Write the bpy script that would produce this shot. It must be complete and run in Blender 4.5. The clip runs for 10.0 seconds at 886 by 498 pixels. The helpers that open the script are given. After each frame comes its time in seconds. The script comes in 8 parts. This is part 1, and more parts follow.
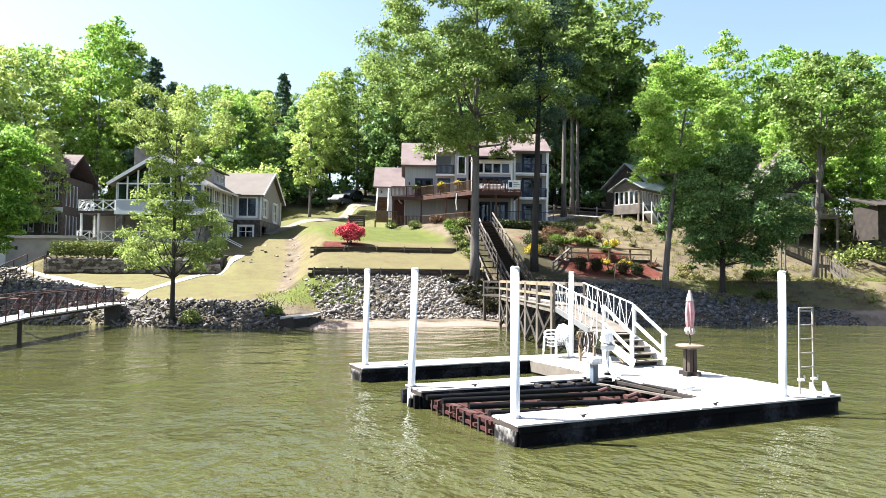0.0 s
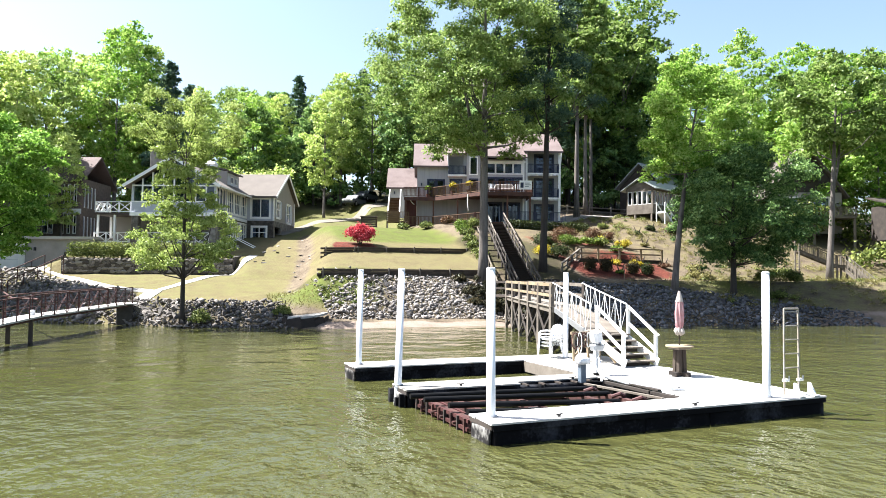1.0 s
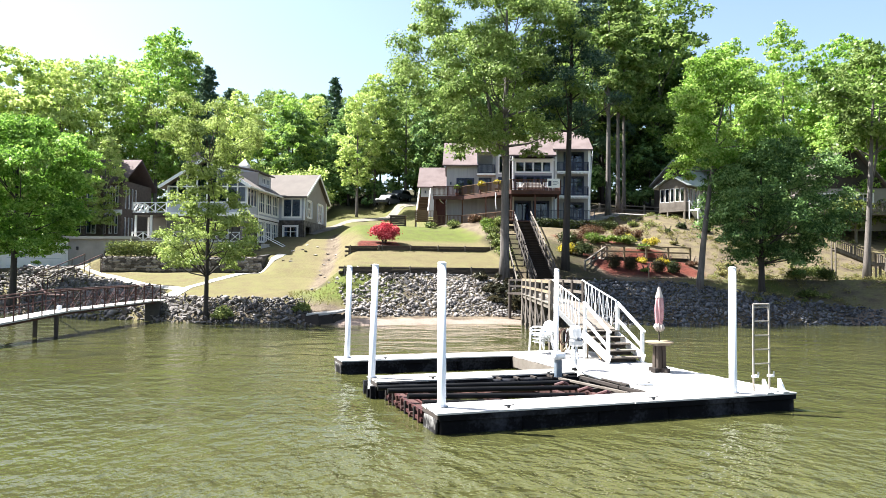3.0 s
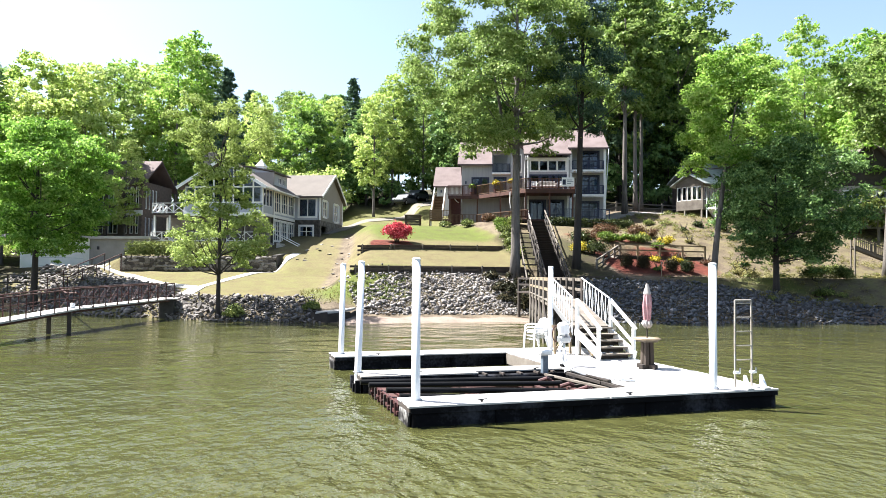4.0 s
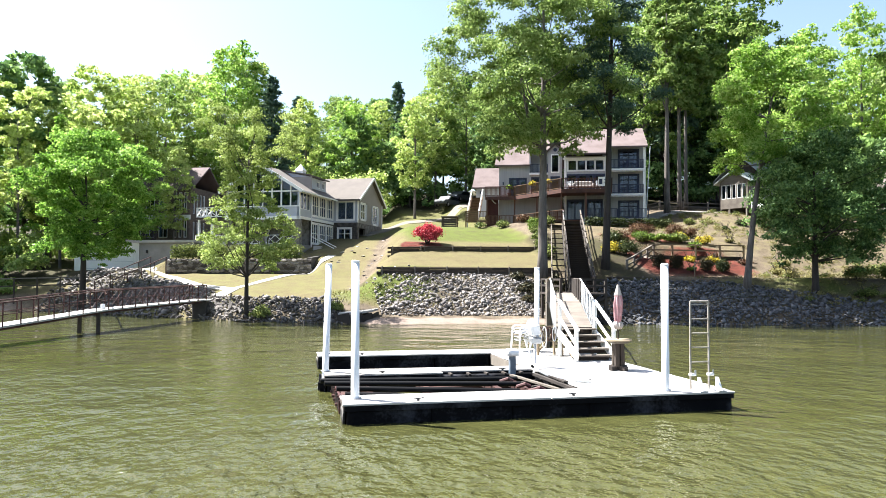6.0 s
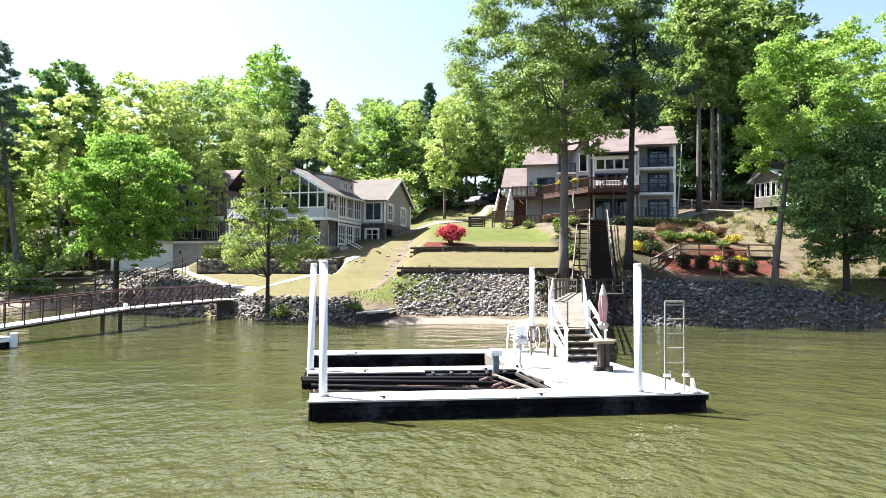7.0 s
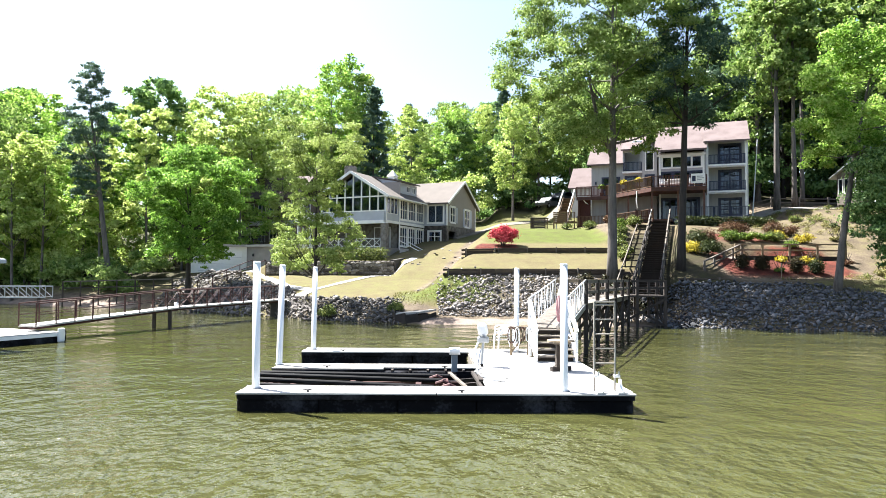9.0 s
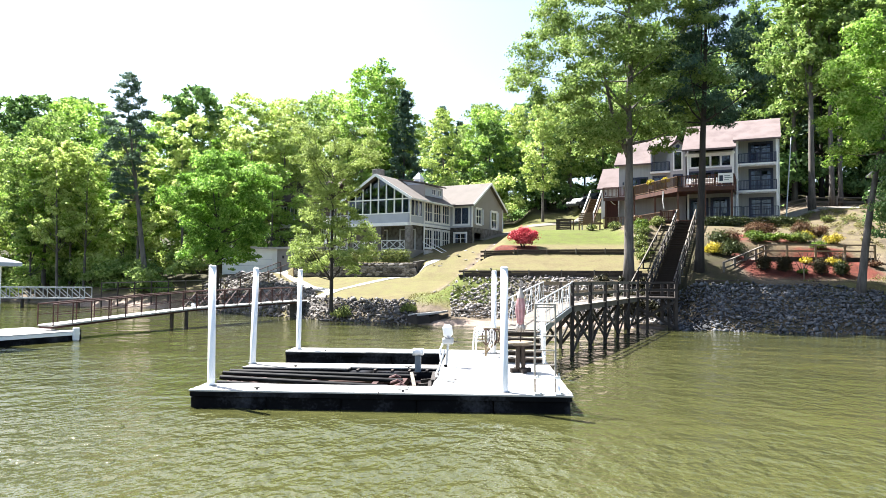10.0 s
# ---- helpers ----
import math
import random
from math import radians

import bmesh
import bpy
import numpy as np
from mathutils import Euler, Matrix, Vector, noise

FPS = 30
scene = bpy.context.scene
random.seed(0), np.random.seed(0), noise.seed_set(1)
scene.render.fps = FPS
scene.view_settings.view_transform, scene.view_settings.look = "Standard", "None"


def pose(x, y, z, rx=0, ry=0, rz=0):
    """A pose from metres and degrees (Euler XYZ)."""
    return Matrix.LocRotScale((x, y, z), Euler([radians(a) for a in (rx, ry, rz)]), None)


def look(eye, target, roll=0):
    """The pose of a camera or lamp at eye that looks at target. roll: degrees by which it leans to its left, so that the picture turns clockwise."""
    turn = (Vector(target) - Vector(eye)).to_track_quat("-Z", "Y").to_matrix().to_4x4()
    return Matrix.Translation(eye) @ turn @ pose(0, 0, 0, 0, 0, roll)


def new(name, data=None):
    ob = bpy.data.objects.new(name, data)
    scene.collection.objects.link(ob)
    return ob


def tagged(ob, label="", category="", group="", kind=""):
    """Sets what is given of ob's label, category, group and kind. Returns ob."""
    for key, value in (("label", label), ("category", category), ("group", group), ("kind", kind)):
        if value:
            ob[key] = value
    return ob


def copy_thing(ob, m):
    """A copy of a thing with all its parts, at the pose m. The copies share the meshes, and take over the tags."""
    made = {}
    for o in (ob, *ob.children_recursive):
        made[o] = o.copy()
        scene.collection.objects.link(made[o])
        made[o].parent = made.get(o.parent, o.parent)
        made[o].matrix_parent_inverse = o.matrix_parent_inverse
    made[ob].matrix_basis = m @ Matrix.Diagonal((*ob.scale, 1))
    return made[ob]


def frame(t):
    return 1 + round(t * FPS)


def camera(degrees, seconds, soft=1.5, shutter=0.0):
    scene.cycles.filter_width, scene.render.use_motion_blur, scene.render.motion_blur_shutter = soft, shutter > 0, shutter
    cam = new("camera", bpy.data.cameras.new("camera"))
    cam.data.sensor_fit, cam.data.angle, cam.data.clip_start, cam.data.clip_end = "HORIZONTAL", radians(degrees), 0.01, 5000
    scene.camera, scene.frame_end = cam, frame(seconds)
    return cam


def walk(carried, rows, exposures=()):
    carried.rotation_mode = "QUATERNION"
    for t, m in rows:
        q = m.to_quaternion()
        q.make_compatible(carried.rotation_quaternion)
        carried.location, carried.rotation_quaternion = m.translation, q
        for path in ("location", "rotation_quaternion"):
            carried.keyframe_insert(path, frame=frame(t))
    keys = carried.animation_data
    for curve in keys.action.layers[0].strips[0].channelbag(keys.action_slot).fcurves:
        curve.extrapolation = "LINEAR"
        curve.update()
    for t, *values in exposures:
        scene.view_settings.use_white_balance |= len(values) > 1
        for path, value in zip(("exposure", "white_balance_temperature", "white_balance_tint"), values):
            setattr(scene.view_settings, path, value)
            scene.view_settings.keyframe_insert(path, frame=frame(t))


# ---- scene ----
cam = camera(65.2, 10.0, soft=0.5)
PATH = [
    (0, (-6.635, -10.832, 3.082), (-5.79, -9.02, 3.162), 0.6),
    (0.5, (-6.344, -11.103, 3.098), (-5.523, -9.281, 3.178), 0.5),
    (1, (-5.977, -11.383, 3.103), (-5.184, -9.548, 3.183), 0.6),
    (1.5, (-5.644, -11.677, 3.118), (-4.879, -9.831, 3.196), 0.6),
    (2, (-5.285, -11.931, 3.103), (-4.549, -10.072, 3.181), 0.6),
    (2.5, (-4.835, -12.176, 3.071), (-4.133, -10.305, 3.149), 0.6),
    (4, (-3.5, -12.971, 2.945), (-2.898, -11.065, 3.021), 0.6),
    (4.5, (-2.999, -13.235, 2.945), (-2.433, -11.318, 3.022), 0.5),
    (5, (-2.438, -13.511, 2.953), (-1.913, -11.583, 3.029), 0.6),
    (5.5, (-1.813, -13.736, 2.975), (-1.333, -11.796, 3.052), 0.5),
    (7, (0.417, -14.416, 2.988), (0.73, -12.443, 3.065), 0.4),
    (7.5, (1.27, -14.637, 2.975), (1.507, -12.653, 3.053), 0.5),
    (8, (2.154, -14.862, 3.001), (2.32, -12.871, 3.079), 0.5),
    (8.5, (3.156, -15.085, 2.971), (3.253, -13.089, 3.05), 0.5),
    (9, (4.234, -15.305, 2.969), (4.264, -13.307, 3.05), 0.4),
    (9.5, (5.423, -15.518, 3.003), (5.38, -13.521, 3.085), 0.4),
    (10, (6.671, -15.745, 3.032), (6.561, -13.75, 3.115), 0.4),
]
walk(cam, [(t, look(eye, target, roll)) for t, eye, target, roll in PATH], ((0.0, 2.22), (5.0, 2.23), (8.0, 2.28), (10.0, 2.36)))

# ---- light ----
SUN_FROM = Vector((-0.82, 0.57, 1.50)).normalized()
sun_data = bpy.data.lights.new("sun", "SUN")
sun_data.energy, sun_data.angle, sun_data.color = 5.0, radians(0.53), (1.0, 0.982, 0.958)
sun = new("sun", sun_data)
sun.rotation_euler = (-SUN_FROM).to_track_quat("-Z", "Y").to_euler()
world = bpy.data.worlds.new("sky")
scene.world = world
world.use_nodes = True
wn = world.node_tree
sky = wn.nodes.new("ShaderNodeTexSky")
sky.sky_type, sky.sun_disc = "NISHITA", False
sky.sun_elevation = math.asin(SUN_FROM.z)
sky.sun_rotation = math.atan2(SUN_FROM.x, SUN_FROM.y)
sky.air_density, sky.dust_density, sky.ozone_density = 1.0, 2.2, 1.0
wn.nodes["Background"].inputs["Strength"].default_value = 0.0665
wn.links.new(sky.outputs["Color"], wn.nodes["Background"].inputs["Color"])


# ---- materials ----
def material(name, tones, scale=3.0, rough=0.8, metal=0.0, bump=0.3, fine=40.0, stretch=(1, 1, 1), island=0.0, alike=0.0, spec=0.5):
    """A surface of two or three tones mixed by large and fine noise, with relief. island: how far single pieces of one mesh differ,
    alike: how far objects that share a mesh differ."""
    m = bpy.data.materials.new(name)
    m.use_nodes = True
    n, link = m.node_tree.nodes, m.node_tree.links
    b = n["Principled BSDF"]
    co = n.new("ShaderNodeTexCoord")
    mp = n.new("ShaderNodeMapping")
    mp.inputs["Scale"].default_value = stretch
    link.new(co.outputs["Object"], mp.inputs["Vector"])
    big, small = n.new("ShaderNodeTexNoise"), n.new("ShaderNodeTexNoise")
    for tex, sc, det in ((big, scale, 4), (small, fine, 6)):
        tex.inputs["Scale"].default_value, tex.inputs["Detail"].default_value = sc, det
        link.new(mp.outputs["Vector"], tex.inputs["Vector"])
    mix = n.new("ShaderNodeMath")
    mix.operation = "MULTIPLY_ADD"
    mix.inputs[1].default_value = 0.45
    link.new(small.outputs["Fac"], mix.inputs[0])
    link.new(big.outputs["Fac"], mix.inputs[2])
    last = mix.outputs[0]
    for amount, source in ((island, ("ShaderNodeNewGeometry", "Random Per Island")), (alike, ("ShaderNodeObjectInfo", "Random"))):
        if amount:
            src, add = n.new(source[0]), n.new("ShaderNodeMath")
            add.operation = "MULTIPLY_ADD"
            add.inputs[1].default_value = amount
            link.new(src.outputs[source[1]], add.inputs[0])
            shift = n.new("ShaderNodeMath")
            shift.operation = "SUBTRACT"
            shift.inputs[1].default_value = amount / 2
            link.new(last, add.inputs[2])
            link.new(add.outputs[0], shift.inputs[0])
            last = shift.outputs[0]
    ramp = n.new("ShaderNodeValToRGB")
    el = ramp.color_ramp.elements
    places = np.linspace(0.45, 1.0, len(tones))
    for i, tone in enumerate(tones):
        e = el[i] if i < 2 else el.new(1.0)
        e.position, e.color = places[i], (*tone, 1)
    link.new(last, ramp.inputs["Fac"])
    link.new(ramp.outputs["Color"], b.inputs["Base Color"])
    b.inputs["Roughness"].default_value, b.inputs["Metallic"].default_value = rough, metal
    b.inputs["Specular IOR Level"].default_value = spec
    if bump:
        bp = n.new("ShaderNodeBump")
        bp.inputs["Strength"].default_value, bp.inputs["Distance"].default_value = bump, 0.02
        link.new(mix.outputs[0], bp.inputs["Height"])
        link.new(bp.outputs["Normal"], b.inputs["Normal"])
    return m


def leaves(name, dark, light, tip, through_amount=0.35):
    """Leaves: each leaf its own tone, and light that shines through them."""
    m = bpy.data.materials.new(name)
    m.use_nodes = True
    n, link = m.node_tree.nodes, m.node_tree.links
    n.remove(n["Principled BSDF"])
    geo, obj = n.new("ShaderNodeNewGeometry"), n.new("ShaderNodeObjectInfo")
    tex, co = n.new("ShaderNodeTexNoise"), n.new("ShaderNodeTexCoord")
    tex.inputs["Scale"].default_value = 0.45
    link.new(co.outputs["Object"], tex.inputs["Vector"])
    a, c = n.new("ShaderNodeMath"), n.new("ShaderNodeMath")
    a.operation = c.operation = "MULTIPLY_ADD"
    a.inputs[1].default_value, c.inputs[1].default_value = 0.55, 0.25
    link.new(geo.outputs["Random Per Island"], a.inputs[0])
    link.new(tex.outputs["Fac"], a.inputs[2])
    link.new(obj.outputs["Random"], c.inputs[0])
    link.new(a.outputs[0], c.inputs[2])
    ramp = n.new("ShaderNodeValToRGB")
    for e, (p, col) in zip((ramp.color_ramp.elements[0], ramp.color_ramp.elements[1], ramp.color_ramp.elements.new(1.0)), ((0.35, dark), (0.85, light), (1.25, tip))):
        e.position, e.color = min(p, 1.0), (*col, 1)
    link.new(c.outputs[0], ramp.inputs["Fac"])
    dif, tra, mix = n.new("ShaderNodeBsdfDiffuse"), n.new("ShaderNodeBsdfTranslucent"), n.new("ShaderNodeMixShader")
    gl, top = n.new("ShaderNodeBsdfGlossy"), n.new("ShaderNodeMixShader")
    gl.inputs["Roughness"].default_value = 0.42
    gl.inputs["Color"].default_value = (0.7, 0.75, 0.65, 1)
    top.inputs["Fac"].default_value = 0.022
    mix.inputs["Fac"].default_value = through_amount
    for s in (dif, tra):
        link.new(ramp.outputs["Color"], s.inputs["Color"])
    link.new(dif.outputs[0], mix.inputs[1])
    link.new(tra.outputs[0], mix.inputs[2])
    link.new(mix.outputs[0], top.inputs[1])
    link.new(gl.outputs[0], top.inputs[2])
    link.new(top.outputs[0], n["Material Output"].inputs["Surface"])
    return m


def glass(name, tint, rough=0.04):
    m = bpy.data.materials.new(name)
    m.use_nodes = True
    b = m.node_tree.nodes["Principled BSDF"]
    b.inputs["Base Color"].default_value = (*tint, 1)
    b.inputs["Roughness"].default_value = rough
    b.inputs["Transmission Weight"].default_value = 1.0
    b.inputs["IOR"].default_value = 1.5
    return m


WHITE = material("white_paint", [(0.685, 0.685, 0.665), (0.798, 0.798, 0.78)], 2, 0.55, bump=0.08)
PVC = material("white_plastic", [(0.718, 0.728, 0.728), (0.825, 0.825, 0.815)], 1.5, 0.4, bump=0.04)
SIDING_GREY = material("grey_siding", [(0.351, 0.373, 0.418), (0.428, 0.453, 0.502)], 1.2, 0.75, bump=0.1)
SIDING_TAUPE = material("taupe_siding", [(0.225, 0.204, 0.187), (0.268, 0.247, 0.225)], 1.2, 0.75, bump=0.1)
SIDING_PALE = material("pale_siding", [(0.288, 0.286, 0.292), (0.361, 0.357, 0.361)], 1.0, 0.75, bump=0.12, stretch=(6, 6, 0.4))
ROOF_PINK = material("rust_shingle", [(0.0845, 0.0585, 0.0552), (0.123, 0.0914, 0.0868), (0.145, 0.11, 0.106)], 0.8, 0.9, bump=0.5, fine=14, island=0.3)
ROOF_TAN = material("tan_shingle", [(0.0816, 0.069, 0.0593), (0.115, 0.0978, 0.0846)], 0.8, 0.9, bump=0.5, fine=14, island=0.3)
ROOF_METAL = material("pale_metal_roof", [(0.236, 0.264, 0.254), (0.312, 0.335, 0.326)], 0.7, 0.4, 0.3, bump=0.05)
DECK_RED = material("red_stained_wood", [(0.0325, 0.0109, 0.00756), (0.0705, 0.026, 0.0163), (0.102, 0.0444, 0.0283)], 2, 0.7, bump=0.3, stretch=(1, 1, 1), island=0.5)
DECK_BROWN = material("brown_stained_wood", [(0.0803, 0.0424, 0.0212), (0.15, 0.0889, 0.0472)], 2, 0.75, bump=0.3, island=0.5)
WOOD_DARK = material("dark_weathered_wood", [(0.0165, 0.0122, 0.0095), (0.0472, 0.0354, 0.0283)], 2, 0.85, bump=0.5, island=0.6)
WOOD_GREY = material("grey_weathered_wood", [(0.0883, 0.0723, 0.0571), (0.172, 0.15, 0.124)], 2, 0.85, bump=0.5, fine=25, island=0.5)
WOOD_TAN = material("sunlit_treated_wood", [(0.17, 0.125, 0.0736), (0.283, 0.226, 0.152)], 2, 0.8, bump=0.4, island=0.5)
BOARD = material("bleached_deck_board", [(0.318, 0.303, 0.281), (0.418, 0.404, 0.383), (0.491, 0.476, 0.454)], 1.6, 0.8, bump=0.4, fine=30, stretch=(0.6, 4, 1), alike=0.25)
FLOAT = material("black_float", [(0.002, 0.002, 0.003), (0.005, 0.005, 0.006), (0.040, 0.041, 0.048)], 1.3, 0.85, bump=0.5, fine=14, spec=0.08)
RUBBER = material("black_tube", [(0.00188, 0.00188, 0.00236), (0.00566, 0.00566, 0.00613)], 3, 0.6, bump=0.1, spec=0.15)
RUST = material("rusty_steel", [(0.0165, 0.00657, 0.00566), (0.0543, 0.0188, 0.0156), (0.0942, 0.0424, 0.033)], 4, 0.8, 0.2, bump=0.5)
RUST_RED = material("red_painted_steel", [(0.033, 0.0095, 0.00889), (0.0803, 0.0236, 0.0222)], 4, 0.6, 0.2, bump=0.2)
GALV = material("galvanized_steel", [(0.329, 0.343, 0.365), (0.452, 0.466, 0.482)], 5, 0.4, 0.7, bump=0.1)
GREY_BLUE = material("grey_blue_plastic", [(0.086, 0.113, 0.144), (0.128, 0.161, 0.194)], 3, 0.5, bump=0.1)
PAINT_BLACK = material("black_metal", [(0.00566, 0.00566, 0.00657), (0.0142, 0.0142, 0.016)], 4, 0.5, bump=0.1)
PINK = material("faded_pink_canvas", [(0.262, 0.0933, 0.11), (0.361, 0.187, 0.197), (0.405, 0.273, 0.273)], 5, 0.9, bump=0.4, fine=30)
CREAM = material("cream_canvas", [(0.33, 0.292, 0.264), (0.378, 0.348, 0.321)], 5, 0.9, bump=0.3)
CONCRETE = material("pale_concrete", [(0.309, 0.292, 0.266), (0.409, 0.391, 0.36)], 1.5, 0.9, bump=0.3)
BLOCK = material("grey_block_wall", [(0.22, 0.205, 0.19), (0.307, 0.285, 0.265)], 1.5, 0.9, bump=0.3)
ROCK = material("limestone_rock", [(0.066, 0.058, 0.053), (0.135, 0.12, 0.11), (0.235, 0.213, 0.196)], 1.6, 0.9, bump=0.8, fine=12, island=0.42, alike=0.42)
# the same limestone, darker and bluer: tree shade put into the colour
ROCK_SHADED = material("shaded_limestone_rock", [(0.0195, 0.0203, 0.0225), (0.0525, 0.054, 0.06), (0.124, 0.126, 0.134)], 1.6, 0.9, bump=0.8, fine=12, island=0.42, alike=0.42)
FIELDSTONE = material("brown_fieldstone", [(0.0404, 0.0348, 0.0303), (0.104, 0.0911, 0.0775), (0.222, 0.205, 0.186)], 2.5, 0.9, bump=0.8, fine=14, island=0.7, alike=0.6)
MORTAR = material("dark_mortar", [(0.0283, 0.0254, 0.0226), (0.0566, 0.0509, 0.0454)], 4, 0.95, bump=0.5)
TIMBER = material("retaining_timber", [(0.0295, 0.0206, 0.0147), (0.0766, 0.056, 0.0382)], 2, 0.9, bump=0.5, alike=0.4)
BROWN_WALL = material("brown_brick", [(0.0802, 0.0602, 0.0481), (0.16, 0.124, 0.1)], 4, 0.9, bump=0.4)
BRICK_RED = material("dark_red_brick", [(0.0354, 0.0104, 0.00847), (0.0708, 0.0236, 0.0188)], 5, 0.9, bump=0.5, island=0.4)
BARK = material("grey_brown_bark", [(0.0416, 0.0355, 0.0301), (0.113, 0.0981, 0.0869), (0.181, 0.162, 0.142)], 1.5, 0.95, bump=1.0, fine=16, stretch=(3, 3, 0.5))
BARK_DARK = material("dark_bark", [(0.019, 0.0153, 0.013), (0.0543, 0.0444, 0.0379)], 1.5, 0.95, bump=1.0, fine=16, stretch=(3, 3, 0.5))
PANE = glass("window_pane", (0.24, 0.34, 0.52))
PANE_SKY = glass("screen_pane", (0.5, 0.6, 0.72), 0.15)
FRAME_DARK = material("dark_window_frame", [(0.008, 0.013, 0.040), (0.022, 0.032, 0.075)], 3, 0.5, bump=0.05)
PALE_STRIP = material("pale_strip", [(0.42, 0.44, 0.48), (0.58, 0.60, 0.63)], 4, 0.9, bump=0.3, stretch=(8, 8, 0.3))
FLOAT_WORN_LIT = material("worn_sunlit_foam_float", [(0.00454, 0.00454, 0.0053), (0.0227, 0.0212, 0.0212), (0.257, 0.25, 0.235)], 2.2, 0.95, bump=0.8, fine=9, spec=0.1)
BOARD_OLD = material("grey_worn_deck_board", [(0.158, 0.143, 0.127), (0.317, 0.301, 0.277), (0.444, 0.428, 0.404)], 1.6, 0.85, bump=0.5, fine=22, stretch=(0.6, 4, 1), alike=0.4)
CREAM_METAL = material("weathered_pale_metal", [(0.191, 0.154, 0.113), (0.281, 0.254, 0.218), (0.327, 0.313, 0.29)], 3, 0.6, bump=0.15, fine=20)
# silver made dark: the shade of the woods is put into the paint
CAR_SILVER_SHADED = material("shaded_silver_car_paint", [(0.055, 0.06, 0.07), (0.08, 0.085, 0.095)], 1, 0.6, 0.0, bump=0.0)
CAR_PAINT = material("silver_blue_car_paint", [(0.0424, 0.0519, 0.0708), (0.0657, 0.0803, 0.0994)], 1, 0.3, 0.4, bump=0.0)
LEAF_OAK = leaves("oak_leaves", (0.0253, 0.0639, 0.0124), (0.137, 0.224, 0.0435), (0.272, 0.358, 0.11), 0.52)
LEAF_BRIGHT = leaves("bright_spring_leaves", (0.0468, 0.13, 0.016), (0.197, 0.354, 0.0469), (0.37, 0.496, 0.129), 0.56)
LEAF_OLIVE = leaves("olive_spring_leaves", (0.0879, 0.171, 0.0279), (0.33, 0.441, 0.0982), (0.571, 0.644, 0.238), 0.56)
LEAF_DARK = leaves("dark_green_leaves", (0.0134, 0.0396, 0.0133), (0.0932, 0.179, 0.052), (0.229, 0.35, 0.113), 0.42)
LEAF_YOUNG = leaves("young_olive_leaves", (0.0367, 0.0735, 0.0127), (0.202, 0.275, 0.0569), (0.367, 0.441, 0.142), 0.45)
LEAF_MAPLE = leaves("maple_leaves", (0.026, 0.0775, 0.009), (0.172, 0.338, 0.0422), (0.35, 0.525, 0.121), 0.58)
NEEDLE = leaves("pine_needles", (0.0191, 0.0458, 0.0274), (0.0653, 0.119, 0.0737), (0.113, 0.173, 0.105), 0.25)
NEEDLE_BROWN = leaves("brown_pine_needles", (0.0095, 0.00847, 0.00472), (0.026, 0.026, 0.0133), (0.0472, 0.0378, 0.0188), 0.15)
BOX_RED = leaves("dark_red_boxwood", (0.0095, 0.00757, 0.00378), (0.0306, 0.0236, 0.0104), (0.0566, 0.0472, 0.0188), 0.2)
PALE_GRAVEL = material("pale_gravel", [(0.2, 0.184, 0.159), (0.295, 0.271, 0.242)], 1.5, 0.95, bump=0.4)
# pale gravel darkened: the shade over this drive is put into its colour
DRIVE_SHADED = material("shaded_gravel_drive", [(0.095, 0.082, 0.066), (0.18, 0.158, 0.13)], 1.2, 0.95, bump=0.4)
HEDGE_DARK = leaves("dark_hedge_leaves", (0.00566, 0.0104, 0.00378), (0.0198, 0.0292, 0.00847), (0.0472, 0.0613, 0.0165), 0.2)
HEDGE = leaves("hedge_leaves", (0.0199, 0.0339, 0.00849), (0.0849, 0.116, 0.0248), (0.198, 0.225, 0.0636), 0.25)
RED_FLOWER = leaves("red_azalea_flowers", (0.16, 0.012, 0.02), (0.50, 0.04, 0.065), (0.72, 0.17, 0.2), 0.35)
RUST_LEAF = leaves("rust_red_foliage", (0.026, 0.0122, 0.00657), (0.0757, 0.033, 0.0198), (0.122, 0.0708, 0.0378), 0.25)
YELLOW_LEAF = leaves("yellow_foliage", (0.168, 0.122, 0.0078), (0.388, 0.311, 0.0194), (0.485, 0.401, 0.0517), 0.25)
LIME_LEAF = leaves("lime_groundcover", (0.0283, 0.0566, 0.00566), (0.0803, 0.142, 0.0165), (0.142, 0.198, 0.033), 0.25)
DRY_LEAF = leaves("dry_grass_tuft", (0.0764, 0.0637, 0.0192), (0.159, 0.146, 0.0446), (0.231, 0.211, 0.0887), 0.3)


# ---- building blocks ----
def part(name, bm, mat, parent=None, label="", smooth=False):
    """One mesh object from bm, under parent if one is given."""
    me = bpy.data.meshes.new(name)
    bm.to_mesh(me)
    bm.free()
    return mesh_part(name, me, mat, parent, label, smooth)


def mesh_part(name, me, mat, parent=None, label="", smooth=False):
    if mat and not me.materials:
        me.materials.append(mat)
    if smooth:
        me.shade_smooth()
    ob = new(name, me)
    if parent:
        ob.parent = parent
        if parent.get("laid_out_in_place"):
            ob.matrix_parent_inverse = parent.matrix_basis.inverted()
    if label:
        ob["label"] = label
    return ob


def thing(name, at, label, category, group="", kind="", rz=0.0):
    ob = new(name)
    ob.matrix_basis = pose(*at, 0, 0, rz)
    return tagged(ob, label, category, group, kind)


def place(name, at, label, category, group="", kind=""):
    """A thing whose parts are laid out in the world's own axes; at: the foot of the thing."""
    ob = thing(name, at, label, category, group, kind)
    ob["laid_out_in_place"] = True
    return ob


def fresh():
    return bmesh.new()


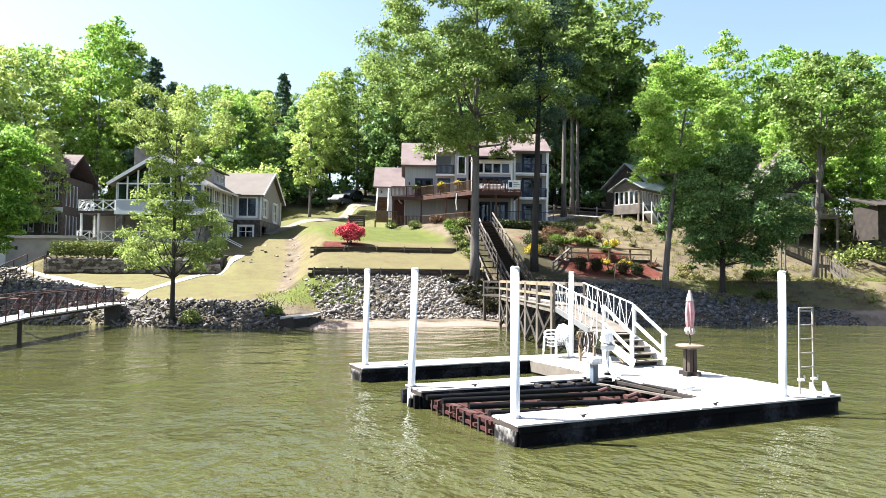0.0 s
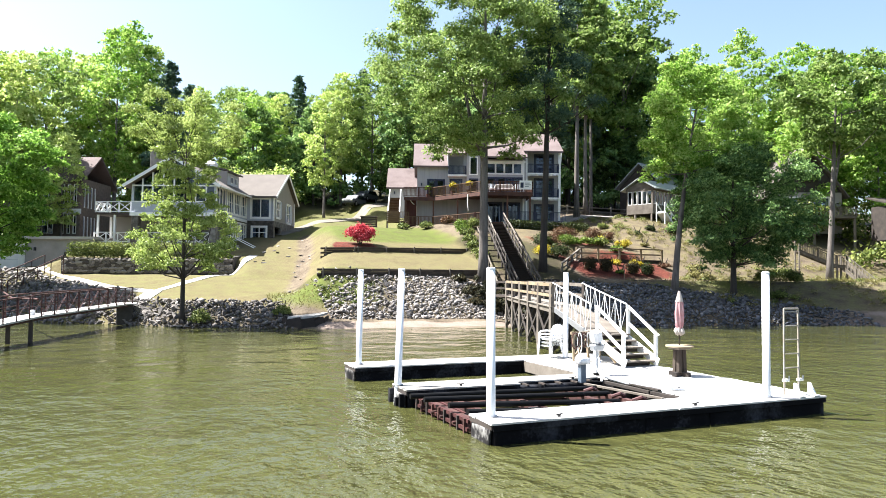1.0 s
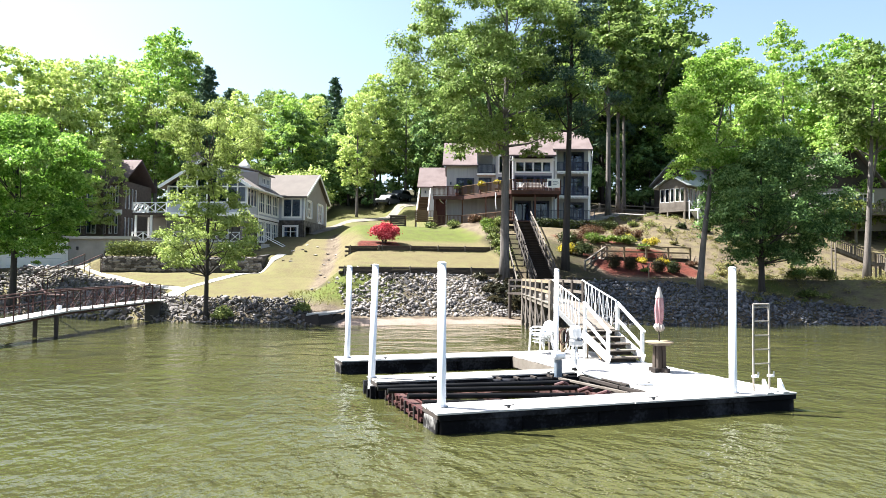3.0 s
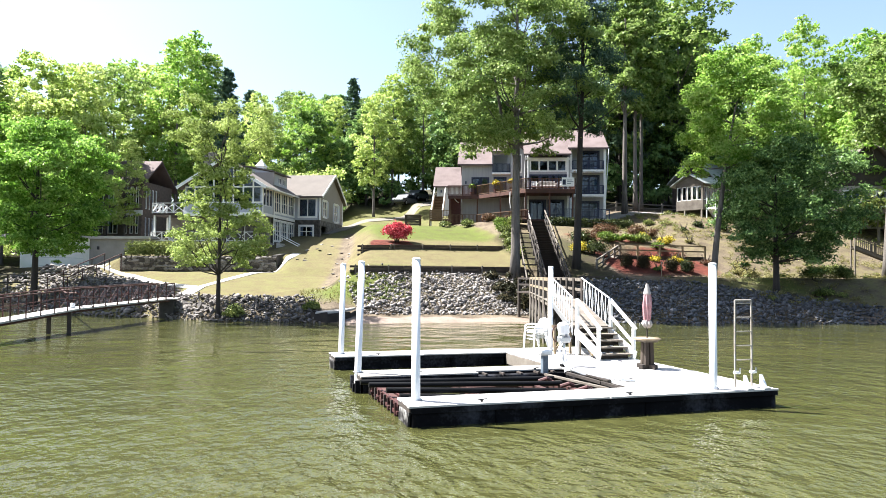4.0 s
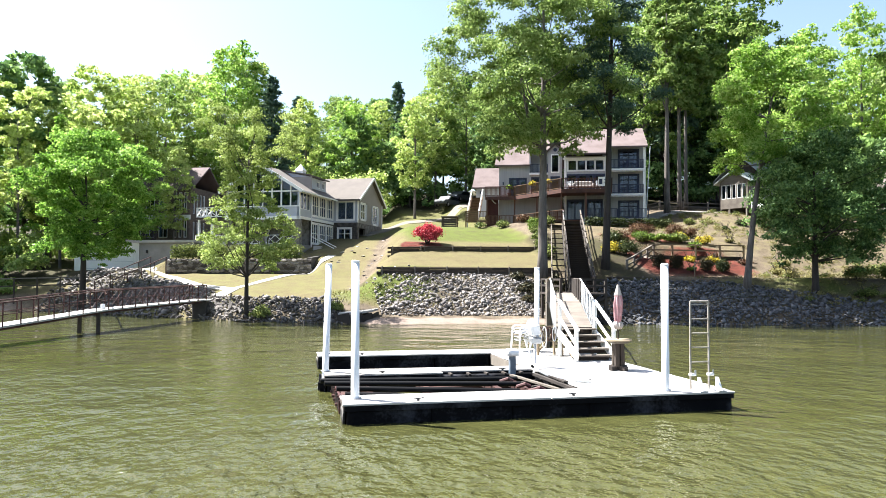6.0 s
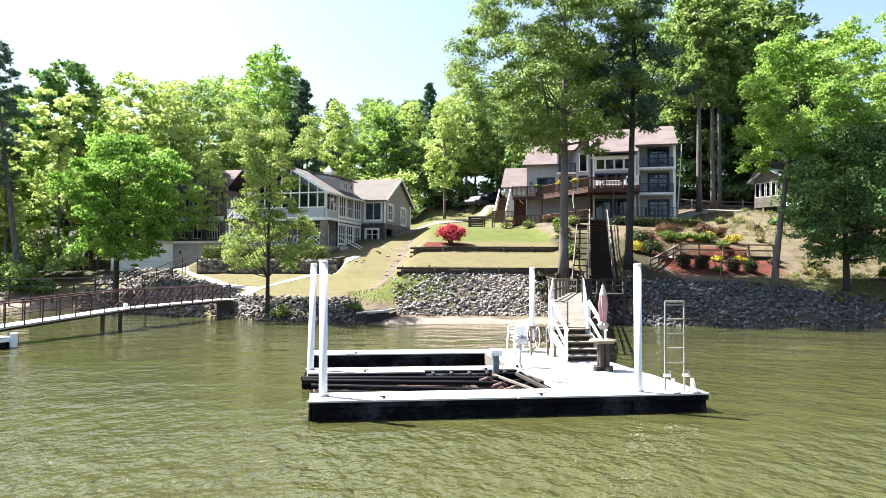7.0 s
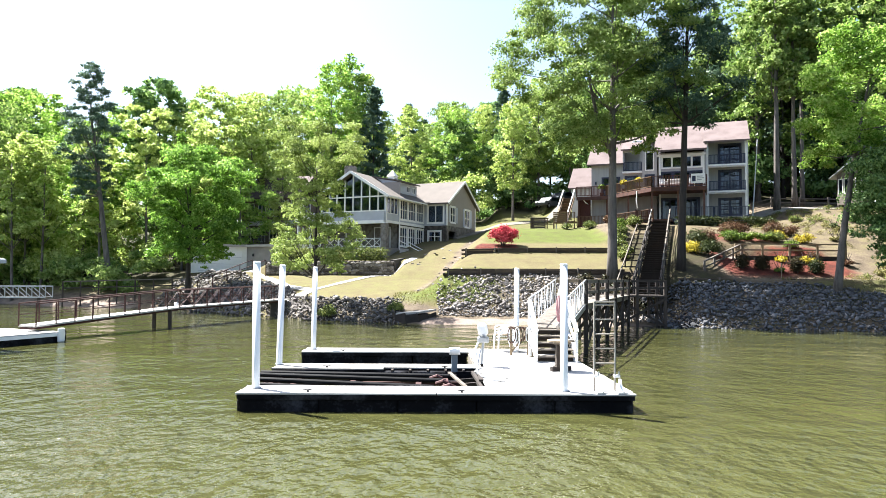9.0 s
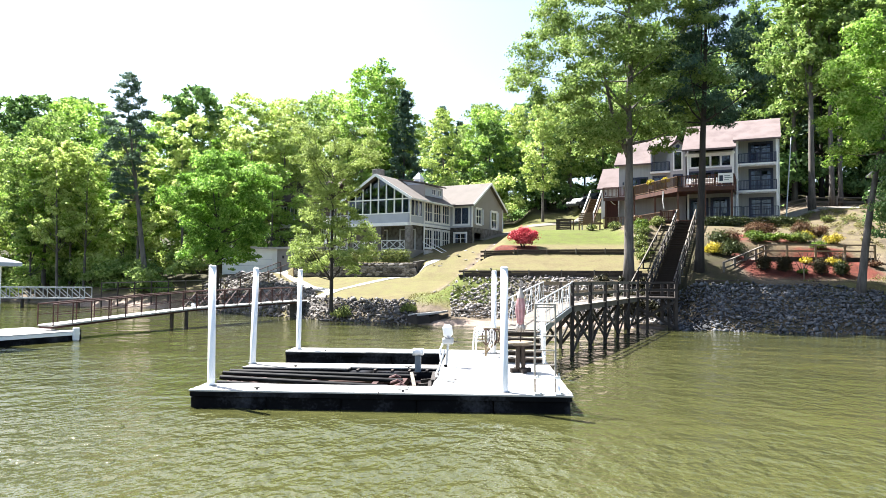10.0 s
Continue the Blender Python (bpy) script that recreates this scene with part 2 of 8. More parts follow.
def box(bm, lo, hi, bevel=0.0):
    lo, hi = Vector(lo), Vector(hi)
    size = hi - lo
    made = bmesh.ops.create_cube(bm, size=1.0, matrix=Matrix.Translation((lo + hi) / 2) @ Matrix.Diagonal((*size, 1)))["verts"]
    if bevel:
        edges = {e for v in made for e in v.link_edges}
        bmesh.ops.bevel(bm, geom=list(edges), offset=bevel, segments=1, affect="EDGES", profile=0.5)
    return bm


def bar(bm, a, b, w, h, up=(0, 0, 1)):
    """A beam of rectangular section from a to b; h is measured along up."""
    a, b = Vector(a), Vector(b)
    d = (b - a).normalized()
    side = d.cross(Vector(up))
    side = side.normalized() if side.length > 1e-4 else Vector((1, 0, 0))
    top = side.cross(d).normalized()
    ring = [[bm.verts.new(p + side * sx * w / 2 + top * sz * h / 2) for sx, sz in ((-1, -1), (1, -1), (1, 1), (-1, 1))] for p in (a, b)]
    bm.faces.new(ring[0])
    bm.faces.new(ring[1][::-1])
    for i in range(4):
        j = (i + 1) % 4
        bm.faces.new((ring[0][j], ring[0][i], ring[1][i], ring[1][j]))
    return bm


def tube(bm, pts, radii, seg=10, caps=True):
    """A round tube along a line of points."""
    pts = [Vector(p) for p in pts]
    radii = radii if isinstance(radii, (list, tuple)) else [radii] * len(pts)
    rings, side = [], None
    for i, p in enumerate(pts):
        d = (pts[min(i + 1, len(pts) - 1)] - pts[max(i - 1, 0)]).normalized()
        ref = Vector((0, 0, 1)) if abs(d.z) < 0.9 else Vector((1, 0, 0))
        side = d.cross(ref).normalized() if side is None else (side - d * side.dot(d)).normalized()
        up = d.cross(side)
        rings.append([bm.verts.new(p + (side * math.cos(t) + up * math.sin(t)) * radii[i]) for t in (2 * math.pi * k / seg for k in range(seg))])
    for r0, r1 in zip(rings, rings[1:]):
        for k in range(seg):
            bm.faces.new((r0[k], r0[(k + 1) % seg], r1[(k + 1) % seg], r1[k]))
    if caps:
        bm.faces.new(rings[0][::-1])
        bm.faces.new(rings[-1])
    return bm


def poly(bm, pts, thick):
    """A flat polygon of some thickness: thick is the vector to its other face."""
    t = Vector(thick)
    lower = [bm.verts.new(Vector(p)) for p in pts]
    upper = [bm.verts.new(Vector(p) + t) for p in pts]
    n = len(pts)
    bm.faces.new(lower[::-1])
    bm.faces.new(upper)
    for i in range(n):
        j = (i + 1) % n
        bm.faces.new((lower[i], lower[j], upper[j], upper[i]))
    bmesh.ops.recalc_face_normals(bm, faces=bm.faces)
    return bm


def mesh_from(name, verts, faces):
    """A mesh from arrays of corners and of faces with one number of sides."""
    me = bpy.data.meshes.new(name)
    verts, faces = np.asarray(verts, np.float32), np.asarray(faces, np.int32)
    k = faces.shape[1]
    me.vertices.add(len(verts))
    me.vertices.foreach_set("co", verts.ravel())
    me.loops.add(faces.size)
    me.loops.foreach_set("vertex_index", faces.ravel())
    me.polygons.add(len(faces))
    me.polygons.foreach_set("loop_start", np.arange(len(faces), dtype=np.int32) * k)
    me.update(calc_edges=True)
    return me


def rail(bm, a, b, height=0.95, post=0.09, gap=0.13, baluster=0.035, top=(0.12, 0.05), ends=(True, True), mid=None, every=1.9, low=0.1):
    """A railing along a line of floor from a to b: posts, top and low rails, balusters."""
    a, b = Vector(a), Vector(b)
    up = Vector((0, 0, 1))
    run = (b - a).length
    bar(bm, a + up * height, b + up * height, *top)
    bar(bm, a + up * low, b + up * low, 0.05, 0.07)
    n = max(1, round(run / every))
    for k in range(n + 1):
        if (k == 0 and not ends[0]) or (k == n and not ends[1]):
            continue
        p = a.lerp(b, k / n)
        bar(bm, p, p + up * (height + 0.02), post, post, (1, 0, 0))
    if baluster:
        m = max(1, round(run / gap))
        for k in range(1, m):
            p = a.lerp(b, k / m)
            bar(bm, p + up * low, p + up * height, baluster, baluster, (1, 0, 0))
    if mid:
        for h in mid:
            bar(bm, a + up * h, b + up * h, 0.04, 0.09)
    return bm


def rail_set(parent, mat, label, a, b, height=0.95, post=0.09, gap=0.13, baluster=0.035, top=(0.12, 0.05), every=1.9, low=0.1):
    """A railing whose rails, posts and balusters are pieces of their own."""
    a, b = Vector(a), Vector(b)
    up = Vector((0, 0, 1))
    run = (b - a).length
    ob = part("railing", bar(fresh(), a + up * height, b + up * height, *top), mat, parent, label)
    part("bottom_rail", bar(fresh(), a + up * low, b + up * low, 0.05, 0.07), mat, ob)
    n = max(1, round(run / every))
    for k in range(n + 1):
        p = a.lerp(b, k / n)
        part("post", bar(fresh(), p, p + up * (height + 0.02), post, post, (1, 0, 0)), mat, ob)
    piece = part_mesh(box(fresh(), (-baluster / 2, -baluster / 2, low), (baluster / 2, baluster / 2, height)))
    piece.materials.append(mat)
    m = max(1, round(run / gap))
    for k in range(1, m):
        mesh_part("baluster", piece, None, ob).matrix_basis = Matrix.Translation(a.lerp(b, k / m))
    return ob


class Face:
    """A wall's outer face: o its foot at one end, u along it, n outward. Walls, windows and doors are set by s along it and z."""

    def __init__(self, o, u, thick=0.2):
        self.o, self.u, self.thick = Vector(o), Vector(u).normalized(), thick
        self.n = self.u.cross(Vector((0, 0, 1)))

    def at(self, s, z, out=0.0):
        return self.o + self.u * s + Vector((0, 0, z)) + self.n * out

    def slab(self, bm, s0, s1, z0, z1, out0, out1):
        pts = [self.at(s, z, out0) for s, z in ((s0, z0), (s1, z0), (s1, z1), (s0, z1))]
        lower = [bm.verts.new(p) for p in pts]
        upper = [bm.verts.new(p + self.n * (out1 - out0)) for p in pts]
        bm.faces.new(upper)
        bm.faces.new(lower[::-1])
        for i in range(4):
            j = (i + 1) % 4
            bm.faces.new((lower[i], lower[j], upper[j], upper[i]))
        return bm

    def wall(self, length, z0, z1, openings=()):
        """The wall, with openings (s0, s1, z0, z1) cut right through it."""
        bm = fresh()
        ss = sorted({0, length, *(v for o in openings for v in o[:2])})
        zs = sorted({z0, z1, *(v for o in openings for v in o[2:4])})
        for s0, s1 in zip(ss, ss[1:]):
            run = None
            for za, zb in zip(zs, zs[1:]):
                free = not any(o[0] < (s0 + s1) / 2 < o[1] and o[2] < (za + zb) / 2 < o[3] for o in openings)
                if free:
                    run = (run[0], zb) if run else (za, zb)
                if run and (not free or zb == zs[-1]):
                    self.slab(bm, s0, s1, *run, -self.thick, 0)
                    run = None
        bmesh.ops.remove_doubles(bm, verts=bm.verts, dist=1e-4)
        return bm

    def window(self, parent, s0, s1, z0, z1, cols=1, rows=1, frame=None, pane=None, name="window", w=0.07, trim=None, label=""):
        """A window or glazed door set in an opening: frame with bars, panes behind, and a trim board round it."""
        bm = fresh()
        d = -0.10
        for a, b, c, e in ((s0, s1, z0, z0 + w), (s0, s1, z1 - w, z1), (s0, s0 + w, z0 + w, z1 - w), (s1 - w, s1, z0 + w, z1 - w)):
            self.slab(bm, a, b, c, e, d, -0.02)
        bmesh.ops.remove_doubles(bm, verts=bm.verts, dist=1e-4)
        win = part(name, bm, frame or WHITE, parent, label)
        for k in range(1, cols):
            s = s0 + (s1 - s0) * k / cols
            part("glazing_bar", self.slab(fresh(), s - w / 2, s + w / 2, z0 + w, z1 - w, d + 0.005, -0.025), frame or WHITE, win)
        for k in range(1, rows):
            z = z0 + (z1 - z0) * k / rows
            part("glazing_bar", self.slab(fresh(), s0 + w, s1 - w, z - w / 3, z + w / 3, d + 0.01, -0.03), frame or WHITE, win)
        for k in range(cols):
            a, b = s0 + (s1 - s0) * k / cols, s0 + (s1 - s0) * (k + 1) / cols
            mesh_part("pane", part_mesh(self.slab(fresh(), a + w / 2, b - w / 2, z0 + w / 2, z1 - w / 2, d + 0.02, d + 0.035)), pane or PANE, win)
        # pale strips added behind both edges to lighten the panes
        if cols > 1 and pane is None:
            wide = (s1 - s0) * 0.22
            for a, b in ((s0 + 0.01, s0 + wide), (s1 - wide, s1 - 0.01)):
                part("pane_strip", self.slab(fresh(), a, b, z0 + 0.02, z1 - 0.02, -self.thick - 0.05, -self.thick - 0.02), PALE_STRIP, win)
        if trim:
            bm = fresh()
            t = 0.11
            for a, b, c, e in ((s0 - t, s1 + t, z0 - t, z0), (s0 - t, s1 + t, z1, z1 + t), (s0 - t, s0, z0, z1), (s1, s1 + t, z0, z1)):
                self.slab(bm, a, b, c, e, 0.003, 0.03)
            bmesh.ops.remove_doubles(bm, verts=bm.verts, dist=1e-4)
            part("trim", bm, trim, win)
        return win


def part_mesh(bm):
    me = bpy.data.meshes.new("piece")
    bm.to_mesh(me)
    bm.free()
    return me


def lump(bm, lo, hi, cell, amount, seed, keep_top=True):
    """A worn block: a box of small faces, pushed in and out by noise; its top may stay flat."""
    lo, hi = Vector(lo), Vector(hi)
    size = hi - lo
    n = [max(1, round(v / cell)) for v in size]
    grid = {}

    def vert(i, j, k):
        if (i, j, k) not in grid:
            p = lo + Vector((size.x * i / n[0], size.y * j / n[1], size.z * k / n[2]))
            d = noise.noise_vector((p * 1.7 + Vector((seed * 3.1, 0, 0)))) + noise.noise_vector(p * 5.0) * 0.45
            d *= amount
            if keep_top and k == n[2]:
                d.z = 0
            grid[i, j, k] = bm.verts.new(p + d)
        return grid[i, j, k]
    for a in range(3):
        b, c = (a + 1) % 3, (a + 2) % 3
        for end in (0, n[a]):
            for q in range(n[b]):
                for r in range(n[c]):
                    ring = []
                    for db, dc in ((0, 0), (1, 0), (1, 1), (0, 1)):
                        ijk = [0, 0, 0]
                        ijk[a], ijk[b], ijk[c] = end, q + db, r + dc
                        ring.append(vert(*ijk))
                    bm.faces.new(ring if end else ring[::-1])
    return bm


def gable_roof(bm, corner, u, length, width, eave_z, rise, over=0.4, end_over=0.3, thick=0.18):
    """Two roof slopes over a block: corner is the front-left foot of its plan, u along the ridge, the block lies to the left of u."""
    o, u = Vector((corner[0], corner[1], 0)), Vector((u[0], u[1], 0)).normalized()
    v = Vector((0, 0, 1)).cross(u)
    slope = rise / (width / 2)
    for side in (0, 1):
        base = o if side == 0 else o + v * width
        out = -v if side == 0 else v
        e0 = base - u * end_over + out * over + Vector((0, 0, eave_z - slope * over))
        e1 = base + u * (length + end_over) + out * over + Vector((0, 0, eave_z - slope * over))
        mid0 = o + v * width / 2 - u * end_over + Vector((0, 0, eave_z + rise))
        mid1 = mid0 + u * (length + 2 * end_over)
        poly(bm, [e0, e1, mid1, mid0], (0, 0, thick))
    return bm


def smooth_step(a, b, x):
    t = np.clip((x - a) / (b - a), 0, 1)
    return t * t * (3 - 2 * t)


# ---- the lie of the land ----
SHORE_X = [-400, -120, -70, -43, -31, -22, -17, -12, -7, -3.5, 1.2, 4, 15.5, 18.5, 22, 28, 33, 38, 43, 60, 120, 400]
SHORE_Y = [150, 95, 70, 59, 50, 47, 44, 39, 34.8, 31.6, 29.8, 28.5, 28.0, 26.6, 25.9, 24.9, 23.9, 23.2, 20.0, 12, -25, -160]


def shore(x):
    return np.interp(x, SHORE_X, SHORE_Y)


def land(x, y):
    """Height of the ground over the water."""
    x, y = np.asarray(x, float), np.asarray(y, float)
    d = y - shore(x)
    bed = np.maximum(d * 0.3, -3.0)
    wall = (y - 47.9) * 0.915 + (x - 0.5) * 0.403     # how far behind the stone garden wall
    low = np.interp(d, [0, 1.0, 3.0, 4.2, 14.5, 40], [0, 0.55, 1.25, 1.5, 3.0, 3.3])
    sharp = np.interp(wall, [0, 0.35, 0.6, 4.0, 6.0, 12, 30, 80, 280], [0, 0, 1.2, 2.0, 2.6, 3.2, 6.5, 13, 31])
    gentle = np.interp(wall, [-4.5, 1.0, 4.0, 9.0, 16.0, 30, 80, 280], [0, 1.4, 2.3, 3.1, 4.5, 6.5, 13, 31])
    left = low + sharp + (gentle - sharp) * smooth_step(0.4, 1.8, x)
    far_left = 1 - smooth_step(-14.4, -11.4, x)
    left = left * (1 - far_left) + far_left * np.interp(d, [0, 2, 6, 9, 14, 30, 50, 100, 300], [0, 0.9, 2.3, 3.2, 3.4, 4.8, 7, 15, 34])
    mid = np.interp(y, [28, 30.4, 30.7, 35.6, 35.9, 36.0, 42.0, 42.25, 50, 54, 62, 75, 100, 300], [0, 0.42, 0.6, 3.0, 3.05, 3.6, 5.0, 5.45, 7.3, 7.9, 8.4, 10.5, 16, 34])
    near = np.interp(d, [0, 0.8, 6.4, 6.9], [0, 0.6, 2.75, 3.0])
    slope = np.interp(y, [32.8, 36.5, 40.5, 47, 50, 60, 75, 100, 300], [0, 1.6, 3.0, 4.7, 5.2, 5.7, 9.0, 14, 32])
    slope = slope + smooth_step(34, 42, x) * np.interp(y, [38, 48, 60, 80], [0, 1.2, 2.2, 2.2])
    right = near + slope
    edge = np.interp(y, [28, 36, 46, 60, 80], [4.0, 5.6, 8.6, 11.5, 14])
    a = smooth_step(edge - 2.6, edge + 0.4, x)
    b = smooth_step(18.6, 21.4, x)
    z = (left * (1 - a) + mid * a) * (1 - b) + right * b
    # the stairs and the tram track run through a shallow cut
    along = np.clip((y - 29.6) / 18.8, 0, 1)
    across = (x - (18.2 + 7.15 * along)) * 0.935
    cut = smooth_step(-3.4, -2.5, across) * (1 - smooth_step(1.0, 1.8, across)) * (y > 29.0) * (y < 48.6)
    z = z - cut * np.maximum(0, z - (1.96 + 6.44 * along - 0.45))
    # and the garden boardwalk stands on a bench in the slope
    off = y - (38.6 - 0.27 * (x - 27.9))
    bench = smooth_step(26.0, 27.2, x) * (1 - smooth_step(35.4, 36.4, x)) * smooth_step(-3.0, -1.0, off) * (1 - smooth_step(0.6, 1.6, off))
    z = z - bench * np.maximum(0, z - (4.42 + 0.30 * np.minimum(0, off + 0.8)))
    return np.where(d < 0, bed, z)


def ground_z(x, y):
    return float(land(x, y))


# ---- ground and water ----
def ground_material():
    m = bpy.data.materials.new("ground_cover")
    m.use_nodes = True
    n, link = m.node_tree.nodes, m.node_tree.links
    b = n["Principled BSDF"]
    b.inputs["Roughness"].default_value = 0.95
    b.inputs["Specular IOR Level"].default_value = 0.15
    co, att, att2 = n.new("ShaderNodeTexCoord"), n.new("ShaderNodeAttribute"), n.new("ShaderNodeAttribute")
    att.attribute_name, att2.attribute_name = "cover", "cover_more"
    sep, sep2 = n.new("ShaderNodeSeparateColor"), n.new("ShaderNodeSeparateColor")
    link.new(att.outputs["Color"], sep.inputs["Color"])
    link.new(att2.outputs["Color"], sep2.inputs["Color"])

    def noise_at(scale, detail=6):
        t = n.new("ShaderNodeTexNoise")
        t.inputs["Scale"].default_value, t.inputs["Detail"].default_value = scale, detail
        link.new(co.outputs["Object"], t.inputs["Vector"])
        return t.outputs["Fac"]

    wide, mid, fine = noise_at(0.16), noise_at(1.1), noise_at(9)

    def blend(tones, a=0.3, c=0.72, source=None):
        r = n.new("ShaderNodeValToRGB")
        e = r.color_ramp.elements
        for i, tone in enumerate(tones):
            x = e[i] if i < 2 else e.new(1)
            x.position, x.color = a + (c - a) * i / (len(tones) - 1), (*tone, 1)
        link.new(source, r.inputs["Fac"])
        return r.outputs["Color"]

    mixed = n.new("ShaderNodeMath")
    mixed.operation = "MULTIPLY_ADD"
    mixed.inputs[1].default_value = 0.5
    half = n.new("ShaderNodeMath")
    half.operation = "MULTIPLY"
    half.inputs[1].default_value = 0.5
    link.new(mid, half.inputs[0])
    link.new(fine, mixed.inputs[0])
    link.new(half.outputs[0], mixed.inputs[2])
    grain = mixed.outputs[0]
    dirt = blend([(0.0354, 0.026, 0.018), (0.108, 0.0847, 0.059), (0.18, 0.149, 0.106)], source=grain)
    dry = blend([(0.0718, 0.0597, 0.0269), (0.114, 0.0944, 0.0478), (0.157, 0.126, 0.0703)], source=grain)
    green = blend([(0.0369, 0.0515, 0.00874), (0.071, 0.0882, 0.0173), (0.102, 0.116, 0.0304)], source=grain)
    mulch = blend([(0.020, 0.0080, 0.0058), (0.094, 0.0255, 0.0175), (0.175, 0.058, 0.040)], source=grain)
    sand = blend([(0.132, 0.0968, 0.0772), (0.188, 0.147, 0.121), (0.231, 0.187, 0.156)], source=grain)
    # leaf litter of the woods; also laid as shade under stones and at the stairs
    litter_shade = blend([(0.0165, 0.0142, 0.00847), (0.0378, 0.033, 0.0165), (0.0566, 0.0613, 0.0236)], source=grain)

    def masked(base, over, mask, soft=0.22):
        edge = n.new("ShaderNodeMath")
        edge.operation = "MULTIPLY_ADD"
        edge.inputs[1].default_value = 0.9
        shift = n.new("ShaderNodeMath")
        shift.operation = "SUBTRACT"
        shift.inputs[1].default_value = 0.45
        link.new(mid, edge.inputs[0])
        link.new(mask, edge.inputs[2])
        link.new(edge.outputs[0], shift.inputs[0])
        rr = n.new("ShaderNodeMapRange")
        rr.inputs["From Min"].default_value, rr.inputs["From Max"].default_value = 0.5 - soft, 0.5 + soft
        link.new(shift.outputs[0], rr.inputs["Value"])
        mx = n.new("ShaderNodeMix")
        mx.data_type = "RGBA"
        link.new(rr.outputs["Result"], mx.inputs["Factor"])
        link.new(base, mx.inputs[6])
        link.new(over, mx.inputs[7])
        return mx.outputs[2]

    col = masked(dirt, dry, sep.outputs["Red"])
    col = masked(col, green, sep2.outputs["Red"], 0.35)
    col = masked(col, mulch, sep.outputs["Green"])
    col = masked(col, sand, sep.outputs["Blue"])
    col = masked(col, litter_shade, sep2.outputs["Green"], 0.3)
    link.new(col, b.inputs["Base Color"])
    bp = n.new("ShaderNodeBump")
    bp.inputs["Strength"].default_value, bp.inputs["Distance"].default_value = 0.6, 0.06
    link.new(fine, bp.inputs["Height"])
    link.new(bp.outputs["Normal"], b.inputs["Normal"])
    return m


def lines(*spans):
    return np.unique(np.concatenate([np.arange(a, b, s) for a, b, s in spans]))


def box_mask(x, y, x0, x1, y0, y1, soft=0.5):
    return smooth_step(x0 - soft, x0 + soft, x) * (1 - smooth_step(x1 - soft, x1 + soft, x)) * smooth_step(y0 - soft, y0 + soft, y) * (1 - smooth_step(y1 - soft, y1 + soft, y))


def build_ground():
    xs = lines((-900, -120, 60), (-120, -45, 6), (-45, -18, 1.2), (-18, 46, 0.4), (46, 70, 1.5), (70, 150, 8), (150, 901, 60))
    ys = lines((-900, -60, 60), (-60, 10, 6), (10, 20, 1.0), (20, 58, 0.35), (58, 80, 1.2), (80, 140, 6), (140, 901, 40))
    X, Y = np.meshgrid(xs, ys)
    Z = land(X, Y)
    near = (np.abs(X) < 120) & (Y < 140)
    rough = np.array([noise.noise((px * 0.5, py * 0.5, 0)) for px, py in zip(X.ravel(), Y.ravel())]).reshape(X.shape)
    d = Y - shore(X)
    lawn = box_mask(X, Y, 5.5, 19.5, 36, 54) + box_mask(X, Y, -12, 5, 36, 50)
    Z = Z + near * rough * (0.10 - 0.07 * np.clip(lawn, 0, 1)) * (d > 0.5)
    verts = np.stack([X.ravel(), Y.ravel(), Z.ravel()], 1)
    nx, ny = len(xs), len(ys)
    i = (np.arange(ny - 1)[:, None] * nx + np.arange(nx - 1)[None]).ravel()
    me = mesh_from("ground", verts, np.stack([i, i + 1, i + nx + 1, i + nx], 1))
    edge = np.interp(Y, [28, 36, 46, 60, 80], [4.0, 5.6, 8.6, 11.5, 14])
    track = np.exp(-(((X - edge + 2.2) / 0.75) ** 2)) * (Y > 31) * (Y < 58)
    grass = np.clip(smooth_step(2.2, 3.4, d) * (X < 5) + box_mask(X, Y, 5, 19.8, 36, 58, 0.2) + box_mask(X, Y, -15, 12, 35, 62, 1.0), 0, 1)
    grass = np.maximum(grass, 0.85 * box_mask(X, Y, 7, 30, 58, 86, 1.5))
    grass = np.maximum(grass * 0.95, 0.47 * box_mask(X, Y, 21, 70, 37, 56, 2))
    grass = np.maximum(grass, 0.45 * box_mask(X, Y, 36, 75, 18, 38, 2))
    grass = np.clip(grass - track * 0.95, 0, 1)
    mulch = box_mask(X, Y, 25.2, 34.6, 33.0, 39.4, 1.0) * 0.84 + box_mask(X, Y, 25.6, 32.8, 40.2, 44.0, 0.8) * 0.62 + box_mask(X, Y, edge + 0.2, 11.3, 42.2, 43.9, 0.25)
    sand = (1 - smooth_step(0.9, 1.6, d)) * smooth_step(2.6, 4.4, X) * (1 - smooth_step(17, 19, X)) + 0.75 * (1 - smooth_step(0.8, 1.6, d)) * (1 - smooth_step(-24, -20, X)) + (1 - smooth_step(1.2, 2.2, d)) * smooth_step(36.5, 39, X)
    green = box_mask(X, Y, 9, 19.8, 44.5, 56, 0.8) * 0.58 + 0.75 * box_mask(X, Y, 2.0, 9.0, 32.2, 36, 1.2) + 0.45 * box_mask(X, Y, 29, 38, 27.5, 31.5, 0.8) + 0.22 * grass + 0.3 * box_mask(X, Y, 7, 30, 56, 86, 1.5)
    green = green + 0.1 * box_mask(X, Y, -14, 4, 36, 50, 2)
    green = green + 0.5 * box_mask(X, Y, 52, 80, 14, 34, 3) + 0.16 * box_mask(X, Y, 34, 54, 21, 34, 2)
    litter_shade = smooth_step(62, 70, Y) * (1 - box_mask(X, Y, 4, 26, 60, 82, 2.5)) + (1 - smooth_step(-19, -15, X)) * smooth_step(4, 7, d)
